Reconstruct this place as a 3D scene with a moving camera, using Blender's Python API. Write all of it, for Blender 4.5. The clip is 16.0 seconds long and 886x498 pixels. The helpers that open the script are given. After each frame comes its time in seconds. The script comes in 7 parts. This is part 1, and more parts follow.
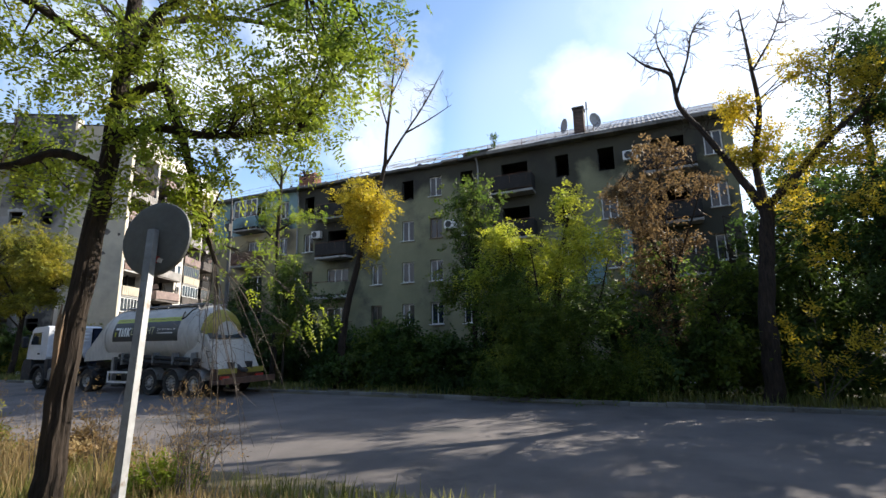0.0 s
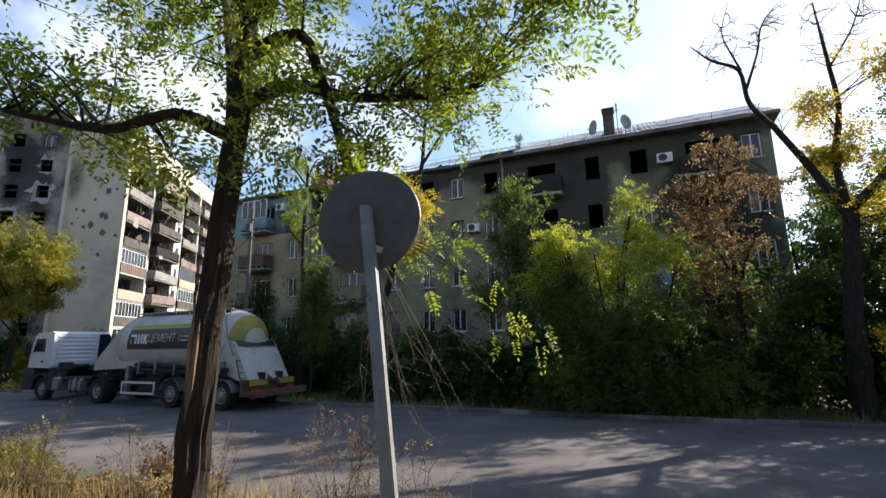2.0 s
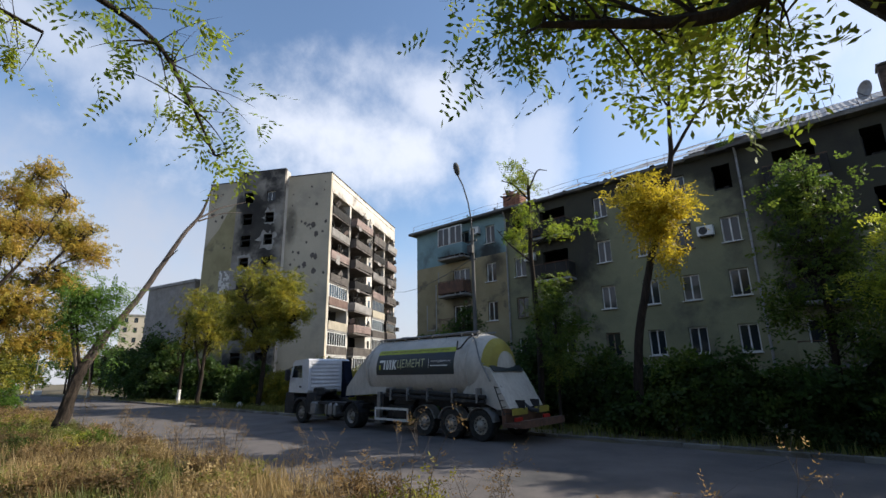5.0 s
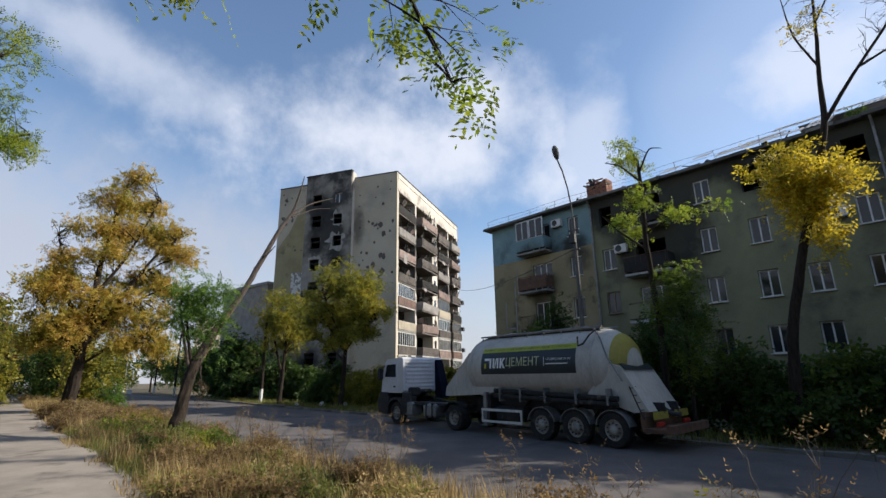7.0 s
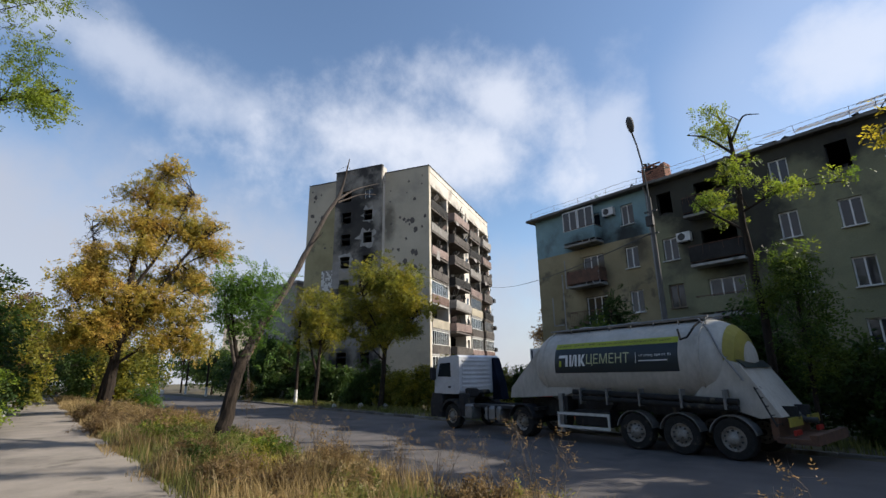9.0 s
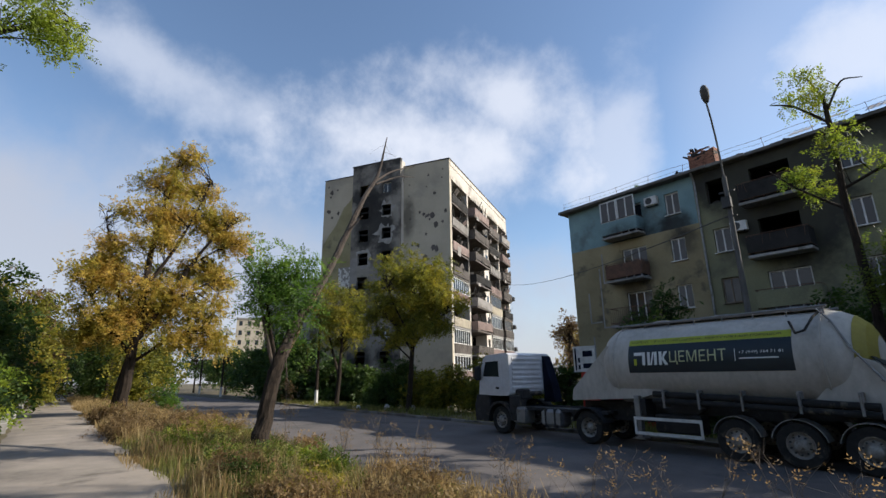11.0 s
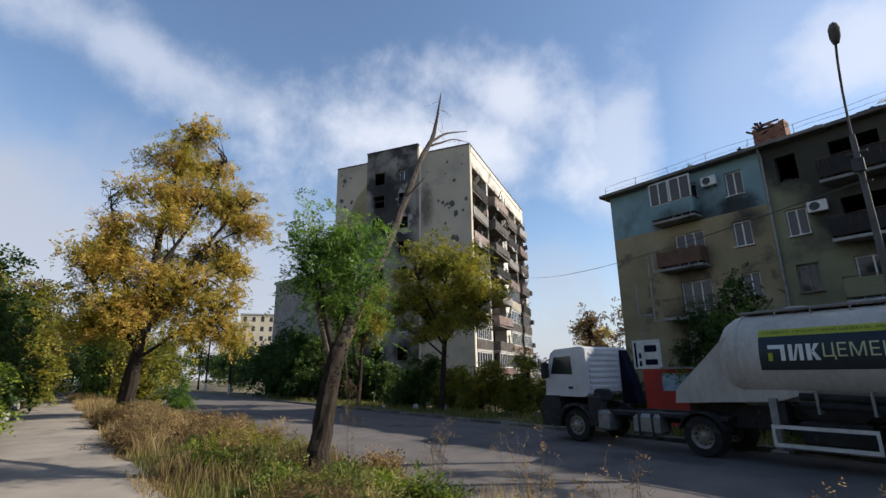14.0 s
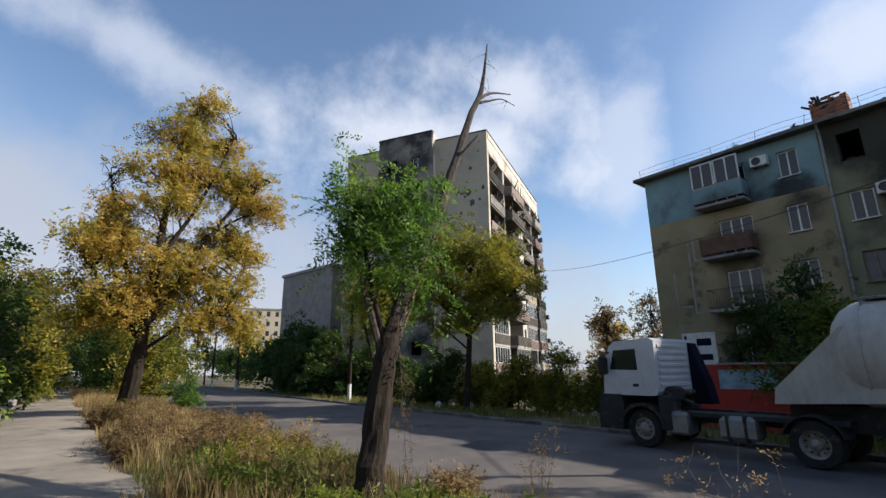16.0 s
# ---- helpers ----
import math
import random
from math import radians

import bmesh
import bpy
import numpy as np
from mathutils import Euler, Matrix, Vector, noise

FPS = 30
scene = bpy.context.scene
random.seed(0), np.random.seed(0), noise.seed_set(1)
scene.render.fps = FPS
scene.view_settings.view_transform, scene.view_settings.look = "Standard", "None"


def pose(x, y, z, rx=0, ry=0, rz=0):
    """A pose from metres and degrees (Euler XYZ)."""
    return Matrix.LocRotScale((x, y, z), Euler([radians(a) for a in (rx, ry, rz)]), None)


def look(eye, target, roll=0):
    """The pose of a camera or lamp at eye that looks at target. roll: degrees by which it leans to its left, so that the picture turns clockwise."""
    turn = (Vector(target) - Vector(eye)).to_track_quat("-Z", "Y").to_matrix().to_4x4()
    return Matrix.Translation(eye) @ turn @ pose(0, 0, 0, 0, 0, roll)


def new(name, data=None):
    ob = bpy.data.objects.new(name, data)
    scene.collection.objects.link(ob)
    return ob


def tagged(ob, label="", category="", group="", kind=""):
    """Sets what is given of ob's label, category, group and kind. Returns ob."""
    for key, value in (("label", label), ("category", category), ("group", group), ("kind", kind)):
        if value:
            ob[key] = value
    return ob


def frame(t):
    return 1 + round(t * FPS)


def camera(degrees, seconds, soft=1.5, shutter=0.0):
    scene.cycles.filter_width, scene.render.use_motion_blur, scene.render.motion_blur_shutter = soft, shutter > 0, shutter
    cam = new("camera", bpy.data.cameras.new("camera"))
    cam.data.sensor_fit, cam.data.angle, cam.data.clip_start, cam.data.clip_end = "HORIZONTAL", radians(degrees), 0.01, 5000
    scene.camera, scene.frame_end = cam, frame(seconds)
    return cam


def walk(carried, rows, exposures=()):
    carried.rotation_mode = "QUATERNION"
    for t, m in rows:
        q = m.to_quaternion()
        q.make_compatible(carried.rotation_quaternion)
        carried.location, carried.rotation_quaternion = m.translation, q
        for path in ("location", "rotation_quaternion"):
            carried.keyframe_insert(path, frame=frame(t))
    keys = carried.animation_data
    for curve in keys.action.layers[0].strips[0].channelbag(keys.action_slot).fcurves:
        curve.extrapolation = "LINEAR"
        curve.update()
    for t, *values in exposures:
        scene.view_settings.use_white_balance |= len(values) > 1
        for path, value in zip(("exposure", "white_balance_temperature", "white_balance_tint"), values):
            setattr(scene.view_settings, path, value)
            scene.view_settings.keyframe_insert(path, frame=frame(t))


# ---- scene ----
cam = camera(86.1, 16.0)
METRES, EYE, TILT, LEAN, TURN = 20.0, 2.08, 0.0, 0.0, 24.0
ROWS = [
    (0.0, 0.0, 0.0, 0.0, 0.2, 10.61, 1.05),
    (0.5, -0.0252, 0.0152, 0.0002, 0.05, 10.47, 1.24),
    (1.0, -0.0579, 0.0302, 0.0022, -0.31, 10.63, 1.21),
    (1.5, -0.0835, 0.0441, 0.0047, -0.75, 10.93, 1.01),
    (2.0, -0.1107, 0.0609, 0.0066, -1.3, 11.32, 0.78),
    (2.5, -0.137, 0.0731, 0.007, -1.52, 11.67, 0.8),
    (3.0, -0.1659, 0.0901, 0.0059, -0.97, 11.97, 0.91),
    (3.5, -0.1957, 0.1023, 0.0055, 1.02, 12.55, 1.03),
    (4.0, -0.2281, 0.114, 0.0057, 6.61, 13.55, 1.21),
    (4.5, -0.2619, 0.1223, 0.0064, 12.19, 14.25, 1.16),
    (5.0, -0.2943, 0.1307, 0.007, 17.38, 14.63, 1.0),
    (7.5, -0.4448, 0.1701, 0.0048, 24.22, 14.86, 0.93),
    (8.0, -0.475, 0.1849, 0.0044, 25.05, 14.92, 0.96),
    (8.5, -0.4994, 0.2001, 0.0038, 25.77, 14.94, 0.87),
    (9.0, -0.5284, 0.2178, 0.0038, 26.27, 14.95, 0.92),
    (11.5, -0.6653, 0.2822, 0.0038, 27.35, 14.99, 0.71),
    (12.0, -0.6925, 0.2937, 0.0047, 27.44, 14.95, 0.65),
    (12.5, -0.7198, 0.308, 0.0052, 27.41, 14.79, 0.72),
    (13.0, -0.7484, 0.3199, 0.006, 27.38, 14.67, 0.65),
    (13.5, -0.7714, 0.3347, 0.0053, 27.32, 14.61, 0.71),
    (14.0, -0.7975, 0.35, 0.0062, 27.31, 14.65, 0.73),
    (14.5, -0.8189, 0.3661, 0.006, 27.4, 14.63, 0.57),
    (15.0, -0.8455, 0.3849, 0.0063, 27.47, 14.53, 0.53),
    (15.5, -0.8704, 0.3992, 0.0062, 27.65, 14.37, 0.48),
    (16.0, -0.9001, 0.417, 0.0049, 27.74, 14.21, 0.5),
]
walk(cam, [(t, pose(0, 0, EYE, TILT, LEAN, TURN) @ pose(METRES * x, METRES * y, METRES * z, 90 + pitch, roll, yaw)) for t, x, y, z, yaw, pitch, roll in ROWS],
     exposures=[(0.0, 1.12), (2.0, 1.05), (3.5, 0.86), (4.3, 0.7), (5.0, 0.6), (8.0, 0.45), (16.0, 0.47)])

# ---- light: clear autumn day, the sun behind the low block of flats ----
SUN_AZ, SUN_EL = 51.0, 31.5


def node(tree, kind, **values):
    n = tree.nodes.new(kind)
    for key, value in values.items():
        if key in n.inputs:
            n.inputs[key].default_value = value
    return n


world = bpy.data.worlds.new("sky")
scene.world = world
world.use_nodes = True
wt = world.node_tree
wt.nodes.clear()
sky = wt.nodes.new("ShaderNodeTexSky")
sky.sky_type = "NISHITA"
sky.sun_disc = False
sky.sun_elevation = radians(SUN_EL)
sky.sun_rotation = radians(90 - SUN_AZ)
sky.air_density, sky.dust_density, sky.ozone_density = 1.0, 0.5, 2.2

def maths(op, a, b=None, c=None):
    """One arithmetic node of the sky; numbers or sockets."""
    n = wt.nodes.new("ShaderNodeMath")
    n.operation = op
    for k, v in enumerate((a, b, c)):
        if v is None:
            continue
        if isinstance(v, (int, float)):
            n.inputs[k].default_value = v
        else:
            wt.links.new(v, n.inputs[k])
    return n.outputs[0]


def ease(value, lo, hi, top=1.0):
    n = wt.nodes.new("ShaderNodeMapRange")
    n.interpolation_type = "SMOOTHSTEP"
    n.inputs["From Min"].default_value, n.inputs["From Max"].default_value, n.inputs["To Max"].default_value = lo, hi, top
    wt.links.new(value, n.inputs["Value"])
    return n.outputs["Result"]


def along(vector):
    n = wt.nodes.new("ShaderNodeVectorMath")
    n.operation = "DOT_PRODUCT"
    n.inputs[1].default_value = vector
    wt.links.new(coord.outputs["Generated"], n.inputs[0])
    return n.outputs["Value"]


coord = wt.nodes.new("ShaderNodeTexCoord")
puff = node(wt, "ShaderNodeTexNoise", Scale=4.5, Detail=8.0, Roughness=0.6)
broad = node(wt, "ShaderNodeTexNoise", Scale=1.1, Detail=3.0, Roughness=0.45)
wt.links.new(coord.outputs["Generated"], puff.inputs["Vector"])
wt.links.new(coord.outputs["Generated"], broad.inputs["Vector"])
# drifts of smoke-like cloud across the sky, thin cloud low down and round the sun
ragged = maths("MULTIPLY_ADD", puff.outputs["Fac"], 2.8, -1.4)


def cloud_bank(a, b, wide, top, reach=1.0):
    """A drift of cloud between two directions, so wide across, with a torn edge."""
    a, b = Vector(a).normalized(), Vector(b).normalized()
    mid = ((a + b) / 2).normalized()
    axis = (b - a).normalized()
    across = mid.cross(axis).normalized()
    half = (b - a).length / 2 * reach
    u = maths("MULTIPLY", maths("ADD", along(axis), -mid.dot(axis)), 1 / half)
    w = maths("MULTIPLY", along(across), 1 / wide)
    r = maths("SQRT", maths("ADD", maths("MULTIPLY", u, u), maths("MULTIPLY", w, w)))
    here = ease(along(mid), 0.1, 0.4)
    return maths("MULTIPLY", maths("SUBTRACT", 1.0, ease(maths("ADD", r, ragged), 0.1, 1.3)), maths("MULTIPLY", here, top))


banks = [cloud_bank((-0.83, -0.3, 0.58), (-0.83, 0.36, 0.46), 0.075, 0.55, 1.2), cloud_bank((-0.82, 0.25, 0.46), (-0.54, 0.7, 0.42), 0.13, 0.9, 1.2),
         cloud_bank((-0.62, 0.52, 0.57), (-0.48, 0.74, 0.46), 0.09, 0.8, 1.2), cloud_bank((-0.388, 0.778, 0.52), (-0.46, 0.8, 0.36), 0.07, 0.55, 1.5), cloud_bank((-0.2, 0.86, 0.47), (0.1, 0.88, 0.47), 0.08, 0.7, 1.2)]
bank = banks[0]
for more in banks[1:]:
    bank = maths("MAXIMUM", bank, more)
low = maths("MULTIPLY", maths("SUBTRACT", 1.0, ease(maths("ADD", along((0.12, 0.16, 1.0)), maths("MULTIPLY_ADD", puff.outputs["Fac"], 0.36, -0.18)), 0.08, 0.36)), 0.85)
veil = ease(maths("ADD", along((0.537, 0.663, 0.5225)), maths("MULTIPLY", puff.outputs["Fac"], 0.25)), 0.84, 1.16, 0.9)
loose = ease(broad.outputs["Fac"], 0.56, 0.74, 0.25)
cover = maths("MINIMUM", maths("MAXIMUM", bank, maths("MAXIMUM", veil, loose)), 1.0)
cloud = wt.nodes.new("ShaderNodeMix")
cloud.data_type = "RGBA"
rgba_in = [q for q in cloud.inputs if q.type == "RGBA"]
rgba_in[1].default_value = (4.7, 4.95, 5.6, 1)
back = node(wt, "ShaderNodeBackground", Strength=0.133)
wout = wt.nodes.new("ShaderNodeOutputWorld")
wt.links.new(cover, cloud.inputs["Factor"])
haze = wt.nodes.new("ShaderNodeMix")
haze.data_type = "RGBA"
haze_in = [q for q in haze.inputs if q.type == "RGBA"]
haze_in[1].default_value = (3.1, 3.25, 3.75, 1)
wt.links.new(low, haze.inputs["Factor"])
wt.links.new(sky.outputs["Color"], haze_in[0])
wt.links.new([q for q in haze.outputs if q.type == "RGBA"][0], rgba_in[0])
wt.links.new([q for q in cloud.outputs if q.type == "RGBA"][0], back.inputs["Color"])
wt.links.new(back.outputs["Background"], wout.inputs["Surface"])

sun_data = bpy.data.lights.new("sun", "SUN")
sun_data.energy, sun_data.angle, sun_data.color = 5.0, radians(0.5), (1.0, 0.93, 0.82)
sun = new("sun", sun_data)
sun.matrix_world = look((0, 0, 60), (-math.cos(radians(SUN_AZ)), -math.sin(radians(SUN_AZ)), 60 - math.tan(radians(SUN_EL))))

# ---- materials ----
def material(name, base, dark=None, rough=0.85, metal=0.0, scale=3.0, fine=40.0, bump=0.25, vary=0.25, spots=None, spot_scale=1.2, spot_at=(0.58, 0.68),
             random_by="", translucent=0.0, coat=0.0, stretch=(1, 1, 1)):
    """A worn surface: colour drifting between base and dark at two scales, optional spots (stains, rust), a fine bump."""
    m = bpy.data.materials.new(name)
    m.use_nodes = True
    nt = m.node_tree
    nt.nodes.clear()
    dark = dark or tuple(c * (1 - vary) for c in base)
    tc = nt.nodes.new("ShaderNodeTexCoord")
    mp = nt.nodes.new("ShaderNodeMapping")
    mp.inputs["Scale"].default_value = stretch
    geo_node = nt.nodes.new("ShaderNodeNewGeometry")
    nt.links.new(geo_node.outputs["Position"], mp.inputs["Vector"])
    big = node(nt, "ShaderNodeTexNoise", Scale=scale, Detail=5.0, Roughness=0.6)
    small = node(nt, "ShaderNodeTexNoise", Scale=fine, Detail=3.0, Roughness=0.65)
    nt.links.new(mp.outputs["Vector"], big.inputs["Vector"])
    nt.links.new(mp.outputs["Vector"], small.inputs["Vector"])
    blend = nt.nodes.new("ShaderNodeMath")
    blend.operation = "MULTIPLY_ADD"
    nt.links.new(big.outputs["Fac"], blend.inputs[0])
    blend.inputs[1].default_value = 1.5
    half = nt.nodes.new("ShaderNodeMath")
    half.operation = "MULTIPLY_ADD"
    nt.links.new(small.outputs["Fac"], half.inputs[0])
    half.inputs[1].default_value, half.inputs[2].default_value = 0.7, -0.6
    nt.links.new(half.outputs[0], blend.inputs[2])
    ramp = nt.nodes.new("ShaderNodeValToRGB")
    ramp.color_ramp.elements[0].color = (*dark, 1)
    ramp.color_ramp.elements[1].color = (*base, 1)
    ramp.color_ramp.elements[0].position, ramp.color_ramp.elements[1].position = 0.2, 0.8
    nt.links.new(blend.outputs[0], ramp.inputs["Fac"])
    colour = ramp.outputs["Color"]
    if spots:
        sp = node(nt, "ShaderNodeTexNoise", Scale=spot_scale, Detail=6.0, Roughness=0.62)
        nt.links.new(mp.outputs["Vector"], sp.inputs["Vector"])
        edge = nt.nodes.new("ShaderNodeMapRange")
        edge.inputs["From Min"].default_value, edge.inputs["From Max"].default_value = spot_at
        nt.links.new(sp.outputs["Fac"], edge.inputs["Value"])
        mix = nt.nodes.new("ShaderNodeMix")
        mix.data_type = "RGBA"
        rgba = [s for s in mix.inputs if s.type == "RGBA"]
        rgba[1].default_value = (*spots, 1)
        nt.links.new(edge.outputs["Result"], mix.inputs["Factor"])
        nt.links.new(colour, rgba[0])
        colour = [s for s in mix.outputs if s.type == "RGBA"][0]
    if random_by:
        if random_by == "island":
            rnd = geo_node.outputs["Random Per Island"]
        else:
            rnd = nt.nodes.new("ShaderNodeObjectInfo").outputs["Random"]
        hue = nt.nodes.new("ShaderNodeHueSaturation")
        span = nt.nodes.new("ShaderNodeMapRange")
        span.inputs["To Min"].default_value, span.inputs["To Max"].default_value = 0.65, 1.35
        nt.links.new(rnd, span.inputs["Value"])
        nt.links.new(span.outputs["Result"], hue.inputs["Value"])
        nt.links.new(colour, hue.inputs["Color"])
        colour = hue.outputs["Color"]
    shader = node(nt, "ShaderNodeBsdfPrincipled", Roughness=rough, Metallic=metal)
    shader.inputs["Coat Weight"].default_value = coat
    shader.inputs["Specular IOR Level"].default_value = 0.35
    nt.links.new(colour, shader.inputs["Base Color"])
    bm_node = node(nt, "ShaderNodeBump", Strength=bump, Distance=0.02)
    nt.links.new(half.outputs[0], bm_node.inputs["Height"])
    nt.links.new(bm_node.outputs["Normal"], shader.inputs["Normal"])
    out = nt.nodes.new("ShaderNodeOutputMaterial")
    if translucent:
        tr = nt.nodes.new("ShaderNodeBsdfTranslucent")
        nt.links.new(colour, tr.inputs["Color"])
        ms = nt.nodes.new("ShaderNodeMixShader")
        ms.inputs[0].default_value = translucent
        nt.links.new(shader.outputs[0], ms.inputs[1])
        nt.links.new(tr.outputs[0], ms.inputs[2])
        nt.links.new(ms.outputs[0], out.inputs["Surface"])
    else:
        nt.links.new(shader.outputs[0], out.inputs["Surface"])
    return m


def leaf_material(name, a, b, c):
    """Leaves between three colours, leaf by leaf and in drifts through the crown; light shines through them."""
    m = material(name, a, b, rough=0.55, scale=0.6, fine=3.0, bump=0.0, translucent=0.58, random_by="island")
    nt = m.node_tree
    ramp = [n for n in nt.nodes if n.type == "VALTORGB"][0]
    e = ramp.color_ramp.elements.new(0.95)
    e.color = (*c, 1)
    ramp.color_ramp.elements[0].position, ramp.color_ramp.elements[1].position = 0.25, 0.55
    return m


def glass_material(name):
    m = bpy.data.materials.new(name)
    m.use_nodes = True
    s = m.node_tree.nodes["Principled BSDF"]
    s.inputs["Base Color"].default_value = (0.02, 0.025, 0.03, 1)
    s.inputs["Roughness"].default_value = 0.05
    s.inputs["IOR"].default_value = 1.5
    return m


M = {}
M["asphalt"] = material("asphalt", (0.15, 0.131, 0.122), (0.088, 0.079, 0.075), rough=0.9, scale=0.6, fine=55, bump=0.5, spots=(0.066, 0.063, 0.063), spot_scale=0.35, spot_at=(0.56, 0.66))
M["kerb"] = material("kerb", (0.19, 0.18, 0.165), (0.1, 0.095, 0.085), scale=1.2, fine=30, bump=0.4, spots=(0.08, 0.07, 0.05), spot_scale=1.5, random_by="object")
M["pole"] = material("pole", (0.13, 0.125, 0.12), (0.08, 0.078, 0.075), scale=2, fine=30, bump=0.3)
M["path"] = material("path", (0.32, 0.275, 0.23), (0.19, 0.165, 0.14), rough=0.95, scale=0.8, fine=45, bump=0.5, spots=(0.09, 0.08, 0.065), spot_scale=0.7, spot_at=(0.58, 0.7))
M["soil"] = material("soil", (0.16, 0.125, 0.08), (0.07, 0.065, 0.035), rough=1.0, scale=0.9, fine=25, bump=0.9)
M["concrete"] = material("concrete", (0.36, 0.35, 0.33), (0.22, 0.21, 0.2), scale=1.2, fine=30, bump=0.4, spots=(0.12, 0.11, 0.09), spot_scale=1.5, random_by="object")
M["stucco_green"] = material("stucco_green", (0.25, 0.245, 0.145), (0.15, 0.15, 0.092), scale=0.35, fine=18, bump=0.35, spots=(0.07, 0.068, 0.055), spot_scale=0.3, spot_at=(0.52, 0.68))
M["stucco_tan"] = material("stucco_tan", (0.34, 0.285, 0.17), (0.22, 0.18, 0.1), scale=0.5, fine=18, bump=0.35, spots=(0.1, 0.085, 0.06), spot_scale=0.6)
M["stucco_blue"] = material("stucco_blue", (0.22, 0.34, 0.36), (0.15, 0.24, 0.26), scale=0.6, fine=18, bump=0.3, spots=(0.1, 0.11, 0.11), spot_scale=0.5, spot_at=(0.55, 0.75))
M["panel_beige"] = material("panel_beige", (0.5, 0.44, 0.34), (0.4, 0.35, 0.265), scale=0.25, fine=12, bump=0.3, spots=(0.26, 0.24, 0.2), spot_scale=0.2, spot_at=(0.5, 0.75))
M["panel_soot"] = material("panel_soot", (0.3, 0.275, 0.235), (0.17, 0.155, 0.135), scale=0.3, fine=12, bump=0.3, spots=(0.045, 0.042, 0.04), spot_scale=0.28, spot_at=(0.47, 0.6))
M["panel_pale"] = material("panel_pale", (0.36, 0.35, 0.32), (0.2, 0.19, 0.18), scale=1.2, fine=12, bump=0.3)
M["panel_white"] = material("panel_white", (0.62, 0.57, 0.5), (0.45, 0.41, 0.36), scale=0.5, fine=12, bump=0.3, spots=(0.24, 0.21, 0.18), spot_scale=0.4)
M["soot"] = material("soot", (0.035, 0.032, 0.03), (0.014, 0.013, 0.012), scale=0.8, fine=12, bump=0.4)
M["brick"] = material("brick", (0.34, 0.16, 0.1), (0.2, 0.09, 0.06), scale=2, fine=25, bump=0.5, random_by="object")
M["brick_dark"] = material("brick_dark", (0.15, 0.1, 0.08), (0.06, 0.045, 0.04), scale=2, fine=25, bump=0.5, random_by="object")
M["roof_sheet"] = material("roof_sheet", (0.42, 0.42, 0.42), (0.26, 0.26, 0.26), rough=0.6, scale=0.7, fine=14, bump=0.2, spots=(0.2, 0.12, 0.08), spot_scale=0.6)
# near-black for room interiors: the unlit shade is put into the colour
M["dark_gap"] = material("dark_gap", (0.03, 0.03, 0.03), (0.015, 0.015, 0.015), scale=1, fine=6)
M["white_plastic"] = material("white_plastic", (0.7, 0.7, 0.68), (0.5, 0.5, 0.48), rough=0.4, scale=2, fine=20, bump=0.05)
M["old_wood"] = material("old_wood", (0.25, 0.2, 0.15), (0.13, 0.1, 0.075), scale=2, fine=30)
M["glass"] = glass_material("glass")
M["rust"] = material("rust", (0.16, 0.085, 0.055), (0.07, 0.045, 0.035), rough=0.9, scale=3, fine=30)
M["iron"] = material("iron", (0.06, 0.06, 0.06), (0.03, 0.03, 0.03), rough=0.6, scale=4, fine=30)
M["pink_cladding"] = material("pink_cladding", (0.3, 0.225, 0.2), (0.17, 0.125, 0.11), scale=1.2, fine=14)
M["red_cladding"] = material("red_cladding", (0.21, 0.14, 0.115), (0.13, 0.085, 0.07), scale=1.2, fine=14)
M["grey_cladding"] = material("grey_cladding", (0.3, 0.28, 0.26), (0.2, 0.185, 0.17), scale=1.2, fine=14)
M["bark"] = material("bark", (0.045, 0.032, 0.023), (0.012, 0.009, 0.007), rough=1.0, scale=6, fine=22, bump=1.0, stretch=(3, 3, 0.45))
M["bark_pale"] = material("bark_pale", (0.3, 0.2, 0.125), (0.035, 0.028, 0.022), rough=0.95, scale=4, fine=24, bump=0.9, stretch=(3, 3, 0.4))
M["bark_grey"] = material("bark_grey", (0.095, 0.074, 0.06), (0.025, 0.02, 0.017), rough=0.95, scale=4, fine=24, bump=0.9, stretch=(3, 3, 0.4))
M["twig"] = material("twig", (0.13, 0.105, 0.088), (0.06, 0.05, 0.042), rough=0.9, scale=4, fine=20, bump=0.2)
M["leaf_locust"] = leaf_material("leaf_locust", (0.24, 0.3, 0.03), (0.12, 0.19, 0.025), (0.42, 0.38, 0.04))
M["charred"] = material("charred", (0.15, 0.13, 0.115), (0.06, 0.052, 0.047), scale=0.9, fine=14, bump=0.3)
# brighter copy of the thicket leaf, sunlight painted into its colour
M["leaf_sun_tint"] = leaf_material("leaf_sun_tint", (0.4, 0.42, 0.04), (0.24, 0.3, 0.03), (0.5, 0.45, 0.05))
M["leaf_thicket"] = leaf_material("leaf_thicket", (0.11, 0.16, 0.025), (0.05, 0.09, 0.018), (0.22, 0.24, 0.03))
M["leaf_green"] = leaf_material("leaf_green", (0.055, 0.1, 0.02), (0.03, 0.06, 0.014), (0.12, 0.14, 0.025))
M["leaf_fresh"] = leaf_material("leaf_fresh", (0.12, 0.22, 0.03), (0.055, 0.115, 0.022), (0.28, 0.35, 0.05))
M["leaf_yellow"] = leaf_material("leaf_yellow", (0.52, 0.4, 0.03), (0.36, 0.3, 0.03), (0.6, 0.44, 0.04))
M["leaf_mixed"] = leaf_material("leaf_mixed", (0.24, 0.23, 0.03), (0.1, 0.12, 0.02), (0.5, 0.38, 0.04))
M["leaf_orange"] = leaf_material("leaf_orange", (0.46, 0.33, 0.06), (0.3, 0.28, 0.045), (0.56, 0.33, 0.1))
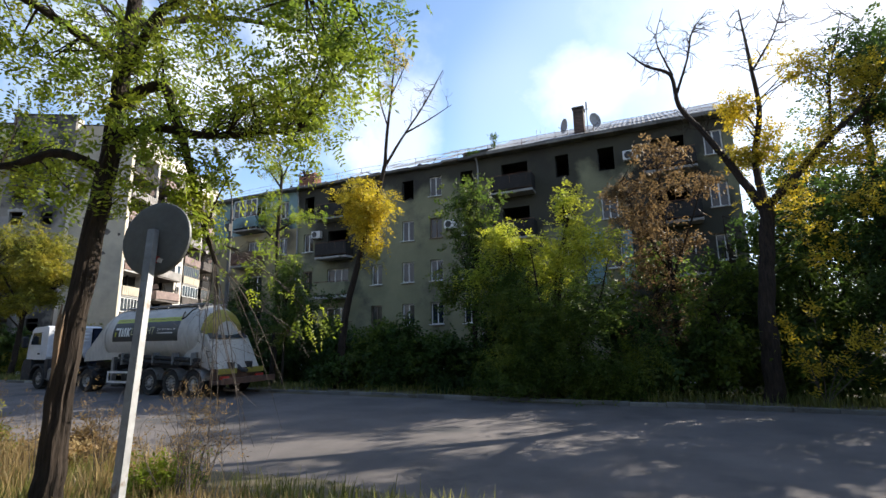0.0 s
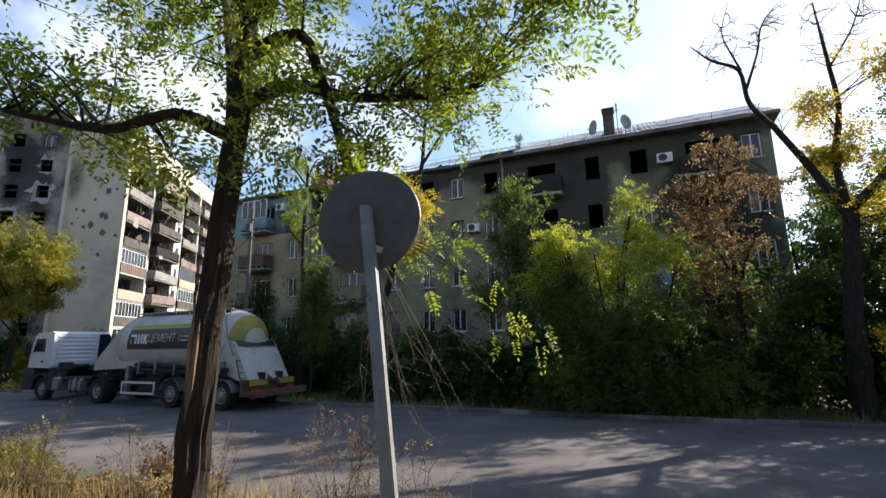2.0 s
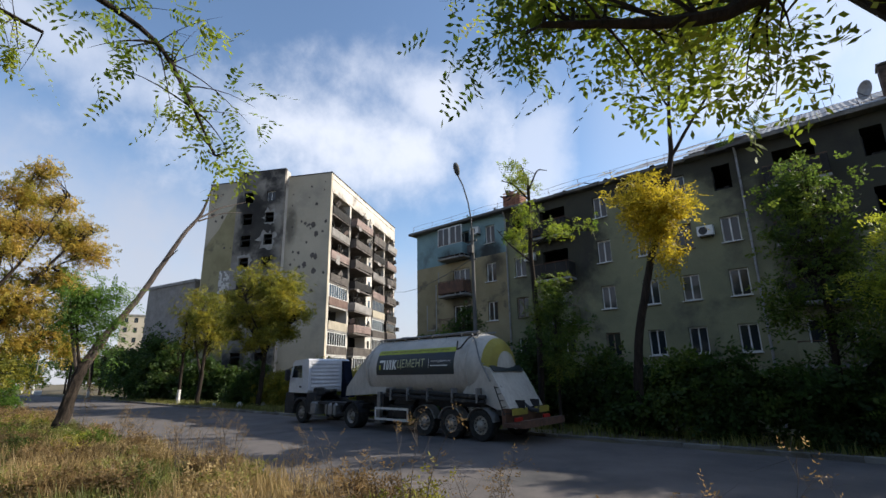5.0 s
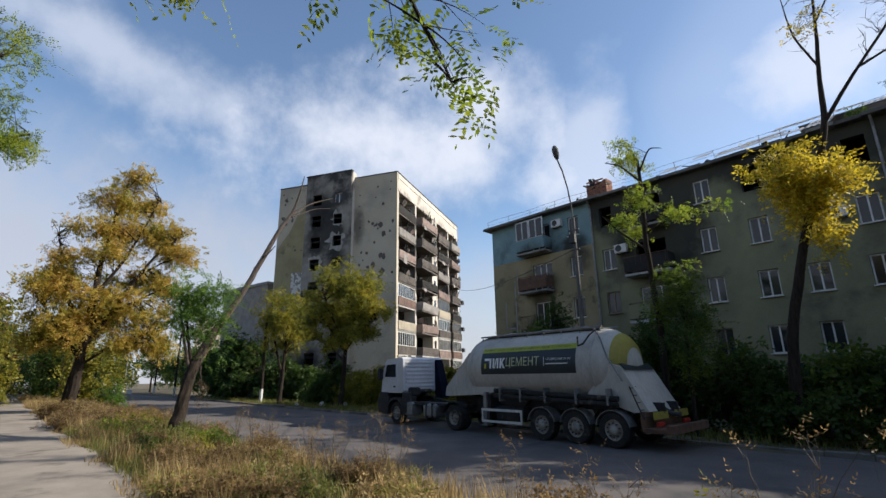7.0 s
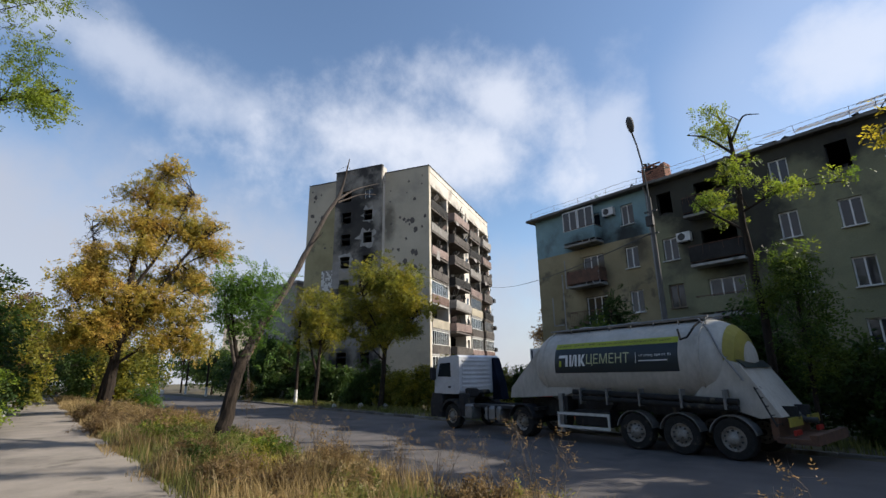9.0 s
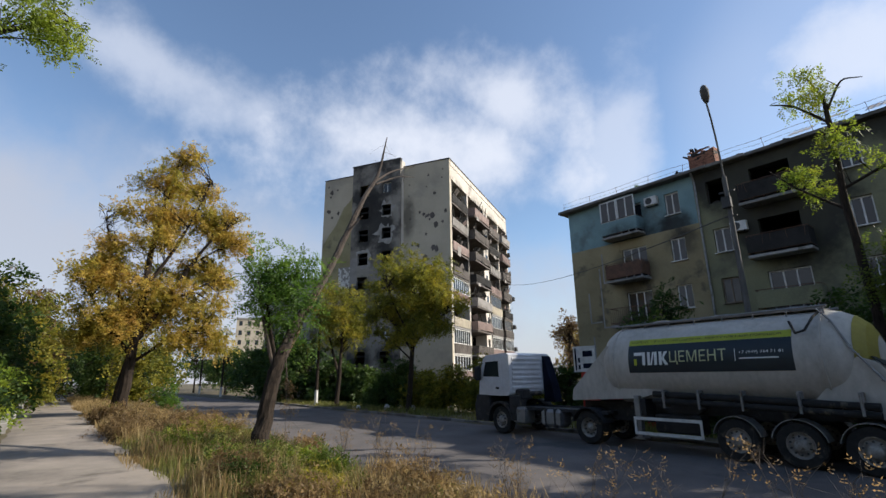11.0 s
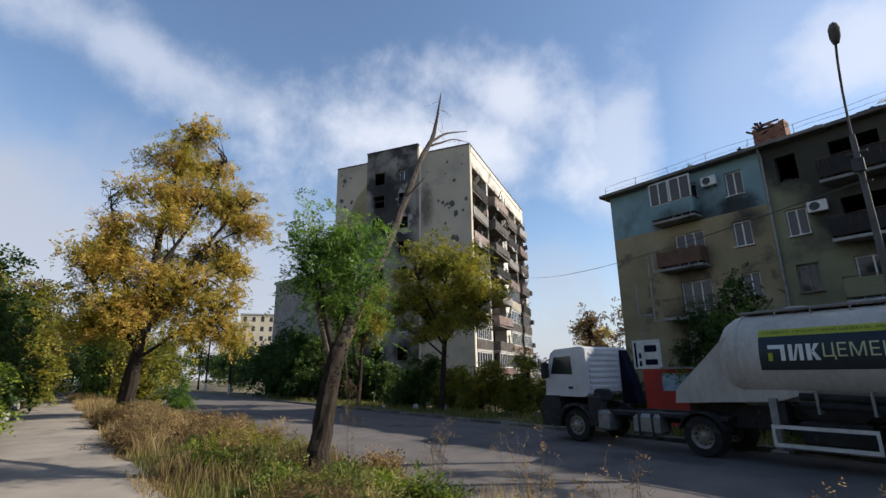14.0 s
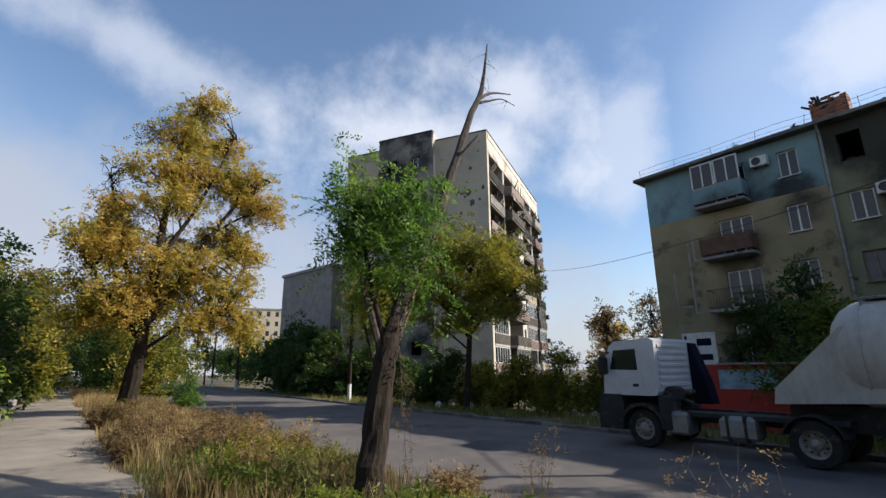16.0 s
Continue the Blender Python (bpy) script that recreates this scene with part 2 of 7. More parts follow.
M["leaf_russet"] = leaf_material("leaf_russet", (0.2, 0.13, 0.06), (0.11, 0.075, 0.036), (0.3, 0.2, 0.08))
M["grass_dry"] = leaf_material("grass_dry", (0.4, 0.29, 0.13), (0.24, 0.17, 0.075), (0.5, 0.38, 0.19))
M["weed_brown"] = leaf_material("weed_brown", (0.3, 0.2, 0.09), (0.18, 0.12, 0.055), (0.42, 0.29, 0.13))
M["weed_olive"] = leaf_material("weed_olive", (0.24, 0.23, 0.06), (0.13, 0.14, 0.035), (0.4, 0.34, 0.11))
M["olive_paint"] = material("olive_paint", (0.34, 0.3, 0.17), (0.24, 0.21, 0.115), scale=0.5, fine=12, bump=0.3, spots=(0.14, 0.125, 0.085), spot_scale=0.4)
M["grass_green"] = leaf_material("grass_green", (0.22, 0.22, 0.06), (0.12, 0.14, 0.035), (0.38, 0.33, 0.12))
M["truck_white"] = material("truck_white", (0.56, 0.53, 0.48), (0.36, 0.335, 0.295), rough=0.6, scale=0.9, fine=9, bump=0.03, spots=(0.3, 0.27, 0.22), spot_scale=0.9, spot_at=(0.55, 0.8), stretch=(1, 1, 0.5))
M["cab_white"] = material("cab_white", (0.66, 0.67, 0.7), (0.5, 0.5, 0.52), rough=0.3, scale=1.0, fine=9, bump=0.02, coat=0.4)
M["truck_blue"] = material("truck_blue", (0.012, 0.017, 0.034), (0.007, 0.009, 0.016), rough=0.95, scale=2, fine=14, bump=0.05)
[n for n in M["truck_blue"].node_tree.nodes if n.type == "BSDF_PRINCIPLED"][0].inputs["Specular IOR Level"].default_value = 0.05
M["truck_dark"] = material("truck_dark", (0.035, 0.035, 0.038), (0.015, 0.015, 0.016), rough=0.7, scale=3, fine=20, spots=(0.1, 0.085, 0.065), spot_scale=2.5)
M["rubber"] = material("rubber", (0.03, 0.029, 0.028), (0.016, 0.016, 0.016), rough=0.9, scale=5, fine=30, spots=(0.1, 0.085, 0.065), spot_scale=4)
M["rim"] = material("rim", (0.4, 0.38, 0.35), (0.22, 0.2, 0.18), rough=0.6, metal=0.3, scale=6, fine=30, spots=(0.12, 0.085, 0.06), spot_scale=8)
M["banner"] = material("banner", (0.018, 0.03, 0.038), (0.014, 0.022, 0.03), rough=0.35, scale=1.5, fine=8, bump=0.02)
M["lime"] = material("lime", (0.42, 0.45, 0.04), (0.33, 0.36, 0.03), rough=0.4, scale=2, fine=8, bump=0.02)
M["yellow_paint"] = material("yellow_paint", (0.34, 0.29, 0.05), (0.24, 0.2, 0.04), rough=0.6, scale=2, fine=10, bump=0.03)
M["lime_pale"] = material("lime_pale", (0.5, 0.52, 0.3), (0.42, 0.44, 0.25), rough=0.5, scale=2, fine=8, bump=0.0)
M["lettering"] = material("lettering", (0.75, 0.77, 0.75), (0.66, 0.67, 0.65), rough=0.5, scale=2, fine=8, bump=0.0)
M["ink"] = material("ink", (0.06, 0.065, 0.03), (0.05, 0.05, 0.025), rough=0.5, scale=2, fine=8, bump=0.0)
M["galvanised"] = material("galvanised", (0.3, 0.3, 0.3), (0.2, 0.2, 0.2), rough=0.55, metal=0.5, scale=4, fine=25, bump=0.1, spots=(0.14, 0.1, 0.07), spot_scale=5)
M["sign_back"] = material("sign_back", (0.13, 0.135, 0.13), (0.09, 0.09, 0.088), rough=0.5, metal=0.3, scale=3, fine=22, bump=0.08)
M["red_paint"] = material("red_paint", (0.42, 0.03, 0.02), (0.3, 0.025, 0.02), rough=0.5, scale=1.5, fine=12)
M["sky_print"] = material("sky_print", (0.3, 0.42, 0.5), (0.12, 0.2, 0.26), rough=0.5, scale=1.6, fine=9)
M["whitewash"] = material("whitewash", (0.7, 0.69, 0.66), (0.5, 0.49, 0.46), scale=4, fine=20)
M["curtain"] = material("curtain", (0.4, 0.4, 0.38), (0.22, 0.22, 0.2), rough=0.9, scale=2, fine=10)


# ---- mesh helpers ----
class Shape:
    """Vertices and faces gathered into one mesh; slot says which of the mesh's materials a face takes."""

    def __init__(self):
        self.v, self.f, self.s = [], [], []

    def face(self, pts, slot=0):
        n = len(self.v)
        self.v += [tuple(p) for p in pts]
        self.f.append(tuple(range(n, n + len(pts))))
        self.s.append(slot)
        return self

    def box(self, x0, x1, y0, y1, z0, z1, slot=0, m=None, chamfer=0.0):
        c = chamfer
        if c:
            n = len(self.v)
            rings = [(x0 + c, x1 - c, y0 + c, y1 - c, z0), (x0, x1, y0, y1, z0 + c), (x0, x1, y0, y1, z1 - c), (x0 + c, x1 - c, y0 + c, y1 - c, z1)]
            for a, b, d, e, z in rings:
                self.v += [(a, d, z), (b, d, z), (b, e, z), (a, e, z)]
            fs = [(3, 2, 1, 0), (12, 13, 14, 15)]
            for r in range(3):
                for k in range(4):
                    fs.append((r * 4 + k, r * 4 + (k + 1) % 4, r * 4 + 4 + (k + 1) % 4, r * 4 + 4 + k))
        else:
            n = len(self.v)
            self.v += [(x, y, z) for z in (z0, z1) for y in (y0, y1) for x in (x0, x1)]
            fs = [(0, 2, 3, 1), (4, 5, 7, 6), (0, 1, 5, 4), (2, 6, 7, 3), (0, 4, 6, 2), (1, 3, 7, 5)]
        if m is not None:
            self.v[n:] = [tuple(m @ Vector(p)) for p in self.v[n:]]
        self.f += [tuple(n + i for i in f) for f in fs]
        self.s += [slot] * len(fs)
        return self

    def tube(self, pts, radii, sides=6, slot=0, cap=True, rough=0.0):
        """A round bar along a line of points, its radius given point by point."""
        pts = [Vector(p) for p in pts]
        if not isinstance(radii, (list, tuple)):
            radii = [radii] * len(pts)
        n = len(self.v)
        side = None
        for i, p in enumerate(pts):
            d = (pts[min(i + 1, len(pts) - 1)] - pts[max(i - 1, 0)]).normalized()
            if side is None:
                side = d.orthogonal().normalized()
            side = (side - d * side.dot(d)).normalized()
            up = d.cross(side)
            for k in range(sides):
                a = 2 * math.pi * k / sides
                r = radii[i] * (1 + rough * (1.6 * noise.noise((k * 5.3, p.z * 1.3 + p.x, 2.1)) + 0.25 * random.uniform(-1, 1))) if rough else radii[i]
                self.v.append(tuple(p + side * math.cos(a) * r + up * math.sin(a) * r))
        for i in range(len(pts) - 1):
            for k in range(sides):
                self.f.append((n + i * sides + k, n + i * sides + (k + 1) % sides, n + (i + 1) * sides + (k + 1) % sides, n + (i + 1) * sides + k))
                self.s.append(slot)
        if cap:
            self.f += [tuple(n + k for k in reversed(range(sides))), tuple(n + (len(pts) - 1) * sides + k for k in range(sides))]
            self.s += [slot, slot]
        return self

    def lathe(self, profile, centre, axis="x", sides=24, slot=0):
        """Turn a profile of (along, radius) about an axis through centre."""
        n = len(self.v)
        cx, cy, cz = centre
        for a, r in profile:
            for k in range(sides):
                w = 2 * math.pi * k / sides
                c, s = r * math.cos(w), r * math.sin(w)
                self.v.append({"x": (cx + a, cy + c, cz + s), "y": (cx + s, cy + a, cz + c), "z": (cx + c, cy + s, cz + a)}[axis])
        for i in range(len(profile) - 1):
            for k in range(sides):
                self.f.append((n + i * sides + k, n + i * sides + (k + 1) % sides, n + (i + 1) * sides + (k + 1) % sides, n + (i + 1) * sides + k))
                self.s.append(slot)
        return self

    def data(self, name, mats, smooth=False):
        me = bpy.data.meshes.new(name)
        me.from_pydata(self.v, [], self.f)
        for m in mats:
            me.materials.append(M[m])
        if len(mats) > 1:
            me.polygons.foreach_set("material_index", self.s)
        if smooth:
            me.polygons.foreach_set("use_smooth", [True] * len(self.f))
        me.update()
        return me


def part(name, shape, mats, parent=None, label="", smooth=False, m=None):
    """Link a shape as ONE mesh object, under a thing or under a part."""
    ob = new(name, shape if isinstance(shape, bpy.types.Mesh) else shape.data(name, mats if isinstance(mats, (list, tuple)) else [mats], smooth))
    ob.parent = parent
    if m is not None:
        ob.matrix_basis = m
    if label:
        ob["label"] = label
    return ob


def thing(name, label, category, m=None, group="", kind=""):
    """An empty at a thing's base, which its parts hang under."""
    ob = new(name)
    ob.empty_display_size = 0.1
    if m is not None:
        ob.matrix_basis = m
    return tagged(ob, label, category, group, kind)


def pierced(x0, x1, z0, z1, holes, y, depth, slot_of=None, cuts_x=(), cuts_z=()):
    """A wall in the plane y, as thick as depth (towards +y), with rectangular holes (x, z, width, height) through it."""
    s = Shape()
    xs = sorted({x0, x1, *cuts_x, *[h[0] for h in holes], *[h[0] + h[2] for h in holes]})
    zs = sorted({z0, z1, *cuts_z, *[h[1] for h in holes], *[h[1] + h[3] for h in holes]})
    for a, b in zip(xs, xs[1:]):
        for c, d in zip(zs, zs[1:]):
            mx, mz = (a + b) / 2, (c + d) / 2
            if any(h[0] < mx < h[0] + h[2] and h[1] < mz < h[1] + h[3] for h in holes):
                continue
            slot = slot_of(mx, mz) if slot_of else 0
            s.face([(a, y, c), (b, y, c), (b, y, d), (a, y, d)], slot)
            s.face([(b, y + depth, c), (a, y + depth, c), (a, y + depth, d), (b, y + depth, d)], slot)
    for a, c, w, h in [(x0, z0, x1 - x0, z1 - z0)] + list(holes):
        slot = slot_of(a + w / 2, c + h + 0.1) if slot_of and w < x1 - x0 else 0
        for p, q in (((a, c), (a + w, c)), ((a + w, c), (a + w, c + h)), ((a + w, c + h), (a, c + h)), ((a, c + h), (a, c))):
            s.face([(p[0], y, p[1]), (p[0], y + depth, p[1]), (q[0], y + depth, q[1]), (q[0], y, q[1])], slot)
    return s


# ---- ground, road, pavement ----
def strip(name, xs, profile, mats, label="", category="", wobble=0.0):
    """A sheet that follows a profile of (y, z) along x."""
    s = Shape()
    n = len(profile)
    for x in xs:
        for k, (y, z) in enumerate(profile):
            h = noise.noise((x * 0.35, y * 0.35, 1.7)) * wobble
            s.v.append((x, y + (noise.noise((x * 0.5, y, 4.1)) * 0.35 * (wobble > 0) if 0 < k < n - 1 else 0), z + h))
    for i in range(len(xs) - 1):
        for k in range(n - 1):
            a = i * n + k
            s.f.append((a, a + n, a + n + 1, a + 1))
            s.s.append(0)
    return tagged(part(name, s, mats, smooth=True), label, category, kind="structure")


ROAD_NEAR, ROAD_FAR = 6.1, 15.6
near_x = [-400, -250, -160] + [-120 + 1.2 * k for k in range(125)] + [45, 80, 200, 400]
strip("ground", near_x, [(-900, 0.3), (-60, 0.3), (-4, 0.36), (-1.3, 0.36), (1.2, 0.36), (2.0, 0.38), (3.5, 0.34), (4.8, 0.2), (5.6, 0.06), (6.3, -0.05),
                         (9, -0.06), (12, -0.06), (15.5, -0.06), (15.72, 0.06), (17, 0.05), (20, -0.15), (24, -0.5), (28, -0.8), (60, -0.8), (300, -0.5), (1500, 0.0)],
      "soil", "bare brown soil with dry litter on both verges", "ground", wobble=0.05)
strip("road", [-400, -160] + [-120 + 2 * k for k in range(83)] + [100, 300], [(ROAD_NEAR - 0.35, -0.03), (ROAD_NEAR, 0.0), (9, 0.02), (11.5, 0.03), (14, 0.015), (ROAD_FAR, -0.005)],
      "asphalt", "grey worn asphalt road with patches and cracks", "road")
strip("pavement", [-200, -120] + [-100 + 0.8 * k for k in range(150)], [(-1.25, 0.3), (-1.05, 0.4), (-0.6, 0.415), (0.2, 0.42), (1.0, 0.415), (1.5, 0.4), (1.8, 0.3)], "path", "pale cracked asphalt footpath", "pavement", wobble=0.012)


# ---- the five-storey block of flats across the road ----
def soot_on(m, marks, colour=(0.02, 0.019, 0.018), strength=1.0):
    """Lay soot stains (centre, radii) over a wall material, with ragged edges."""
    nt = m.node_tree
    shader = [n for n in nt.nodes if n.type == "BSDF_PRINCIPLED"][0]
    base = shader.inputs["Base Color"].links[0].from_socket
    where = nt.nodes.new("ShaderNodeNewGeometry").outputs["Position"]
    total = None
    for (cx, cy, cz), (rx, ry, rz) in marks:
        mp = nt.nodes.new("ShaderNodeMapping")
        mp.inputs["Location"].default_value = (-cx / rx, -cy / ry, -cz / rz)
        mp.inputs["Scale"].default_value = (1 / rx, 1 / ry, 1 / rz)
        g = nt.nodes.new("ShaderNodeTexGradient")
        g.gradient_type = "SPHERICAL"
        nt.links.new(where, mp.inputs["Vector"])
        nt.links.new(mp.outputs["Vector"], g.inputs["Vector"])
        if total is None:
            total = g.outputs["Fac"]
        else:
            add = nt.nodes.new("ShaderNodeMath")
            add.operation = "ADD"
            nt.links.new(total, add.inputs[0])
            nt.links.new(g.outputs["Fac"], add.inputs[1])
            total = add.outputs[0]
    ns = node(nt, "ShaderNodeTexNoise", Scale=1.1, Detail=6.0, Roughness=0.65)
    nt.links.new(where, ns.inputs["Vector"])
    mul = nt.nodes.new("ShaderNodeMath")
    mul.operation = "MULTIPLY"
    nt.links.new(total, mul.inputs[0])
    nt.links.new(ns.outputs["Fac"], mul.inputs[1])
    rng = nt.nodes.new("ShaderNodeMapRange")
    rng.interpolation_type = "SMOOTHSTEP"
    rng.inputs["From Min"].default_value, rng.inputs["From Max"].default_value, rng.inputs["To Max"].default_value = 0.04, 0.34, strength
    nt.links.new(mul.outputs[0], rng.inputs["Value"])
    mix = nt.nodes.new("ShaderNodeMix")
    mix.data_type = "RGBA"
    rgba = [s for s in mix.inputs if s.type == "RGBA"]
    rgba[1].default_value = (*colour, 1)
    nt.links.new(rng.outputs["Result"], mix.inputs["Factor"])
    nt.links.new(base, rgba[0])
    nt.links.new([s for s in mix.outputs if s.type == "RGBA"][0], shader.inputs["Base Color"])


FY, BX0, BX1, EAVE = 28.5, -34.3, 4.6, 13.75
TOPS = [1.5, 4.38, 7.25, 10.15, 13.1]          # window heads, storey by storey
SILL = 1.42
COLUMNS = [(-27.03, 0.9, "w"), (-24.5, 0.92, "w"), (-22.2, 1.9, "b"), (-18.3, 0.88, "w"), (-15.8, 0.92, "w"), (-13.65, 0.92, "w"),
           (-11.3, 0.9, "w"), (-8.45, 1.75, "b"), (-4.95, 0.82, "w"), (-2.42, 0.92, "w"), (0.5, 1.75, "b"), (3.2, 0.9, "w")]
BURNT = {(4, -24.5), (4, -15.8), (4, -8.45), (4, -4.95), (4, -2.42), (4, -22.2), (3, -8.45), (3, -4.95), (3, 0.5), (3, -22.2), (2, -8.45), (4, 0.5), (4, -11.3)}
SHUT = {(3, -13.65), (2, -24.5), (1, -18.3)}   # windows without white frames: dark panes

soot_on(M["stucco_green"], [((x + w / 2, FY, TOPS[s] - 0.1), (1.7 if w < 1.2 else 2.4, 3, 2.2)) for s, x in sorted(BURNT) for (cx, w, _) in COLUMNS if cx == x]
        + [((1.6, FY, 5), (4.5, 3, 8)), ((-20.5, FY, 9.5), (3.6, 3, 4)), ((-21, FY, 12), (4.5, 3, 4)), ((-7, FY, 11), (4, 3, 4)), ((1.2, FY, 9), (4, 3, 6)), ((-28, FY, 11), (3, 3, 1.6))] + [((x, FY, 13.6), (3.2, 2, 1.3)) for x in (-22.5, -18, -13.5, -9, -5, -1, 3)], strength=0.85)
soot_on(M["stucco_tan"], [((-29.8, FY, 8.6), (2.2, 2, 1.9)), ((-29.6, FY, 4.6), (2.4, 2, 3.2)), ((-26.3, FY, 9.9), (1.6, 2, 1.4))], strength=0.7)
soot_on(M["stucco_blue"], [((-29.8, FY, 10.9), (2.4, 2, 1.6)), ((-26.6, FY, 10.9), (1.7, 2, 1.5))], strength=0.9)

block = thing("apartment_building", "five-storey green stucco apartment building with burnt top floor", "building", pose(0, 0, 0))
holes = []
for cx, w, kind in COLUMNS:
    for s, top in enumerate(TOPS):
        holes.append((cx, top - (SILL if kind == "w" else 2.0), w, SILL if kind == "w" else 2.0))
for s in range(5):
    holes.append((-30.3, TOPS[s] - 2.0, 1.7, 2.0))


def wall_slot(x, z):
    if x < -25.2 and z > 10.75:
        return 2
    if x < -25.2:
        return 1
    return 0


part("wall", pierced(BX0, BX1, -1.2, EAVE, holes, FY, 0.4, wall_slot, (-31.0, -25.2), (10.75,)), ["stucco_green", "stucco_tan", "stucco_blue"], block, "green stucco front, patched tan and blue at one end")
s = Shape()
s.box(BX0, BX0 + 0.4, FY + 0.4, FY + 12, -1.2, 10.75, 1).box(BX0, BX0 + 0.4, FY + 0.4, FY + 12, 10.75, EAVE, 2).box(BX1 - 0.4, BX1, FY + 0.4, FY + 12, -1.2, EAVE, 0).box(BX0, BX1, FY + 12, FY + 12.4, -1.2, EAVE, 0)
part("end_wall", s, ["stucco_green", "stucco_tan", "stucco_blue"], block)
# floors and partitions, coloured near-black as the shade inside the rooms
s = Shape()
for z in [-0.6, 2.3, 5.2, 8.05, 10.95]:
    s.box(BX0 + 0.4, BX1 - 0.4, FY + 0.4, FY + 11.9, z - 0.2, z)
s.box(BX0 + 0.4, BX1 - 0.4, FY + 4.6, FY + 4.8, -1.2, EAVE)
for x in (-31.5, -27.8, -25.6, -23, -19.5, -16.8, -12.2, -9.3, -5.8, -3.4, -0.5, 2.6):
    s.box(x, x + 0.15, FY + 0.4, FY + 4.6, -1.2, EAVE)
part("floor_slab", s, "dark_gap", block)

# raised plaster bands and joints of the concrete blocks at the tan end
s = Shape()
for x, z0, z1 in ((-33.2, 5.6, 7.6), (-32.2, 5.2, 9.2), (-33.1, 2.0, 4.6), (-31.9, 8.2, 10.2)):
    s.box(x, x + 0.1, FY - 0.012, FY, z0, z1)
    s.box(x, x + 0.9, FY - 0.014, FY, z0 - 0.1, z0)
part("plaster_patch", s, "concrete", block, "pale plaster patches")


def window_unit(parent, x, y, z, w, h, mullions=1, mats="white_plastic", depth=0.07, glass="glass", sill=True, curtain=False):
    """A window: frame bars, each pane, sill."""
    f = 0.07
    s = Shape()
    s.box(x, x + f, y, y + depth, z, z + h).box(x + w - f, x + w, y, y + depth, z, z + h)
    s.box(x + f, x + w - f, y, y + depth, z, z + f).box(x + f, x + w - f, y, y + depth, z + h - f, z + h)
    edges = [x + f + (w - 2 * f) * k / (mullions + 1) for k in range(mullions + 2)]
    for e in edges[1:-1]:
        s.box(e - 0.035, e + 0.035, y, y + depth, z + f, z + h - f)
    win = part("window", s, mats, parent)
    for a, b in zip(edges, edges[1:]):
        part("pane", Shape().face([(a, y + 0.035, z + f), (b, y + 0.035, z + f), (b, y + 0.035, z + h - f), (a, y + 0.035, z + h - f)]), glass, win)
    if sill:
        part("sill", Shape().box(x - 0.06, x + w + 0.06, y - 0.28, y, z - 0.05, z - 0.005), mats, win)
    if curtain:
        part("curtain", Shape().box(x + 0.05, x + w * 0.45, y + 0.15, y + 0.17, z + 0.2, z + h), "curtain", win)
    return win


def balcony(parent, x, y, z, w, d=0.95, panel="stucco_green", rail=True, glazed=False, ragged=False, label=""):
    """A balcony: slab, brackets, railing bars, front panel, sometimes glazed."""
    slab = Shape().box(x - 0.1, x + w + 0.1, y - d, y, z - 0.16, z, chamfer=0.02)
    b = part("balcony", slab, "concrete", parent, label)
    if panel:
        p = Shape()
        p.box(x - 0.05, x + w + 0.05, y - d - 0.03, y - d + 0.0, z + 0.12, z + 0.98)
        p.box(x - 0.09, x - 0.055, y - d, y - 0.02, z + 0.12, z + 0.98).box(x + w + 0.055, x + w + 0.09, y - d, y - 0.02, z + 0.12, z + 0.98)
        part("front_panel", p, panel, b)
    if rail:
        r = Shape()
        for zz in (z + 1.05, z + 0.12):
            r.tube([(x - 0.07, y, zz), (x - 0.07, y - d, zz), (x + w + 0.07, y - d, zz), (x + w + 0.07, y, zz)], 0.022, 5)
        k = 0.0
        while k <= w + 0.1:
            lean = random.uniform(-0.12, 0.12) if ragged else 0
            r.tube([(x - 0.06 + k, y - d + 0.03, z + 0.02), (x - 0.06 + k + lean, y - d + 0.03 - abs(lean), z + 1.05)], 0.011, 4)
            k += 0.14 if not ragged else random.uniform(0.14, 0.4)
        part("railing", r, "rust", b)
    if glazed:
        for a, wd in ((x - 0.05, w * 0.5), (x - 0.05 + w * 0.52, w * 0.52)):
            window_unit(b, a, y - d, z + 1.0, wd, 1.45, 1, sill=False)
    return b


for cx, w, kind in COLUMNS:
    for s_i, top in enumerate(TOPS):
        if kind == "w":
            if (s_i, cx) in BURNT:
                # charred remains of a frame and broken masonry on the sill
                r = Shape()
                r.box(cx, cx + 0.06, FY + 0.15, FY + 0.21, top - SILL, top - random.uniform(0.0, 0.5))
                for k in range(4):
                    a = cx + random.uniform(0, w - 0.25)
                    r.box(a, a + random.uniform(0.12, 0.25), FY + 0.05, FY + 0.3, top - SILL, top - SILL + random.uniform(0.05, 0.16))
                part("charred_frame", r, "soot", block)
                continue
            dark = (s_i, cx) in SHUT
            window_unit(block, cx + 0.003, FY + 0.14, top - SILL + 0.003, w - 0.006, SILL - 0.006, 1, "old_wood" if dark else "white_plastic", curtain=(s_i * 7 + int(cx)) % 3 == 0)
        else:
            burnt = (s_i, cx) in BURNT or cx == -22.2 and s_i > 2
            if not burnt:
                window_unit(block, cx + 0.003, FY + 0.14, top - 1.997, w - 0.006, 1.994, 2, "white_plastic", sill=False)
            if s_i > 0:
                balcony(block, cx - 0.35, FY, top - 2.1, w + 0.7, panel="soot" if burnt else "stucco_green", ragged=burnt, label="burnt balcony with bent railing" if burnt else "")
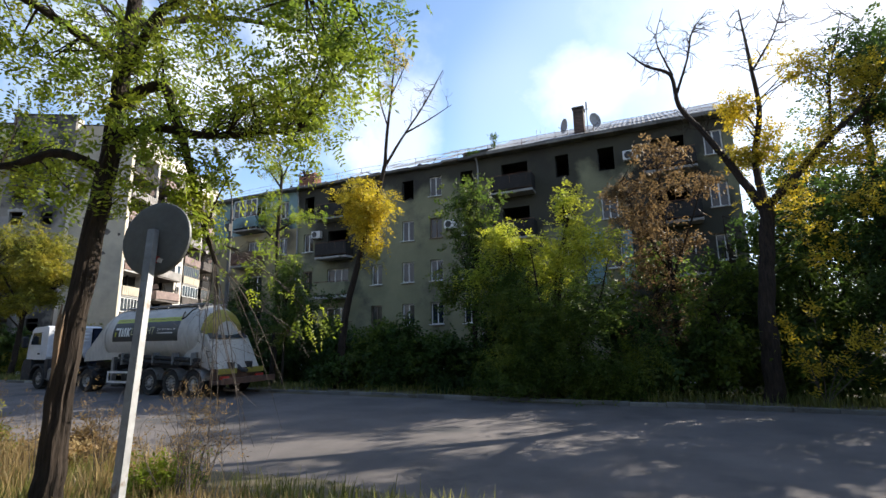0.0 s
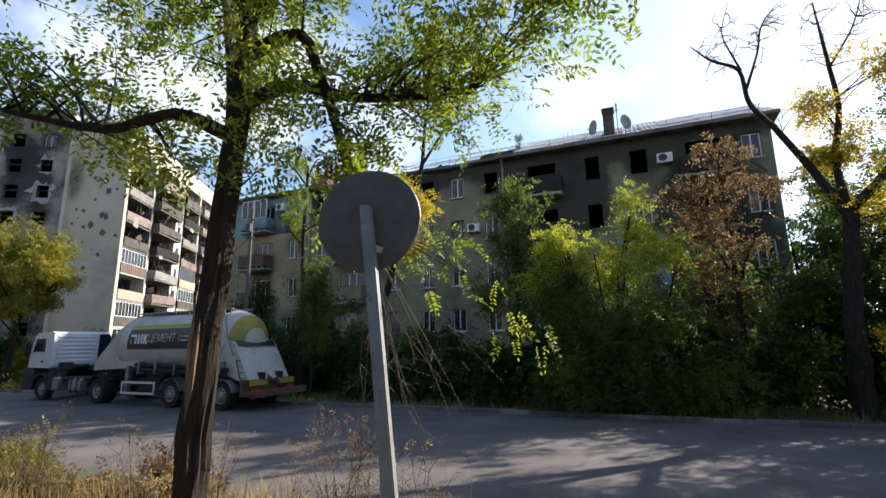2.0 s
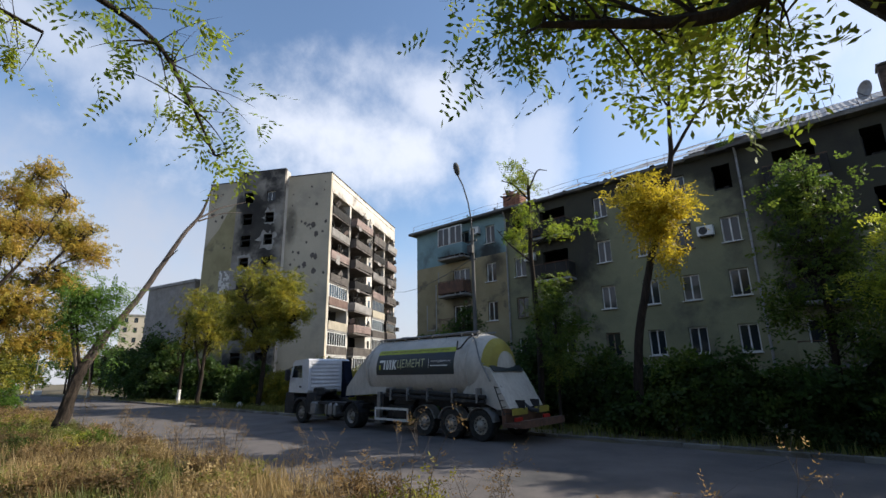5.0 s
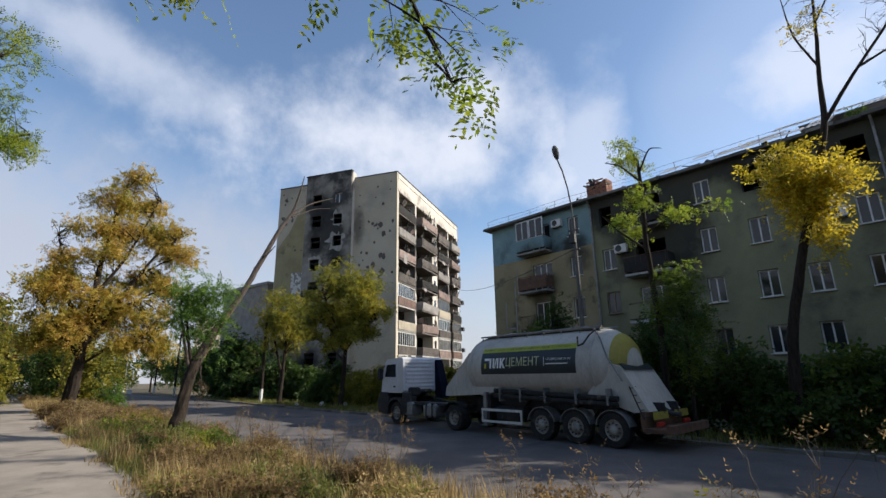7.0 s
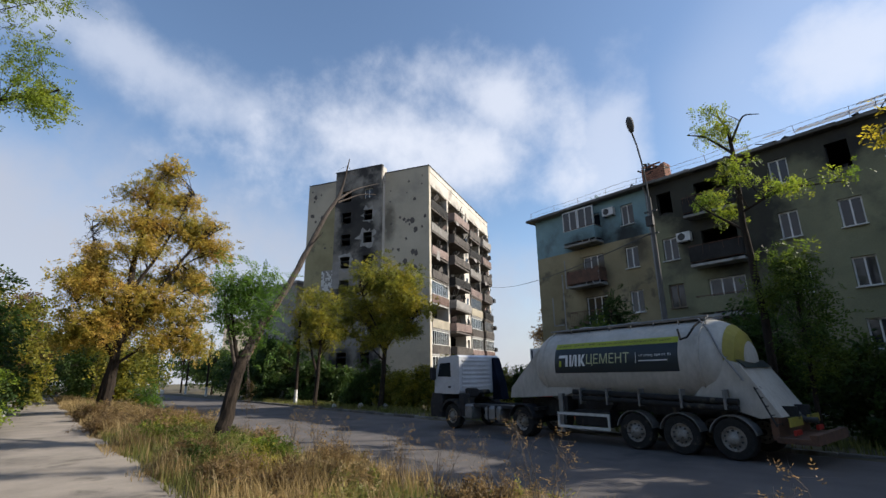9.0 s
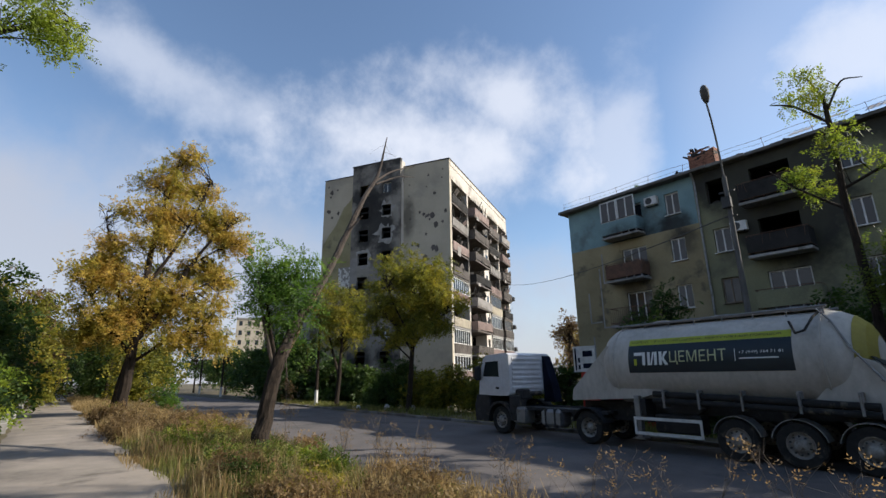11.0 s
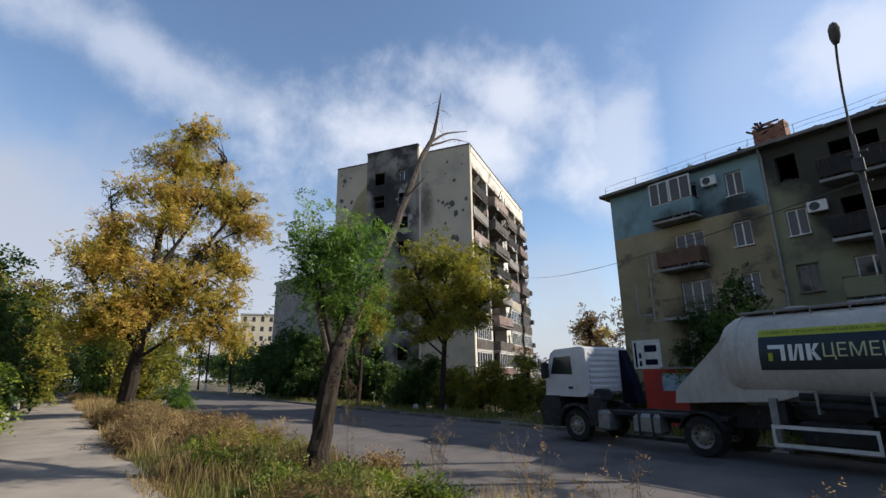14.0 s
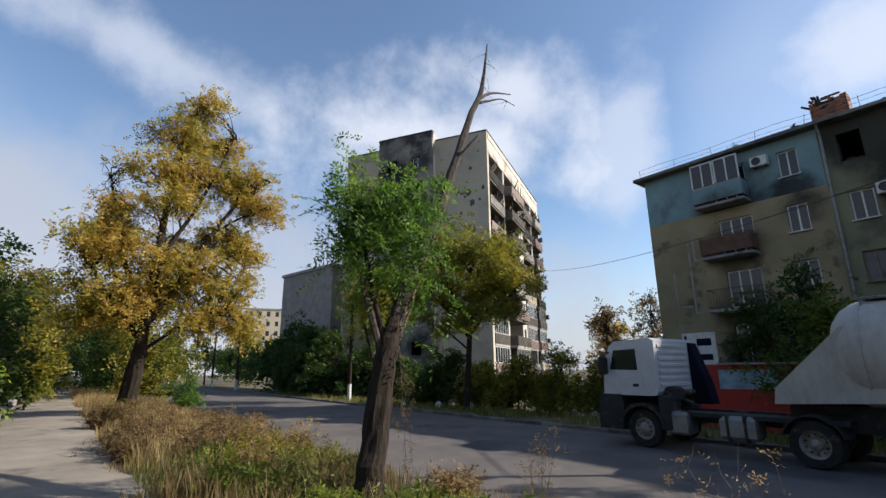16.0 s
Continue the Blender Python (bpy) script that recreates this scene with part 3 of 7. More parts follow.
for s_i, top in enumerate(TOPS):
    window_unit(block, -30.297, FY + 0.14, top - 1.997, 1.694, 1.994, 2, sill=False)
    if s_i:
        balcony(block, -31.0, FY, top - 2.1, 2.4, panel={4: "stucco_blue", 3: "rust"}.get(s_i), glazed=s_i == 4, ragged=s_i == 1)

# eaves slab, ragged where the roof burnt off
s = Shape()
x = BX0 - 0.45
while x < BX1 + 0.4:
    w = random.uniform(0.7, 1.6)
    burnt = -26 < x < -11
    s = Shape().box(x, min(x + w, BX1 + 0.5), FY - (random.uniform(0.3, 0.62) if burnt else 0.62), FY + 12.6, EAVE + random.uniform(-0.02, 0.02) * burnt, EAVE + 0.2, chamfer=0.02)
    part("eave_slab", s, "kerb", block)
    x += w + 0.004

# corrugated slate roof: each sheet a part, over the stretch that survived the fire
roof = part("roof", Shape().box(-13.2, BX1 + 0.3, FY + 6.0, FY + 6.25, EAVE + 0.2, 16.95), "old_wood", block, "grey corrugated slate roof, partly burnt off")
sheet = Shape()
for k in range(9):
    a, b = k * 0.125, (k + 1) * 0.125
    za, zb = (0.028 if k % 2 else 0.0), (0.0 if k % 2 else 0.028)
    sheet.face([(a, 0, za), (b, 0, zb), (b, 1.72, zb), (a, 1.72, za)])
    sheet.face([(a, 0, za - 0.012), (a, 1.72, za - 0.012), (b, 1.72, zb - 0.012), (b, 0, zb - 0.012)])
sheet_mesh = sheet.data("slate_sheet", ["roof_sheet"])
pitch_up = math.degrees(math.atan2(17.2 - EAVE - 0.2, 6.5))
run = math.hypot(17.2 - EAVE - 0.2, 6.5)
for i in range(-7, 17):
    for j in range(4):
        if i < 4 and random.random() < 0.3 + 0.05 * (3 - i) + 0.1 * j:
            continue
        base = pose(-13.6 + i * 1.08, FY - 0.55, EAVE + 0.24, pitch_up) @ pose(0, j * run / 4.15, 0.02 * (j % 2) + 0.012 * (i % 2), random.uniform(-0.6, 0.6))
        part("slate", sheet_mesh, [], roof, m=base)
# back slope
part("back_slope", Shape().face([(-13.6, FY + 6.2, 17.1), (BX1 + 0.6, FY + 6.2, 17.1), (BX1 + 0.6, FY + 12.9, EAVE + 0.2), (-13.6, FY + 12.9, EAVE + 0.2)]), "roof_sheet", roof)
# burnt rafters and rubble along the open stretch
s = Shape()
for k in range(46):
    x = random.uniform(-27, -11.5)
    y = FY + random.uniform(-0.3, 2.5)
    if random.random() < 0.45:
        s.tube([(x, y, EAVE + 0.18), (x + random.uniform(-1.2, 1.2), y + random.uniform(-0.4, 1.2), EAVE + random.uniform(0.3, 0.7))], random.uniform(0.03, 0.06), 4)
    else:
        q = random.uniform(0.1, 0.28)
        s.box(-q, q, -q, q, -0.06, q * 0.6, m=pose(x, y, EAVE + 0.26, random.uniform(-25, 25), random.uniform(-25, 25), random.uniform(0, 90)))
part("roof_rubble", s, "soot", block, "charred roof timbers and rubble")

s = Shape()
for x0, x1 in ((BX0, -13.5), (-13.5, BX1)):
    x = x0
    while x < x1:
        s.tube([(x, FY - 0.45, EAVE + 0.15), (x + random.uniform(-0.1, 0.1), FY - 0.45, EAVE + 0.75)], 0.014, 4)
        x += 2.2
    s.tube([(x0 + k * (x1 - x0) / 16, FY - 0.45, EAVE + 0.72 + random.uniform(-0.05, 0.05)) for k in range(17)], 0.01, 4)
    s.tube([(x0 + k * (x1 - x0) / 16, FY - 0.45, EAVE + 0.45 + random.uniform(-0.05, 0.05)) for k in range(17)], 0.008, 4)
part("roof_railing", s, "rust", block)

# drainpipes at the section joints
for x in (-25.05, -10.0):
    s = Shape().tube([(x, FY - 0.45, EAVE), (x, FY - 0.14, EAVE - 0.5), (x, FY - 0.14, -0.6)], 0.06, 8)
    part("drainpipe", s, "galvanised", block)
# blue door-sized cladding panel on the burnt section
part("cladding", Shape().box(-3.5, -2.46, FY - 0.05, FY - 0.004, 4.95, 8.0).box(-1.46, -0.9, FY - 0.05, FY - 0.004, 4.95, 8.0), "stucco_blue", block, "pale blue insulated wall patch")


def chimney(name, x, y, z, w, d, h, broken=False):
    c = thing(name, "broken red brick chimney with snapped timbers" if broken else "tall sooty brick chimney on the roof", "chimney", pose(x, y, z), kind="")
    brick = Shape().box(0, 0.25, 0, 0.12, 0, 0.065, chamfer=0.006).data("brick", ["brick" if broken else "brick_dark"])
    part("core", Shape().box(-w / 2 + 0.02, w / 2 - 0.02, -d / 2 + 0.02, d / 2 - 0.02, 0, h * (0.8 if broken else 1)), "soot", c)
    rows = int(h / 0.078)
    for r in range(rows):
        off = 0.13 * (r % 2)
        for side in range(4):
            length = w if side % 2 == 0 else d
            k = -length / 2 - off + 0.13
            while k < length / 2 - 0.08:
                if not (broken and r > rows * 0.45 and random.random() < (r / rows - 0.3) * 1.1):
                    turn = pose(0, 0, 0, 0, 0, 90 * side)
                    wide = d if side % 2 == 0 else w
                    part("brick", brick, [], c, m=turn @ pose(min(max(k, -length / 2), length / 2 - 0.25), -wide / 2, r * 0.078, random.uniform(-1, 1), 0, random.uniform(-1, 1)))
                k += 0.26
    if broken:
        s = Shape()
        for k in range(6):
            a = random.uniform(-60, 20)
            s.tube([(-0.3, 0, h * 0.55), (-0.3 + 1.0 * math.sin(radians(a)), random.uniform(-0.3, 0.3), h * 0.55 + 0.95 * math.cos(radians(a)))], 0.06, 5)
        part("snapped_timber", s, "soot", c)
    else:
        part("cap", Shape().box(-w / 2 - 0.06, w / 2 + 0.06, -d / 2 - 0.06, d / 2 + 0.06, h, h + 0.08, chamfer=0.01), "concrete", c)
    return c


chimney("chimney", -3.4, FY + 0.75, EAVE + 0.15, 0.62, 0.8, 2.25)
chimney("chimney", -24.5, FY + 0.5, EAVE + 0.15, 1.5, 0.9, 1.45, broken=True)


# ---- the nine-storey block, end wall and loggias ----
tower = thing("apartment_tower", "nine-storey beige panel apartment building with burnt loggias", "building", pose(-52.5, 32.1, 0, 0, 0, 118.6))
FLOORS = [-1.15 + 2.82 * k for k in range(9)]
TOP, LONG, WIDE = 26.5, 24.5, 17.2


def swapped(shape):
    shape.v = [(y, x, z) for x, y, z in shape.v]
    return shape


# end wall: two plain strips and a prouder, higher strip with windows
end_holes = [(7.05, z + 1.85, 1.15, 1.3) for z in FLOORS] + [(10.05, z + 1.75, 1.35, 1.45) for z in FLOORS]
part("wall", swapped(pierced(0, 5.85, -1, TOP, [], 0, 0.35)), "panel_beige", tower, "beige concrete end wall pocked by shell splinters")
part("wall", swapped(pierced(5.85, 12.4, -1, TOP + 0.75, end_holes, -0.9, 0.35)), "panel_soot", tower, "sooty end wall strip with burnt windows")
part("wall", swapped(pierced(12.4, WIDE, -1, TOP + 0.1, [], 0, 0.35)), "panel_beige", tower)
s = Shape().box(-0.55, 0.35, 5.85, 6.1, -1, TOP + 0.75).box(-0.55, 0.35, 12.15, 12.4, -1, TOP + 0.75)
part("return_wall", s, "panel_white", tower)
s = Shape().box(0.35, LONG, WIDE - 0.35, WIDE, -1, TOP).box(LONG - 0.35, LONG, 0, WIDE - 0.35, -1, TOP)
part("back_wall", s, "panel_beige", tower)
part("roof", Shape().box(0.35, LONG - 0.35, 0.35, WIDE - 0.35, TOP - 0.6, TOP - 0.35), "concrete", tower)
s = Shape().box(-0.06, 0.4, -0.06, 5.84, TOP, TOP + 0.12).box(-0.96, -0.5, 5.8, 12.45, TOP + 0.75, TOP + 0.9).box(-0.06, 0.4, 12.46, WIDE, TOP + 0.1, TOP + 0.22)
s.box(0.4, LONG + 0.05, -0.06, 0.35, TOP, TOP + 0.12)
part("parapet_cap", s, "iron", tower, "dark metal parapet capping")
# inner floors and partitions with the rooms' shade painted in
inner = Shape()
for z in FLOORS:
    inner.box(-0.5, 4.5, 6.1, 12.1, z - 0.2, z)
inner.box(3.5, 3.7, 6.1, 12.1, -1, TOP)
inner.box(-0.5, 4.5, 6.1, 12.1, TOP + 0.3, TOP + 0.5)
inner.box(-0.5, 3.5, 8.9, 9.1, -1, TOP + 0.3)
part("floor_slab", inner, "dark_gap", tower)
# pale plaster left in a torn ring round two burnt windows
for z, y0, w, h, wide in ((FLOORS[7] + 1.85, 7.05, 1.15, 1.3, 0.55), (FLOORS[6] + 1.85, 7.05, 1.15, 1.3, 0.8), (FLOORS[5] + 1.75, 10.05, 1.35, 1.45, 0.5)):
    ring = Shape()
    inner_pts, outer_pts = [], []
    for q in range(24):
        a = 2 * math.pi * q / 24
        c, sn = math.cos(a), math.sin(a)
        e = max(abs(c), abs(sn))
        inner_pts.append((-0.905, y0 + w / 2 + c / e * (w / 2 + 0.02), z + h / 2 + sn / e * (h / 2 + 0.02)))
        f = wide * (0.55 + 1.3 * noise.noise((q * 0.9, z, 7.7))) * random.uniform(0.7, 1.1)
        outer_pts.append((-0.905, y0 + w / 2 + c / e * (w / 2 + 0.03) + c * f, z + h / 2 + sn / e * (h / 2 + 0.03) + sn * f))
    for q in range(24):
        ring.face([inner_pts[q], outer_pts[q], outer_pts[(q + 1) % 24], inner_pts[(q + 1) % 24]])
    part("plaster_patch", ring, "panel_pale", tower, "pale plaster left round the window")
part("paint_field", Shape().face([(-0.004, 12.42, -0.9), (-0.004, 12.42, 24.9), (-0.004, 13.3, 23.4), (-0.004, 14.2, 22.6), (-0.004, 15.3, 20.4), (-0.004, 16.3, 19.2), (-0.004, 17.1, 18.0), (-0.004, 17.1, -0.9)]), "olive_paint", tower, "faded olive paint with a slanting upper edge")
# light tiles exposed on the corner of the sooty strip: each a piece
tile = Shape().box(-0.012, 0.0, 0, 0.2, 0, 0.2, chamfer=0.004).data("tile", ["whitewash"])
lining = part("tile_lining", Shape().box(-0.912, -0.904, 11.45, 12.4, FLOORS[5] - 0.6, FLOORS[5] + 2.7).box(-0.012, -0.004, 12.42, 14.6, FLOORS[5] - 0.9, FLOORS[5] + 2.0), "grey_cladding", tower, "white wall tiles, many fallen off")
for i in range(10):
    for j in range(13):
        if random.random() < 0.72 - 0.02 * i:
            part("tile", tile, [], lining, m=pose(-0.014, 12.5 + 0.21 * i, FLOORS[5] - 0.8 + 0.21 * j))
for z in (FLOORS[8], FLOORS[2]):
    window_unit(tower, 0, 0, 0, 1.14, 1.29, 1, sill=False).matrix_basis = Matrix(((0, 1, 0, -0.7), (1, 0, 0, 7.055), (0, 0, 1, z + 1.855), (0, 0, 0, 1)))
# splinter pits in the end wall, many with a sooty ring
def splinter_pit(y, z, r):
    ring = [(-0.008, y + r * math.cos(a) * random.uniform(0.55, 1.25), z + r * 1.15 * math.sin(a) * random.uniform(0.55, 1.25)) for a in [q * math.pi / 5 for q in range(10)]]
    part("splinter_pit", Shape().face(ring), "charred", tower)


for k in range(34):
    splinter_pit(random.uniform(0.5, 5.3), random.uniform(10, 25.5), random.choice((0.1, 0.16, 0.22, 0.34)))
for k in range(9):
    splinter_pit(random.uniform(13, 16.6), random.uniform(17, 25.8), random.uniform(0.1, 0.3))

# long front: bays of loggias between cross walls
def on_tower(x, y, z):
    return tuple(tower.matrix_basis @ Vector((x, y, z)))


soot_on(M["panel_white"], [(on_tower(a, 0, z), (r, r, h)) for a, z, r, h in ((3, 20, 3.6, 6), (9, 20.5, 3.8, 6.5), (6, 16, 2.8, 4), (13, 21, 1.6, 5), (16.5, 21.5, 3.2, 5), (22, 20, 3.4, 6), (10, 13.5, 2.4, 3), (20, 14, 2, 3))], strength=0.85)
soot_on(M["panel_soot"], [(on_tower(-0.9, a, z), (r, r, h)) for a, z, r, h in ((9.6, 22.5, 2.6, 3.4), (10.6, 18.5, 2.4, 3.2), (8, 19.5, 2, 3), (7.6, 16, 1.8, 2.4), (10.6, 4, 2, 2.5))], strength=0.9)
soot_on(M["panel_beige"], [(on_tower(0, 5.2, 20), (1.2, 1.2, 3.5)), (on_tower(0, 13.2, 17), (1.6, 1.6, 3))], strength=0.6)
BAYS = [(0.55, 5.75), (6.2, 12.1), (14.2, 19.2), (19.6, 24.0)]
for a, b in ((0.35, 0.55), (5.75, 6.2), (12.1, 14.2), (19.2, 19.6), (24.0, LONG - 0.35)):
    part("cross_wall", Shape().box(a, b, 0, 1.5, -1, FLOORS[8] + 2.65), "panel_white", tower, "sunlit pale cross wall")
part("cornice", Shape().box(0.36, LONG - 0.36, 0.0, 1.5, FLOORS[8] + 2.65, TOP), "panel_white", tower)
part("cornice_band", Shape().box(0.3, LONG - 0.3, -0.05, -0.003, TOP - 0.7, TOP - 0.1), "panel_white", tower)
part("cornice_band", Shape().box(0.3, LONG - 0.3, -0.05, -0.003, FLOORS[8] + 2.7, FLOORS[8] + 3.0), "panel_white", tower)
s = Shape().box(0.3, LONG - 0.35, -0.002, 1.5, -1.5, FLOORS[0] - 0.2)
part("plinth", s, "panel_beige", tower)
# piers and back sheet behind the loggias: char plus painted room shade
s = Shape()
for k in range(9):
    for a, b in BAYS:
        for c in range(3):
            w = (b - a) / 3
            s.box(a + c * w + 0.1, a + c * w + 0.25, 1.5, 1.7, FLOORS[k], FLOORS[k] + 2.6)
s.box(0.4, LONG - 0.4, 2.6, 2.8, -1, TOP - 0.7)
part("loggia_back", s, "dark_gap", tower, "rooms behind the loggias, char and room shade in one near-black colour")
for k, z in enumerate(FLOORS):
    for i, (a, b) in enumerate(BAYS):
        burnt = k >= 5 or (k == 4 and i == 1) or (k, i) in ((3, 1), (4, 3))
        out = (0.0, 0.75, 0.15, 0.45)[i]
        lg = part("loggia", Shape().box(a, b, -0.05 - out, 2.6, z - 0.18, z), "charred" if burnt else "concrete", tower)
        tone = ["grey_cladding", "charred", "panel_beige", "pink_cladding", "grey_cladding", "red_cladding", "charred"][(k * 3 + i * 2) % 7] if not burnt else ["charred", "soot", "pink_cladding", "charred", "grey_cladding"][(k * 2 + i) % 5]
        tilt = random.uniform(-5, 5) if burnt else 0
        part("parapet", Shape().box(0, b - a - 0.04, -0.06, 0, 0.04, 1.02, chamfer=0.01), tone, lg, m=pose(a + 0.02, -0.06 - out, z, tilt, random.uniform(-1.8, 1.8) if burnt else 0))
        if out > 0.3:
            for e in (a + 0.02, b - 0.08):
                part("cheek", Shape().box(e, e + 0.06, -0.05 - out, -0.01, z + 0.04, z + 1.02), tone, lg)
        for c in range(int((b - a) / 0.42)):
            part("slat", Shape().box(0, 0.02, -0.03, 0, 0.06, 1.0), tone, lg, m=pose(a + 0.3 + 0.42 * c, -0.125 - out, z))
        if not burnt and (k + i) % 5 != 3:
            window_unit(lg, a + 0.02, -out, z + 1.03, (b - a) - 0.04, 1.55, 5 if (k + i) % 2 else 7, "whitewash" if (k + i) % 3 else "old_wood", sill=False)
        elif burnt:
            for c in range(6):
                x0 = random.uniform(a + 0.2, b - 0.3)
                stick = Shape().tube([(x0, random.uniform(-0.1, 0.6) - out, z + 1.0), (x0 + random.uniform(-0.7, 0.7), random.uniform(-0.4, 0.6) - out, z + random.uniform(1.4, 2.6))], random.uniform(0.025, 0.06), 4)
                part("bent_frame", stick, "soot", lg)
            for c in range(3):
                q = random.uniform(0.15, 0.4)
                part("debris", Shape().box(-q, q, -0.04, 0.04, -q, q, m=pose(random.uniform(a + 0.4, b - 0.4), random.uniform(-0.15, 0.5) - out, z + random.uniform(0.7, 1.8), random.uniform(0, 60), random.uniform(0, 60), 0)), random.choice(("soot", "pink_cladding", "charred")), lg)
            if (k + i) % 3 == 0:
                part("hanging_sheet", Shape().box(0, random.uniform(0.8, 1.6), -0.02, 0.02, 0, 1.3, m=pose(random.uniform(a, b - 1.6), -0.12 - out, z - random.uniform(0.1, 0.5), random.uniform(-8, 4), random.uniform(-14, 14), 0)), "grey_cladding", lg, "torn cladding sheet hanging loose")
for x in (13.15,):
    for k in range(9):
        part("stair_window", Shape().box(x - 0.35, x + 0.35, -0.03, -0.004, FLOORS[k] + 1.2, FLOORS[k] + 2.2), "glass", tower)
# air conditioners and aerials at the far corner
for k, z in ((2, 5.6), (4, 8.9), (6, 13.2)):
    part("outdoor_unit", Shape().box(LONG - 0.3, LONG + 0.5, -0.75, -0.1, z, z + 0.6, chamfer=0.03), "iron", tower, "dark outdoor unit on the corner")


# ---- tanker lorry parked at the far kerb ----
TRUCK = pose(-21.84, 13.27, 0.02, 0, 0, -1.1)


def wheel(parent, x, y0, width, r=0.5, twin=False):
    t = Shape().lathe([(0, r * 0.6), (0.0, r * 0.93), (0.03, r * 0.985), (0.06, r), (width - 0.06, r), (width - 0.03, r * 0.985), (width, r * 0.93), (width, r * 0.6), (width * 0.5, r * 0.55), (0, r * 0.6)], (x, y0, r), "y", 32)
    tyre = part("wheel", t, "rubber", parent, "dusty black tyre", smooth=False)
    rim = Shape()
    if twin:
        rim.lathe([(0.03, r * 0.6), (0.05, r * 0.52), (0.16, r * 0.5), (0.18, r * 0.3), (0.1, r * 0.22), (0.06, r * 0.2), (0.05, 0.0)], (x, y0, r), "y", 24)
    else:
        rim.lathe([(0.03, r * 0.6), (0.02, r * 0.55), (0.1, r * 0.52), (0.07, r * 0.36), (0.03, r * 0.32), (0.0, r * 0.26), (-0.02, r * 0.2), (-0.03, 0.0)], (x, y0, r), "y", 24)
    rim_ob = part("rim", rim, "rim", tyre, "dull steel rim", smooth=True)
    nuts = Shape()
    for k in range(10):
        a = 2 * math.pi * k / 10
        yy = y0 + (0.14 if twin else 0.03)
        nuts.tube([(x + r * 0.4 * math.sin(a), yy, r + r * 0.4 * math.cos(a)), (x + r * 0.4 * math.sin(a), yy - 0.05, r + r * 0.4 * math.cos(a))], 0.022, 6)
    part("wheel_nut", nuts, "iron", tyre)


def arch(x, y, r, width, a0=0, a1=180, thick=0.02, steps=14):
    """A round mudguard over a wheel."""
    s = Shape()
    for k in range(steps):
        a, b = radians(a0 + (a1 - a0) * k / steps), radians(a0 + (a1 - a0) * (k + 1) / steps)
        p = [(x - q * math.cos(w), 0.5 + q * math.sin(w)) for w in (a, b) for q in (r, r + thick)]
        ring = [p[0], p[1], p[3], p[2]]
        s.face([(u, y, v) for u, v in ring])
        s.face([(u, y + width, v) for u, v in reversed(ring)])
        s.face([(p[1][0], y, p[1][1]), (p[1][0], y + width, p[1][1]), (p[3][0], y + width, p[3][1]), (p[3][0], y, p[3][1])])
        s.face([(p[0][0], y, p[0][1]), (p[2][0], y, p[2][1]), (p[2][0], y + width, p[2][1]), (p[0][0], y + width, p[0][1])])
    return s


def prism(outline, y0, y1, slot=0, shape=None):
    """An outline in x and z, drawn out across y."""
    if sum(a[0] * b[1] - b[0] * a[1] for a, b in zip(outline, outline[1:] + outline[:1])) < 0:
        outline = outline[::-1]
    s = shape or Shape()
    s.face([(x, y0, z) for x, z in outline], slot)
    s.face([(x, y1, z) for x, z in reversed(outline)], slot)
    for (ax, az), (bx, bz) in zip(outline, outline[1:] + outline[:1]):
        s.face([(ax, y0, az), (ax, y1, az), (bx, y1, bz), (bx, y0, bz)], slot)
    return s


tractor = thing("tractor_unit", "white lorry tractor unit with dark blue rear cab panel", "lorry", TRUCK)
# cab shell with a side window opening, built from outlines on both sides
side = [(-6.78, 1.38), (-6.72, 2.1), (-6.5, 2.78), (-6.3, 2.92), (-5.2, 2.98), (-5.05, 2.9), (-5.05, 1.5), (-5.1, 1.42), (-5.2, 1.38)]
cab = prism(side, 0.06, 2.44)
cab_ob = part("cab", cab, "cab_white", tractor, "white day cab")
bev = cab_ob.modifiers.new("soft", "BEVEL")
bev.width, bev.segments, bev.limit_method = 0.05, 3, "ANGLE"
for y, d in ((0.045, -1), (2.455, 1)):
    dr = part("door", prism([(-6.62, 1.45), (-6.6, 2.02), (-6.38, 2.7), (-5.5, 2.74), (-5.45, 1.45)], y, y + 0.012), "cab_white", tractor)
    part("side_window", prism([(-6.5, 2.1), (-6.34, 2.66), (-5.62, 2.68), (-5.6, 2.08)], y - 0.006 if d < 0 else y + 0.012, y if d < 0 else y + 0.018), "glass", dr, "dark side window")
    part("door_handle", Shape().box(-5.78, -5.6, y - 0.02, y + 0.03, 1.62, 1.7, chamfer=0.01), "truck_dark", dr)
part("windscreen", prism([(-6.765, 1.95), (-6.76, 2.05), (-6.535, 2.74), (-6.525, 2.72)], 0.2, 2.3), "glass", tractor)
for k in range(7):
    part("rear_rib", Shape().box(-5.06, -5.02, 0.22, 1.9, 1.62 + 0.18 * k, 1.72 + 0.18 * k, chamfer=0.012), "cab_white", tractor)
part("rear_panel", prism([(-5.04, 1.1), (-5.04, 2.88), (-4.97, 2.84), (-4.6, 1.7), (-4.5, 1.1)], 1.98, 2.42), "truck_blue", tractor, "dark blue rear cab panel")
part("air_intake", Shape().box(-5.02, -4.7, 0.35, 0.8, 1.25, 1.62, chamfer=0.05).tube([(-4.86, 0.6, 1.2), (-4.8, 0.9, 1.45), (-4.8, 1.5, 1.45)], 0.09, 8), "truck_dark", tractor)
part("bumper", prism([(-6.95, 0.42), (-6.98, 1.0), (-6.85, 1.4), (-6.2, 1.4), (-6.12, 1.15), (-6.2, 0.42)], 0.0, 2.5), "truck_dark", tractor, "dark grey plastic bumper")
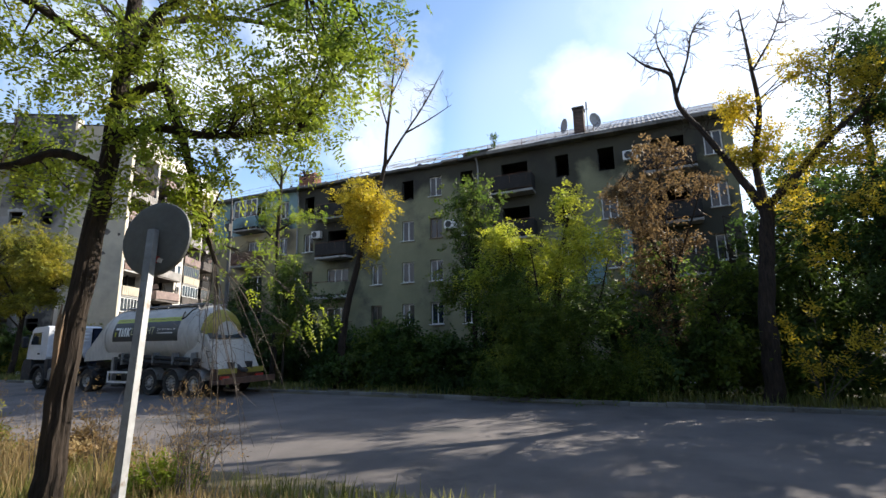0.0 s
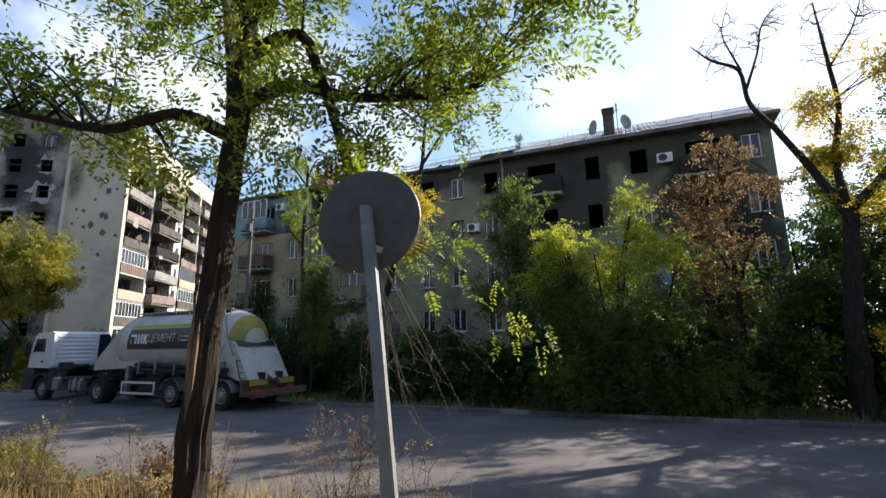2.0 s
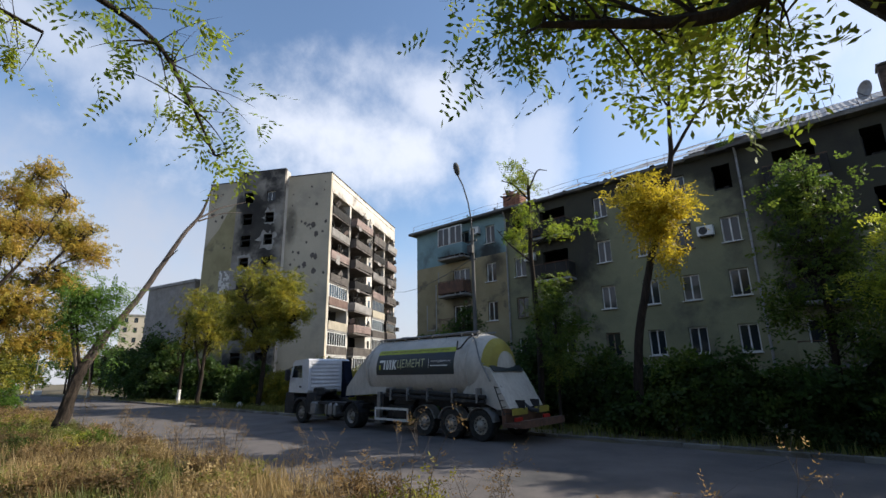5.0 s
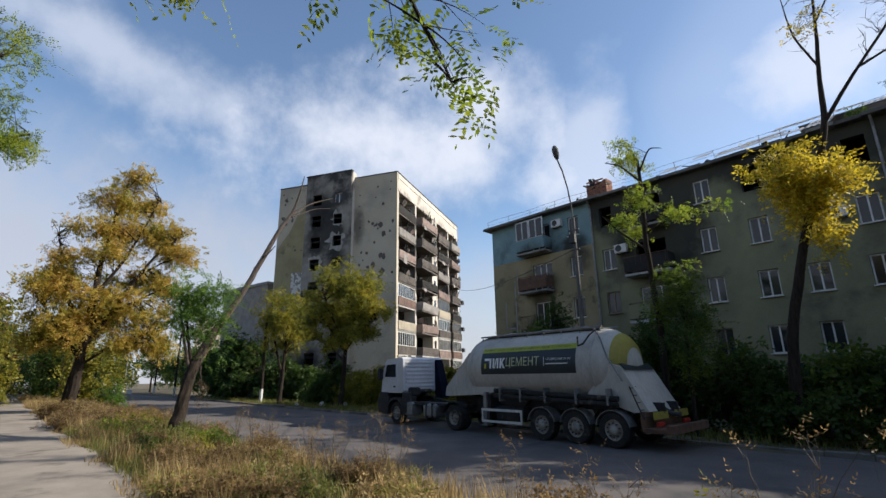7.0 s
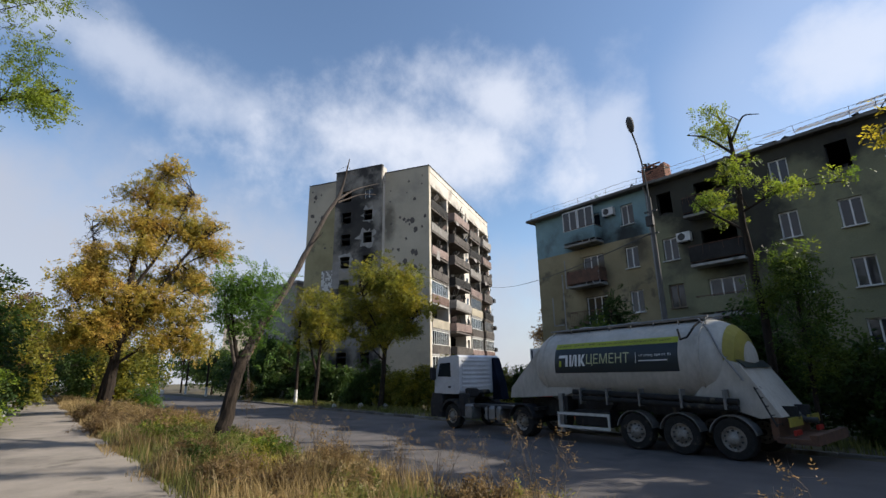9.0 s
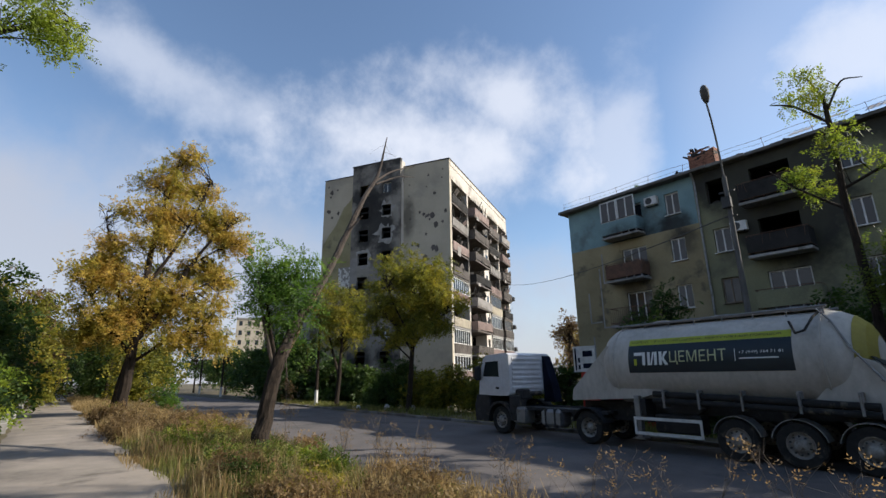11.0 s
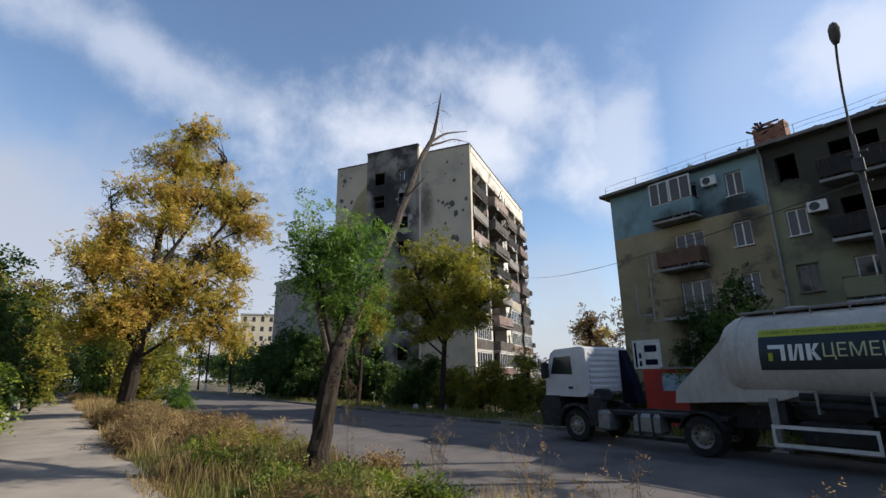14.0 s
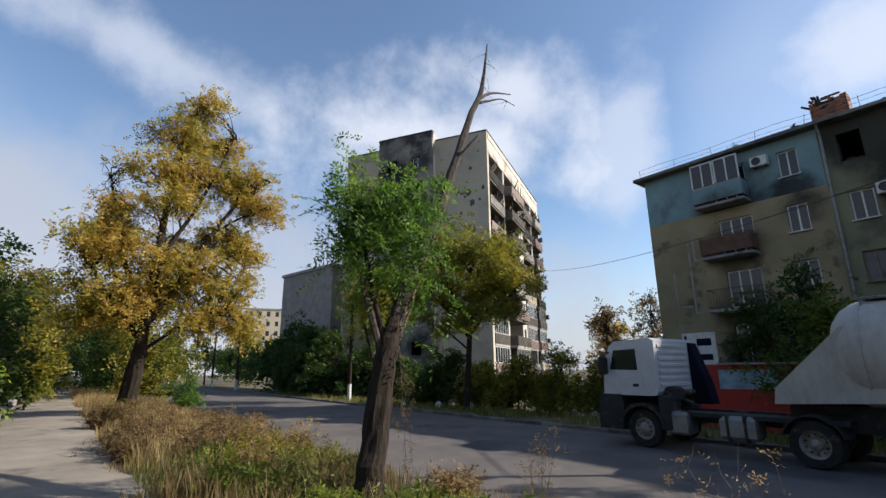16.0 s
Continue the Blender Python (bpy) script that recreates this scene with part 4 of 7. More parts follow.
for y in (0.12, 2.1):
    part("headlamp", Shape().box(-7.0, -6.93, y, y + 0.35, 0.72, 0.95, chamfer=0.02), "glass", tractor)
part("mudguard", arch(-5.6, 0.0, 0.6, 0.5, 5, 178, 0.09), "truck_dark", tractor)
part("mudguard", arch(-5.6, 2.0, 0.6, 0.5, 5, 178, 0.09), "truck_dark", tractor)
part("step_box", Shape().box(-5.05, -4.75, 0.02, 0.6, 0.5, 1.4, chamfer=0.04), "truck_dark", tractor)
part("mirror", Shape().box(-6.66, -6.5, -0.28, -0.05, 1.95, 2.5, chamfer=0.05).tube([(-6.55, -0.16, 2.5), (-6.5, 0.08, 2.62)], 0.02, 6), "truck_dark", tractor, "black wing mirror")
part("mirror", Shape().box(-6.66, -6.5, 2.55, 2.78, 1.95, 2.5, chamfer=0.05), "truck_dark", tractor)
part("chassis", Shape().box(-6.2, 0.2, 0.75, 0.87, 0.72, 1.0).box(-6.2, 0.2, 1.63, 1.75, 0.72, 1.0).box(-5.0, -4.9, 0.87, 1.63, 0.75, 0.95).box(-2.9, -2.8, 0.87, 1.63, 0.75, 0.95).box(-4.6, -1.0, 0.2, 0.75, 0.9, 1.0), "truck_dark", tractor)
part("fuel_tank", Shape().box(-4.9, -4.35, 0.05, 0.6, 0.42, 1.0, chamfer=0.07), "galvanised", tractor, "dusty steel side tank")
part("fuel_tank", Shape().box(-3.55, -2.75, 0.05, 0.65, 0.4, 0.98, chamfer=0.1), "galvanised", tractor, "dusty steel fuel tank with dark straps")
for x in (-3.4, -3.0):
    part("strap", Shape().box(x, x + 0.06, 0.03, 0.67, 0.385, 0.995), "truck_dark", tractor)
part("fifth_wheel", Shape().box(-2.0, -1.2, 0.75, 1.75, 1.02, 1.18, chamfer=0.03), "iron", tractor)
part("mudguard", arch(-1.64, 0.0, 0.58, 0.62, 15, 165, 0.03), "truck_dark", tractor)
part("mudguard", arch(-1.64, 1.88, 0.58, 0.62, 15, 165, 0.03), "truck_dark", tractor)
part("axle", Shape().tube([(-5.6, 0.2, 0.5), (-5.6, 2.3, 0.5)], 0.08, 8).tube([(-1.64, 0.2, 0.5), (-1.64, 2.3, 0.5)], 0.11, 8), "truck_dark", tractor)
for y in (0.1, 2.1):
    wheel(tractor, -5.6, y, 0.3)
for y in (0.06, 1.86):
    wheel(tractor, -1.64, y, 0.58, twin=True)

trailer = thing("tank_trailer", "dusty white cement tank semi-trailer with dark banner", "trailer", TRUCK)
AX, AZ, R = 1.25, 2.38, 1.19
prof = [(-1.2, 0.0), (-1.18, 0.5), (-1.12, 0.8), (-0.96, 1.02), (-0.75, 1.15), (-0.6, R), (2.4, R + 0.01), (4.8, R), (5.05, 1.13), (5.3, 1.0), (5.5, 0.8), (5.64, 0.52), (5.7, 0.0)]
part("tank", Shape().lathe(prof, (0, AX, AZ), "x", 48), "truck_white", trailer, "dusty white steel tank", smooth=True)
s = Shape()
for x in (-0.56, 4.76):
    s.lathe([(0, R), (0.0, R + 0.025), (0.04, R + 0.025), (0.04, R)], (x, AX, AZ), "x", 48)
part("weld_seam", s, "truck_white", trailer)
part("front_skirt", prism([(-0.85, 3.0), (-2.28, 1.66), (-2.34, 1.3), (0.15, 1.42), (0.9, 1.66), (0.1, 2.3), (-0.4, 2.9)], 0.28, 2.22), "truck_white", trailer, "white pointed hopper skirt")
part("rear_skirt", prism([(4.45, 1.5), (5.35, 2.42), (5.68, 2.3), (6.42, 1.05), (5.95, 1.0)], 0.24, 2.26), "truck_white", trailer, "white slanted rear skirt")
part("hopper", prism([(0.2, 1.5), (0.9, 0.9), (1.5, 0.9), (2.2, 1.5)], 0.55, 1.95, shape=prism([(2.5, 1.5), (3.1, 0.95), (3.7, 0.95), (4.4, 1.5)], 0.55, 1.95)), "truck_dark", trailer)
# yellow half of the rear dome
dome = Shape()
prev = None
for a, r in [(5.06, 1.135), (5.31, 1.005), (5.51, 0.805), (5.65, 0.525), (5.71, 0.02)]:
    ring = []
    for k in range(17):
        w = radians(-15 + 210 * k / 16)
        ring.append((a + 0.006, AX + (r + 0.006) * math.cos(w), AZ + (r + 0.006) * math.sin(w)))
    if prev:
        for k in range(16):
            if 2 <= k <= 14 and 5.4 < a < 5.7:
                dome.face([prev[k], prev[k + 1], ring[k + 1], ring[k]])
    prev = ring
part("rear_decal", dome, "yellow_paint", trailer, "yellow print on the rear dome", smooth=True)
part("rear_band", prism([(5.56, 2.42), (5.6, 2.42), (5.8, 2.22), (5.76, 2.22)], 0.35, 2.15), "banner", trailer)
# banner wrapped on the flank
def wrapped(x0, x1, z0, z1, lift=0.012, steps=10):
    s = Shape()
    pts = []
    for k in range(steps + 1):
        z = z0 + (z1 - z0) * k / steps
        w = math.asin((z - AZ) / R)
        pts.append((AX - (R + lift) * math.cos(w), AZ + (R + lift) * math.sin(w)))
    for (ya, za), (yb, zb) in zip(pts, pts[1:]):
        s.face([(x0, ya, za), (x1, ya, za), (x1, yb, zb), (x0, yb, zb)])
    return s


part("banner", wrapped(0.0, 4.24, 2.15, 2.93), "banner", trailer, "dark blue-green advertising banner", smooth=True)
part("banner_stripe", wrapped(0.0, 4.24, 2.932, 3.1), "lime", trailer, "lime stripe over the banner", smooth=True)


def bent(s, lift=0.034):
    """Lay a flat drawing (x, z) on the tank's flank."""
    out = []
    for x, _, z in s.v:
        w = math.asin(max(-0.95, min(0.95, (z - AZ) / R)))
        out.append((x, AX - (R + lift) * math.cos(w), AZ + (R + lift) * math.sin(w)))
    s.v = out
    return s


def lettered(words, x, z, height, width, mats, name):
    """Built-in font lettering, scaled to a width, wrapped on the flank."""
    cu = bpy.data.curves.new(name, "FONT")
    cu.body = words
    cu.resolution_u = 3
    tmp = new("lettering_draft", cu)
    me = bpy.data.meshes.new_from_object(tmp.evaluated_get(bpy.context.evaluated_depsgraph_get()))
    bpy.data.objects.remove(tmp)
    co = np.array([v.co[:] for v in me.vertices])
    lo, hi = co.min(0), co.max(0)
    s = Shape()
    s.v = [(x + (p[0] - lo[0]) / (hi[0] - lo[0]) * width, 0, z + (p[1] - lo[1]) / (hi[1] - lo[1]) * height) for p in co]
    s.f = [tuple(p.vertices) for p in me.polygons]
    s.s = [0] * len(s.f)
    bpy.data.meshes.remove(me)
    return part(name, bent(s), mats, trailer)


lettered("ЦЕМЕНТ", 1.28, 2.36, 0.36, 1.5, "lime_pale", "lettering")
lettered("ЦЕМЕНТ  ГРАНИТНЫЙ ЩЕБЕНЬ  МИНЕРАЛЬНЫЙ ПОРОШОК", 0.1, 2.975, 0.085, 3.95, "ink", "lettering")
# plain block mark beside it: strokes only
mark = Shape()
z0, z1 = 2.36, 2.72
for stroke in (((0.46, z0), (0.55, z0), (0.55, z1), (0.46, z1)), ((0.2, z1 - 0.09), (0.46, z1 - 0.09), (0.46, z1), (0.2, z1)), ((0.62, z0), (0.7, z0), (0.7, z1), (0.62, z1)), ((0.83, z0), (0.91, z0), (0.91, z1), (0.83, z1)),
               ((0.7, z0), (0.75, z0), (0.83, z1), (0.78, z1)), ((0.97, z0), (1.06, z0), (1.06, z1), (0.97, z1)), ((1.06, z0 + 0.16), (1.14, z0), (1.24, z0), (1.12, z0 + 0.2)), ((1.06, z0 + 0.18), (1.12, z0 + 0.2), (1.23, z1), (1.13, z1))):
    mark.face([(a, 0, b) for a, b in stroke])
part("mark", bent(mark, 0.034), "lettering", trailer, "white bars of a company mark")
mk = Shape().face([(x, 0, z) for x, z in [(0.2, z0 + 0.0), (0.29, z0), (0.29, z0 + 0.18), (0.2, z0 + 0.18)]])
part("mark_accent", bent(mk, 0.036), "lime", trailer)
lettered("+7 (949) 364 71 81", 3.08, 2.56, 0.085, 0.98, "lettering", "lettering")
bars = Shape()
bars.face([(a, 0, b) for a, b in [(3.08, 2.45), (3.95, 2.45), (3.95, 2.48), (3.08, 2.48)]])
bars.face([(a, 0, b) for a, b in [(2.98, 2.4), (2.995, 2.4), (2.995, 2.7), (2.98, 2.7)]])
part("small_print", bent(bars, 0.03), "lettering", trailer)
# walkway, ladder, hoses, guards, wheels
s = Shape().tube([(-0.6, 0.75, 3.6), (4.9, 0.75, 3.64)], 0.03, 6).tube([(-0.6, 1.75, 3.6), (4.9, 1.75, 3.64)], 0.03, 6)
for k in range(8):
    x = -0.5 + 0.76 * k
    s.tube([(x, 0.75, 3.42), (x, 0.75, 3.62)], 0.02, 5).tube([(x, 1.75, 3.42), (x, 1.75, 3.62)], 0.02, 5)
part("top_rail", s, "galvanised", trailer)
part("walkway", Shape().box(-0.5, 4.8, 0.85, 1.65, 3.58, 3.61), "galvanised", trailer)
for x in (0.6, 2.4, 4.2):
    part("manhole", Shape().lathe([(0, 0.0), (0, 0.28), (0.12, 0.28), (0.14, 0.22), (0.16, 0.0)], (x, AX, 3.56), "z", 16), "galvanised", trailer)
s = Shape()
for y in (0.5, 0.85):
    s.tube([(4.75, y, 3.55), (5.0, y - 0.12, 3.25), (5.3, y - 0.3, 2.6), (5.75, y - 0.36, 1.9)], 0.025, 6)
for k in range(9):
    f = k / 8
    s.tube([(4.86 + 0.84 * f, 0.42 - 0.28 * f, 3.42 - 1.5 * f), (4.86 + 0.84 * f, 0.77 - 0.28 * f, 3.42 - 1.5 * f)], 0.018, 5)
part("ladder", s, "galvanised", trailer, "steel access ladder")
s = Shape()
for y in (0.03, 0.38):
    s.tube([(6.0, y, 1.75), (6.35, y, 0.85)], 0.02, 5)
for k in range(5):
    f = k / 4
    s.tube([(6.0 + 0.35 * f, 0.03, 1.7 - 0.8 * f), (6.0 + 0.35 * f, 0.38, 1.7 - 0.8 * f)], 0.015, 5)
part("foot_ladder", s, "truck_dark", trailer)
part("hose", Shape().tube([(0.68, 0.06, 1.56), (2.5, 0.04, 1.5), (5.6, 0.05, 1.38)], 0.085, 10), "rubber", trailer, "black delivery hose")
part("hose", Shape().tube([(0.68, 0.02, 1.38), (2.5, 0.0, 1.33), (5.6, 0.01, 1.22)], 0.075, 10), "rubber", trailer, "black delivery hose")
for x in (1.0, 1.95, 3.0, 4.2, 5.3):
    part("hose_bracket", Shape().box(x, x + 0.05, -0.1, 0.2, 1.2, 1.68), "galvanised", trailer)
part("hose_loop", Shape().tube([(4.2, 0.35, 3.3), (4.35, 0.12, 3.0), (4.55, 0.1, 3.05), (4.7, 0.3, 3.35), (4.8, 0.5, 3.5)], 0.03, 7), "rubber", trailer)
part("chassis", Shape().box(-2.2, 6.6, 0.75, 0.87, 1.0, 1.28).box(-2.2, 6.6, 1.63, 1.75, 1.0, 1.28).box(0.1, 0.3, 0.2, 2.3, 0.95, 1.4), "truck_dark", trailer)
part("leg", Shape().box(0.0, 0.16, 0.12, 0.28, 0.35, 1.5, chamfer=0.01).box(-0.1, 0.26, 0.05, 0.35, 0.3, 0.35), "galvanised", trailer)
part("leg", Shape().box(0.0, 0.16, 2.22, 2.38, 0.35, 1.5, chamfer=0.01), "galvanised", trailer)
part("side_guard", Shape().box(0.02, 1.95, -0.02, 0.02, 0.84, 0.92).box(0.02, 1.95, -0.02, 0.02, 0.44, 0.52).box(0.02, 0.08, -0.02, 0.02, 0.52, 0.84).box(1.89, 1.95, -0.02, 0.02, 0.52, 0.84), "whitewash", trailer, "white side guard rails")
part("compressor_box", Shape().box(0.5, 1.8, 0.3, 0.75, 0.5, 1.0, chamfer=0.04), "truck_dark", trailer)
for x in (2.73, 4.04, 5.34):
    for y in (0.06, 2.08):
        wheel(trailer, x, y, 0.36)
    part("axle", Shape().tube([(x, 0.2, 0.5), (x, 2.3, 0.5)], 0.09, 8), "truck_dark", trailer)
    for y in (0.02, 2.06):
        part("mudguard", arch(x, y, 0.55, 0.42, 12, 168, 0.02), "galvanised", trailer)
part("rear_bumper", Shape().box(6.3, 7.1, 0.0, 2.5, 0.5, 0.62).box(6.95, 7.1, 0.0, 2.5, 0.62, 0.72).box(6.2, 6.35, 0.1, 2.4, 0.55, 1.05), "rust", trailer, "rusty rear underrun frame")
part("warning_board", Shape().box(6.56, 6.6, 0.15, 1.0, 0.85, 1.05), "yellow_paint", trailer, "yellow rear marker board")
part("warning_board", Shape().box(6.56, 6.6, 1.5, 2.35, 0.85, 1.05), "yellow_paint", trailer)
part("tail_lamp", Shape().box(6.6, 6.66, 0.2, 0.6, 0.66, 0.78, chamfer=0.01), "red_paint", trailer)
part("tail_lamp", Shape().box(6.6, 6.66, 1.9, 2.3, 0.66, 0.78, chamfer=0.01), "red_paint", trailer)
part("rear_pipe", Shape().tube([(6.2, 1.25, 1.2), (6.6, 1.25, 0.95), (6.85, 1.25, 0.95)], 0.07, 10), "iron", trailer)


# ---- plants ----
rng = np.random.default_rng(7)


def unit(a):
    return a / np.maximum(np.linalg.norm(a, axis=-1, keepdims=True), 1e-9)


def mesh_of(name, co, faces, mat):
    """A mesh of four-cornered faces from arrays."""
    me = bpy.data.meshes.new(name)
    me.vertices.add(len(co))
    me.vertices.foreach_set("co", np.ascontiguousarray(co, dtype=np.float32).ravel())
    n = len(faces)
    me.loops.add(n * 4)
    me.loops.foreach_set("vertex_index", np.ascontiguousarray(faces, dtype=np.int32).ravel())
    me.polygons.add(n)
    me.polygons.foreach_set("loop_start", np.arange(n, dtype=np.int32) * 4)
    me.materials.append(M[mat])
    me.update(calc_edges=True)
    me.validate()
    return me


def leaflets(origins, along, length, pairs, size, slim=0.42, droop=0.35):
    """Feathered leaves: at each origin a stem along a direction, with pairs of leaflets and one at its tip."""
    n = len(origins)
    along = unit(along + np.array([0, 0, -droop]))
    side = unit(np.cross(along, rng.normal(size=(n, 3)) * 0.6 + np.array([0, 0, 1.0])))
    face_n = np.cross(side, along)
    out = []
    for j in range(pairs + 1):
        f = (j + 0.6) / (pairs + 0.6)
        at = origins + along * (length[:, None] * f) + np.array([0, 0, -1]) * (length[:, None] * 0.25 * f * f)
        for sgn in ((-1, 1) if j < pairs else (0,)):
            if sgn:
                d = unit(side * sgn + along * 0.35 + rng.normal(size=(n, 3)) * 0.22)
            else:
                d = along
            w = unit(np.cross(d, face_n + rng.normal(size=(n, 3)) * 0.35))
            ln = size * rng.uniform(0.7, 1.2, (n, 1))
            a = at
            out.append(np.stack([a, a + d * ln * 0.5 + w * ln * slim * 0.5, a + d * ln, a + d * ln * 0.5 - w * ln * slim * 0.5], axis=1))
    return np.concatenate(out, axis=0).reshape(-1, 3)


def curve_between(a, b, bow=0.15, n=5):
    a, b = np.array(a, float), np.array(b, float)
    d = np.linalg.norm(b - a)
    k = rng.normal(size=3) * bow * d * 0.5 + np.array([0, 0, bow * d])
    t = np.linspace(0, 1, n)[:, None]
    return a * (1 - t) + b * t + k * (4 * t * (1 - t)) * 0.5


def tree(name, label, trunk, limbs, clumps, leaf, category="tree", bark="bark", leaf_size=0.07, pairs=5, stem=0.22, fronds=5, twigs=None, fill=1.0, group="", rough=0.1, slim=0.42, spread=0.45, droop=0.35, sides=10, sub_r=0.02, thick=2, bare=(), inner=0.66, flat=0.78):
    """A tree: trunk points (x, y, z, radius), limbs of the same, clumps (centre, radii, branches) with their sprays of leaves."""
    base = trunk[0][:3]
    top = thing(name, label, category, pose(*base), group)
    b0 = np.array(base)
    wood = Shape()

    def smooth_line(pts, n=5):
        p = np.array(pts, float)
        t = np.arange(len(p))
        tt = np.linspace(0, len(p) - 1, (len(p) - 1) * n + 1)
        q = np.stack([np.interp(tt, t, p[:, k]) for k in range(4)], axis=1)
        for _ in range(2):
            q[1:-1, :3] = (q[:-2, :3] + 2 * q[1:-1, :3] + q[2:, :3]) / 4
        q[1:-1, :3] += rng.normal(size=(len(q) - 2, 3)) * q[1:-1, 3:4] * 0.07
        return q

    t = smooth_line(trunk)
    t[0, 3] *= 1.15
    wood.tube([tuple(p[:3] - b0) for p in t], [p[3] for p in t], sides, rough=rough)
    part("trunk", wood, bark, top, smooth=False)
    paths = [t[int(len(t) * 0.35):]]
    br = Shape()
    for lb in limbs:
        q = smooth_line(lb)
        br.tube([tuple(p[:3] - b0) for p in q], [p[3] for p in q], 7, rough=rough * 0.6)
        paths.append(q)
    allp = np.concatenate(paths)[:, :3]
    spots, dirs = [], []
    for c, r, n in clumps:
        c, r = np.array(c, float), np.array(r, float)
        knots = unit(rng.normal(size=(max(3, int(n) // 6), 3))) * rng.uniform(0.5, 1.1, (max(3, int(n) // 6), 1)) ** 0.6
        for k in range(int(n)):
            tip = c + (knots[k % len(knots)] + rng.normal(size=3) * np.array([0.2, 0.2, 0.2 * flat])) * r
            dist = np.linalg.norm(allp - tip, axis=1) + 0.35 * np.maximum(0, allp[:, 2] - tip[2] + 0.3)
            near = allp[rng.choice(np.argsort(dist)[:6])]
            line = curve_between(near, tip, 0.12, 6)
            rr = sub_r * rng.uniform(0.6, 1.2)
            br.tube([tuple(p - b0) for p in line], [rr, rr * 0.8, rr * 0.6, rr * 0.45, rr * 0.3, rr * 0.15], 4, cap=False)
            for f in rng.uniform(inner, 1.05, max(1, int(fronds * fill))):
                i = min(int(f * 5), 4)
                g = min(f, 1.0) * 5 - i
                p = line[i] * (1 - g) + line[i + 1] * g
                off = rng.normal(size=3) * spread * r.mean() * 0.32 * np.array([1, 1, flat])
                spots.append(p + off)
                dirs.append(unit(rng.normal(size=3) * 0.9 + unit(tip - near) * 0.6))
                if np.linalg.norm(off) > 0.08 and rng.random() < 0.2:
                    br.tube([tuple(p - b0), tuple(p + off - b0)], [rr * 0.3, rr * 0.12], 3, cap=False)
    for c, r, n in bare:
        c, r = np.array(c, float), np.array(r, float)
        for k in range(int(n)):
            tip = c + unit(rng.normal(size=3)) * rng.uniform(0.3, 1.0) * r
            near = allp[rng.choice(np.argsort(np.linalg.norm(allp - tip, axis=1))[:4])]
            line = curve_between(near, tip, 0.1, 6)
            line[1:] += rng.normal(size=(5, 3)) * 0.03
            br.tube([tuple(p - b0) for p in line], [sub_r, sub_r * 0.8, sub_r * 0.6, sub_r * 0.45, sub_r * 0.35, sub_r * 0.2], 4, cap=False)
            for j in range(3):
                e = line[2 + j] + unit(rng.normal(size=3) + unit(tip - near)) * rng.uniform(0.2, 0.6)
                br.tube([tuple(line[2 + j] - b0), tuple((line[2 + j] + e) / 2 + rng.normal(size=3) * 0.03 - b0), tuple(e - b0)], [sub_r * 0.45, sub_r * 0.35, sub_r * 0.15], 3, cap=False)
    part("limb", br, twigs or bark, top)
    if leaf and spots:
        o = np.repeat(np.array(spots) - b0, thick, axis=0)
        o = o + rng.normal(size=o.shape) * stem * np.array([0.5, 0.5, 0.5 * flat])
        dirs = unit(np.repeat(np.array(dirs), thick, axis=0) + rng.normal(size=o.shape) * 0.6)
        co = leaflets(o, dirs, stem * rng.uniform(0.6, 1.3, len(o)), pairs, leaf_size, slim, droop)
        faces = np.arange(len(co)).reshape(-1, 4)
        ob = part("crown", mesh_of("crown", co, faces, leaf), [], top)
        ob["kind"] = "stuff"
    return top


def tp(*v):
    return tuple(v)


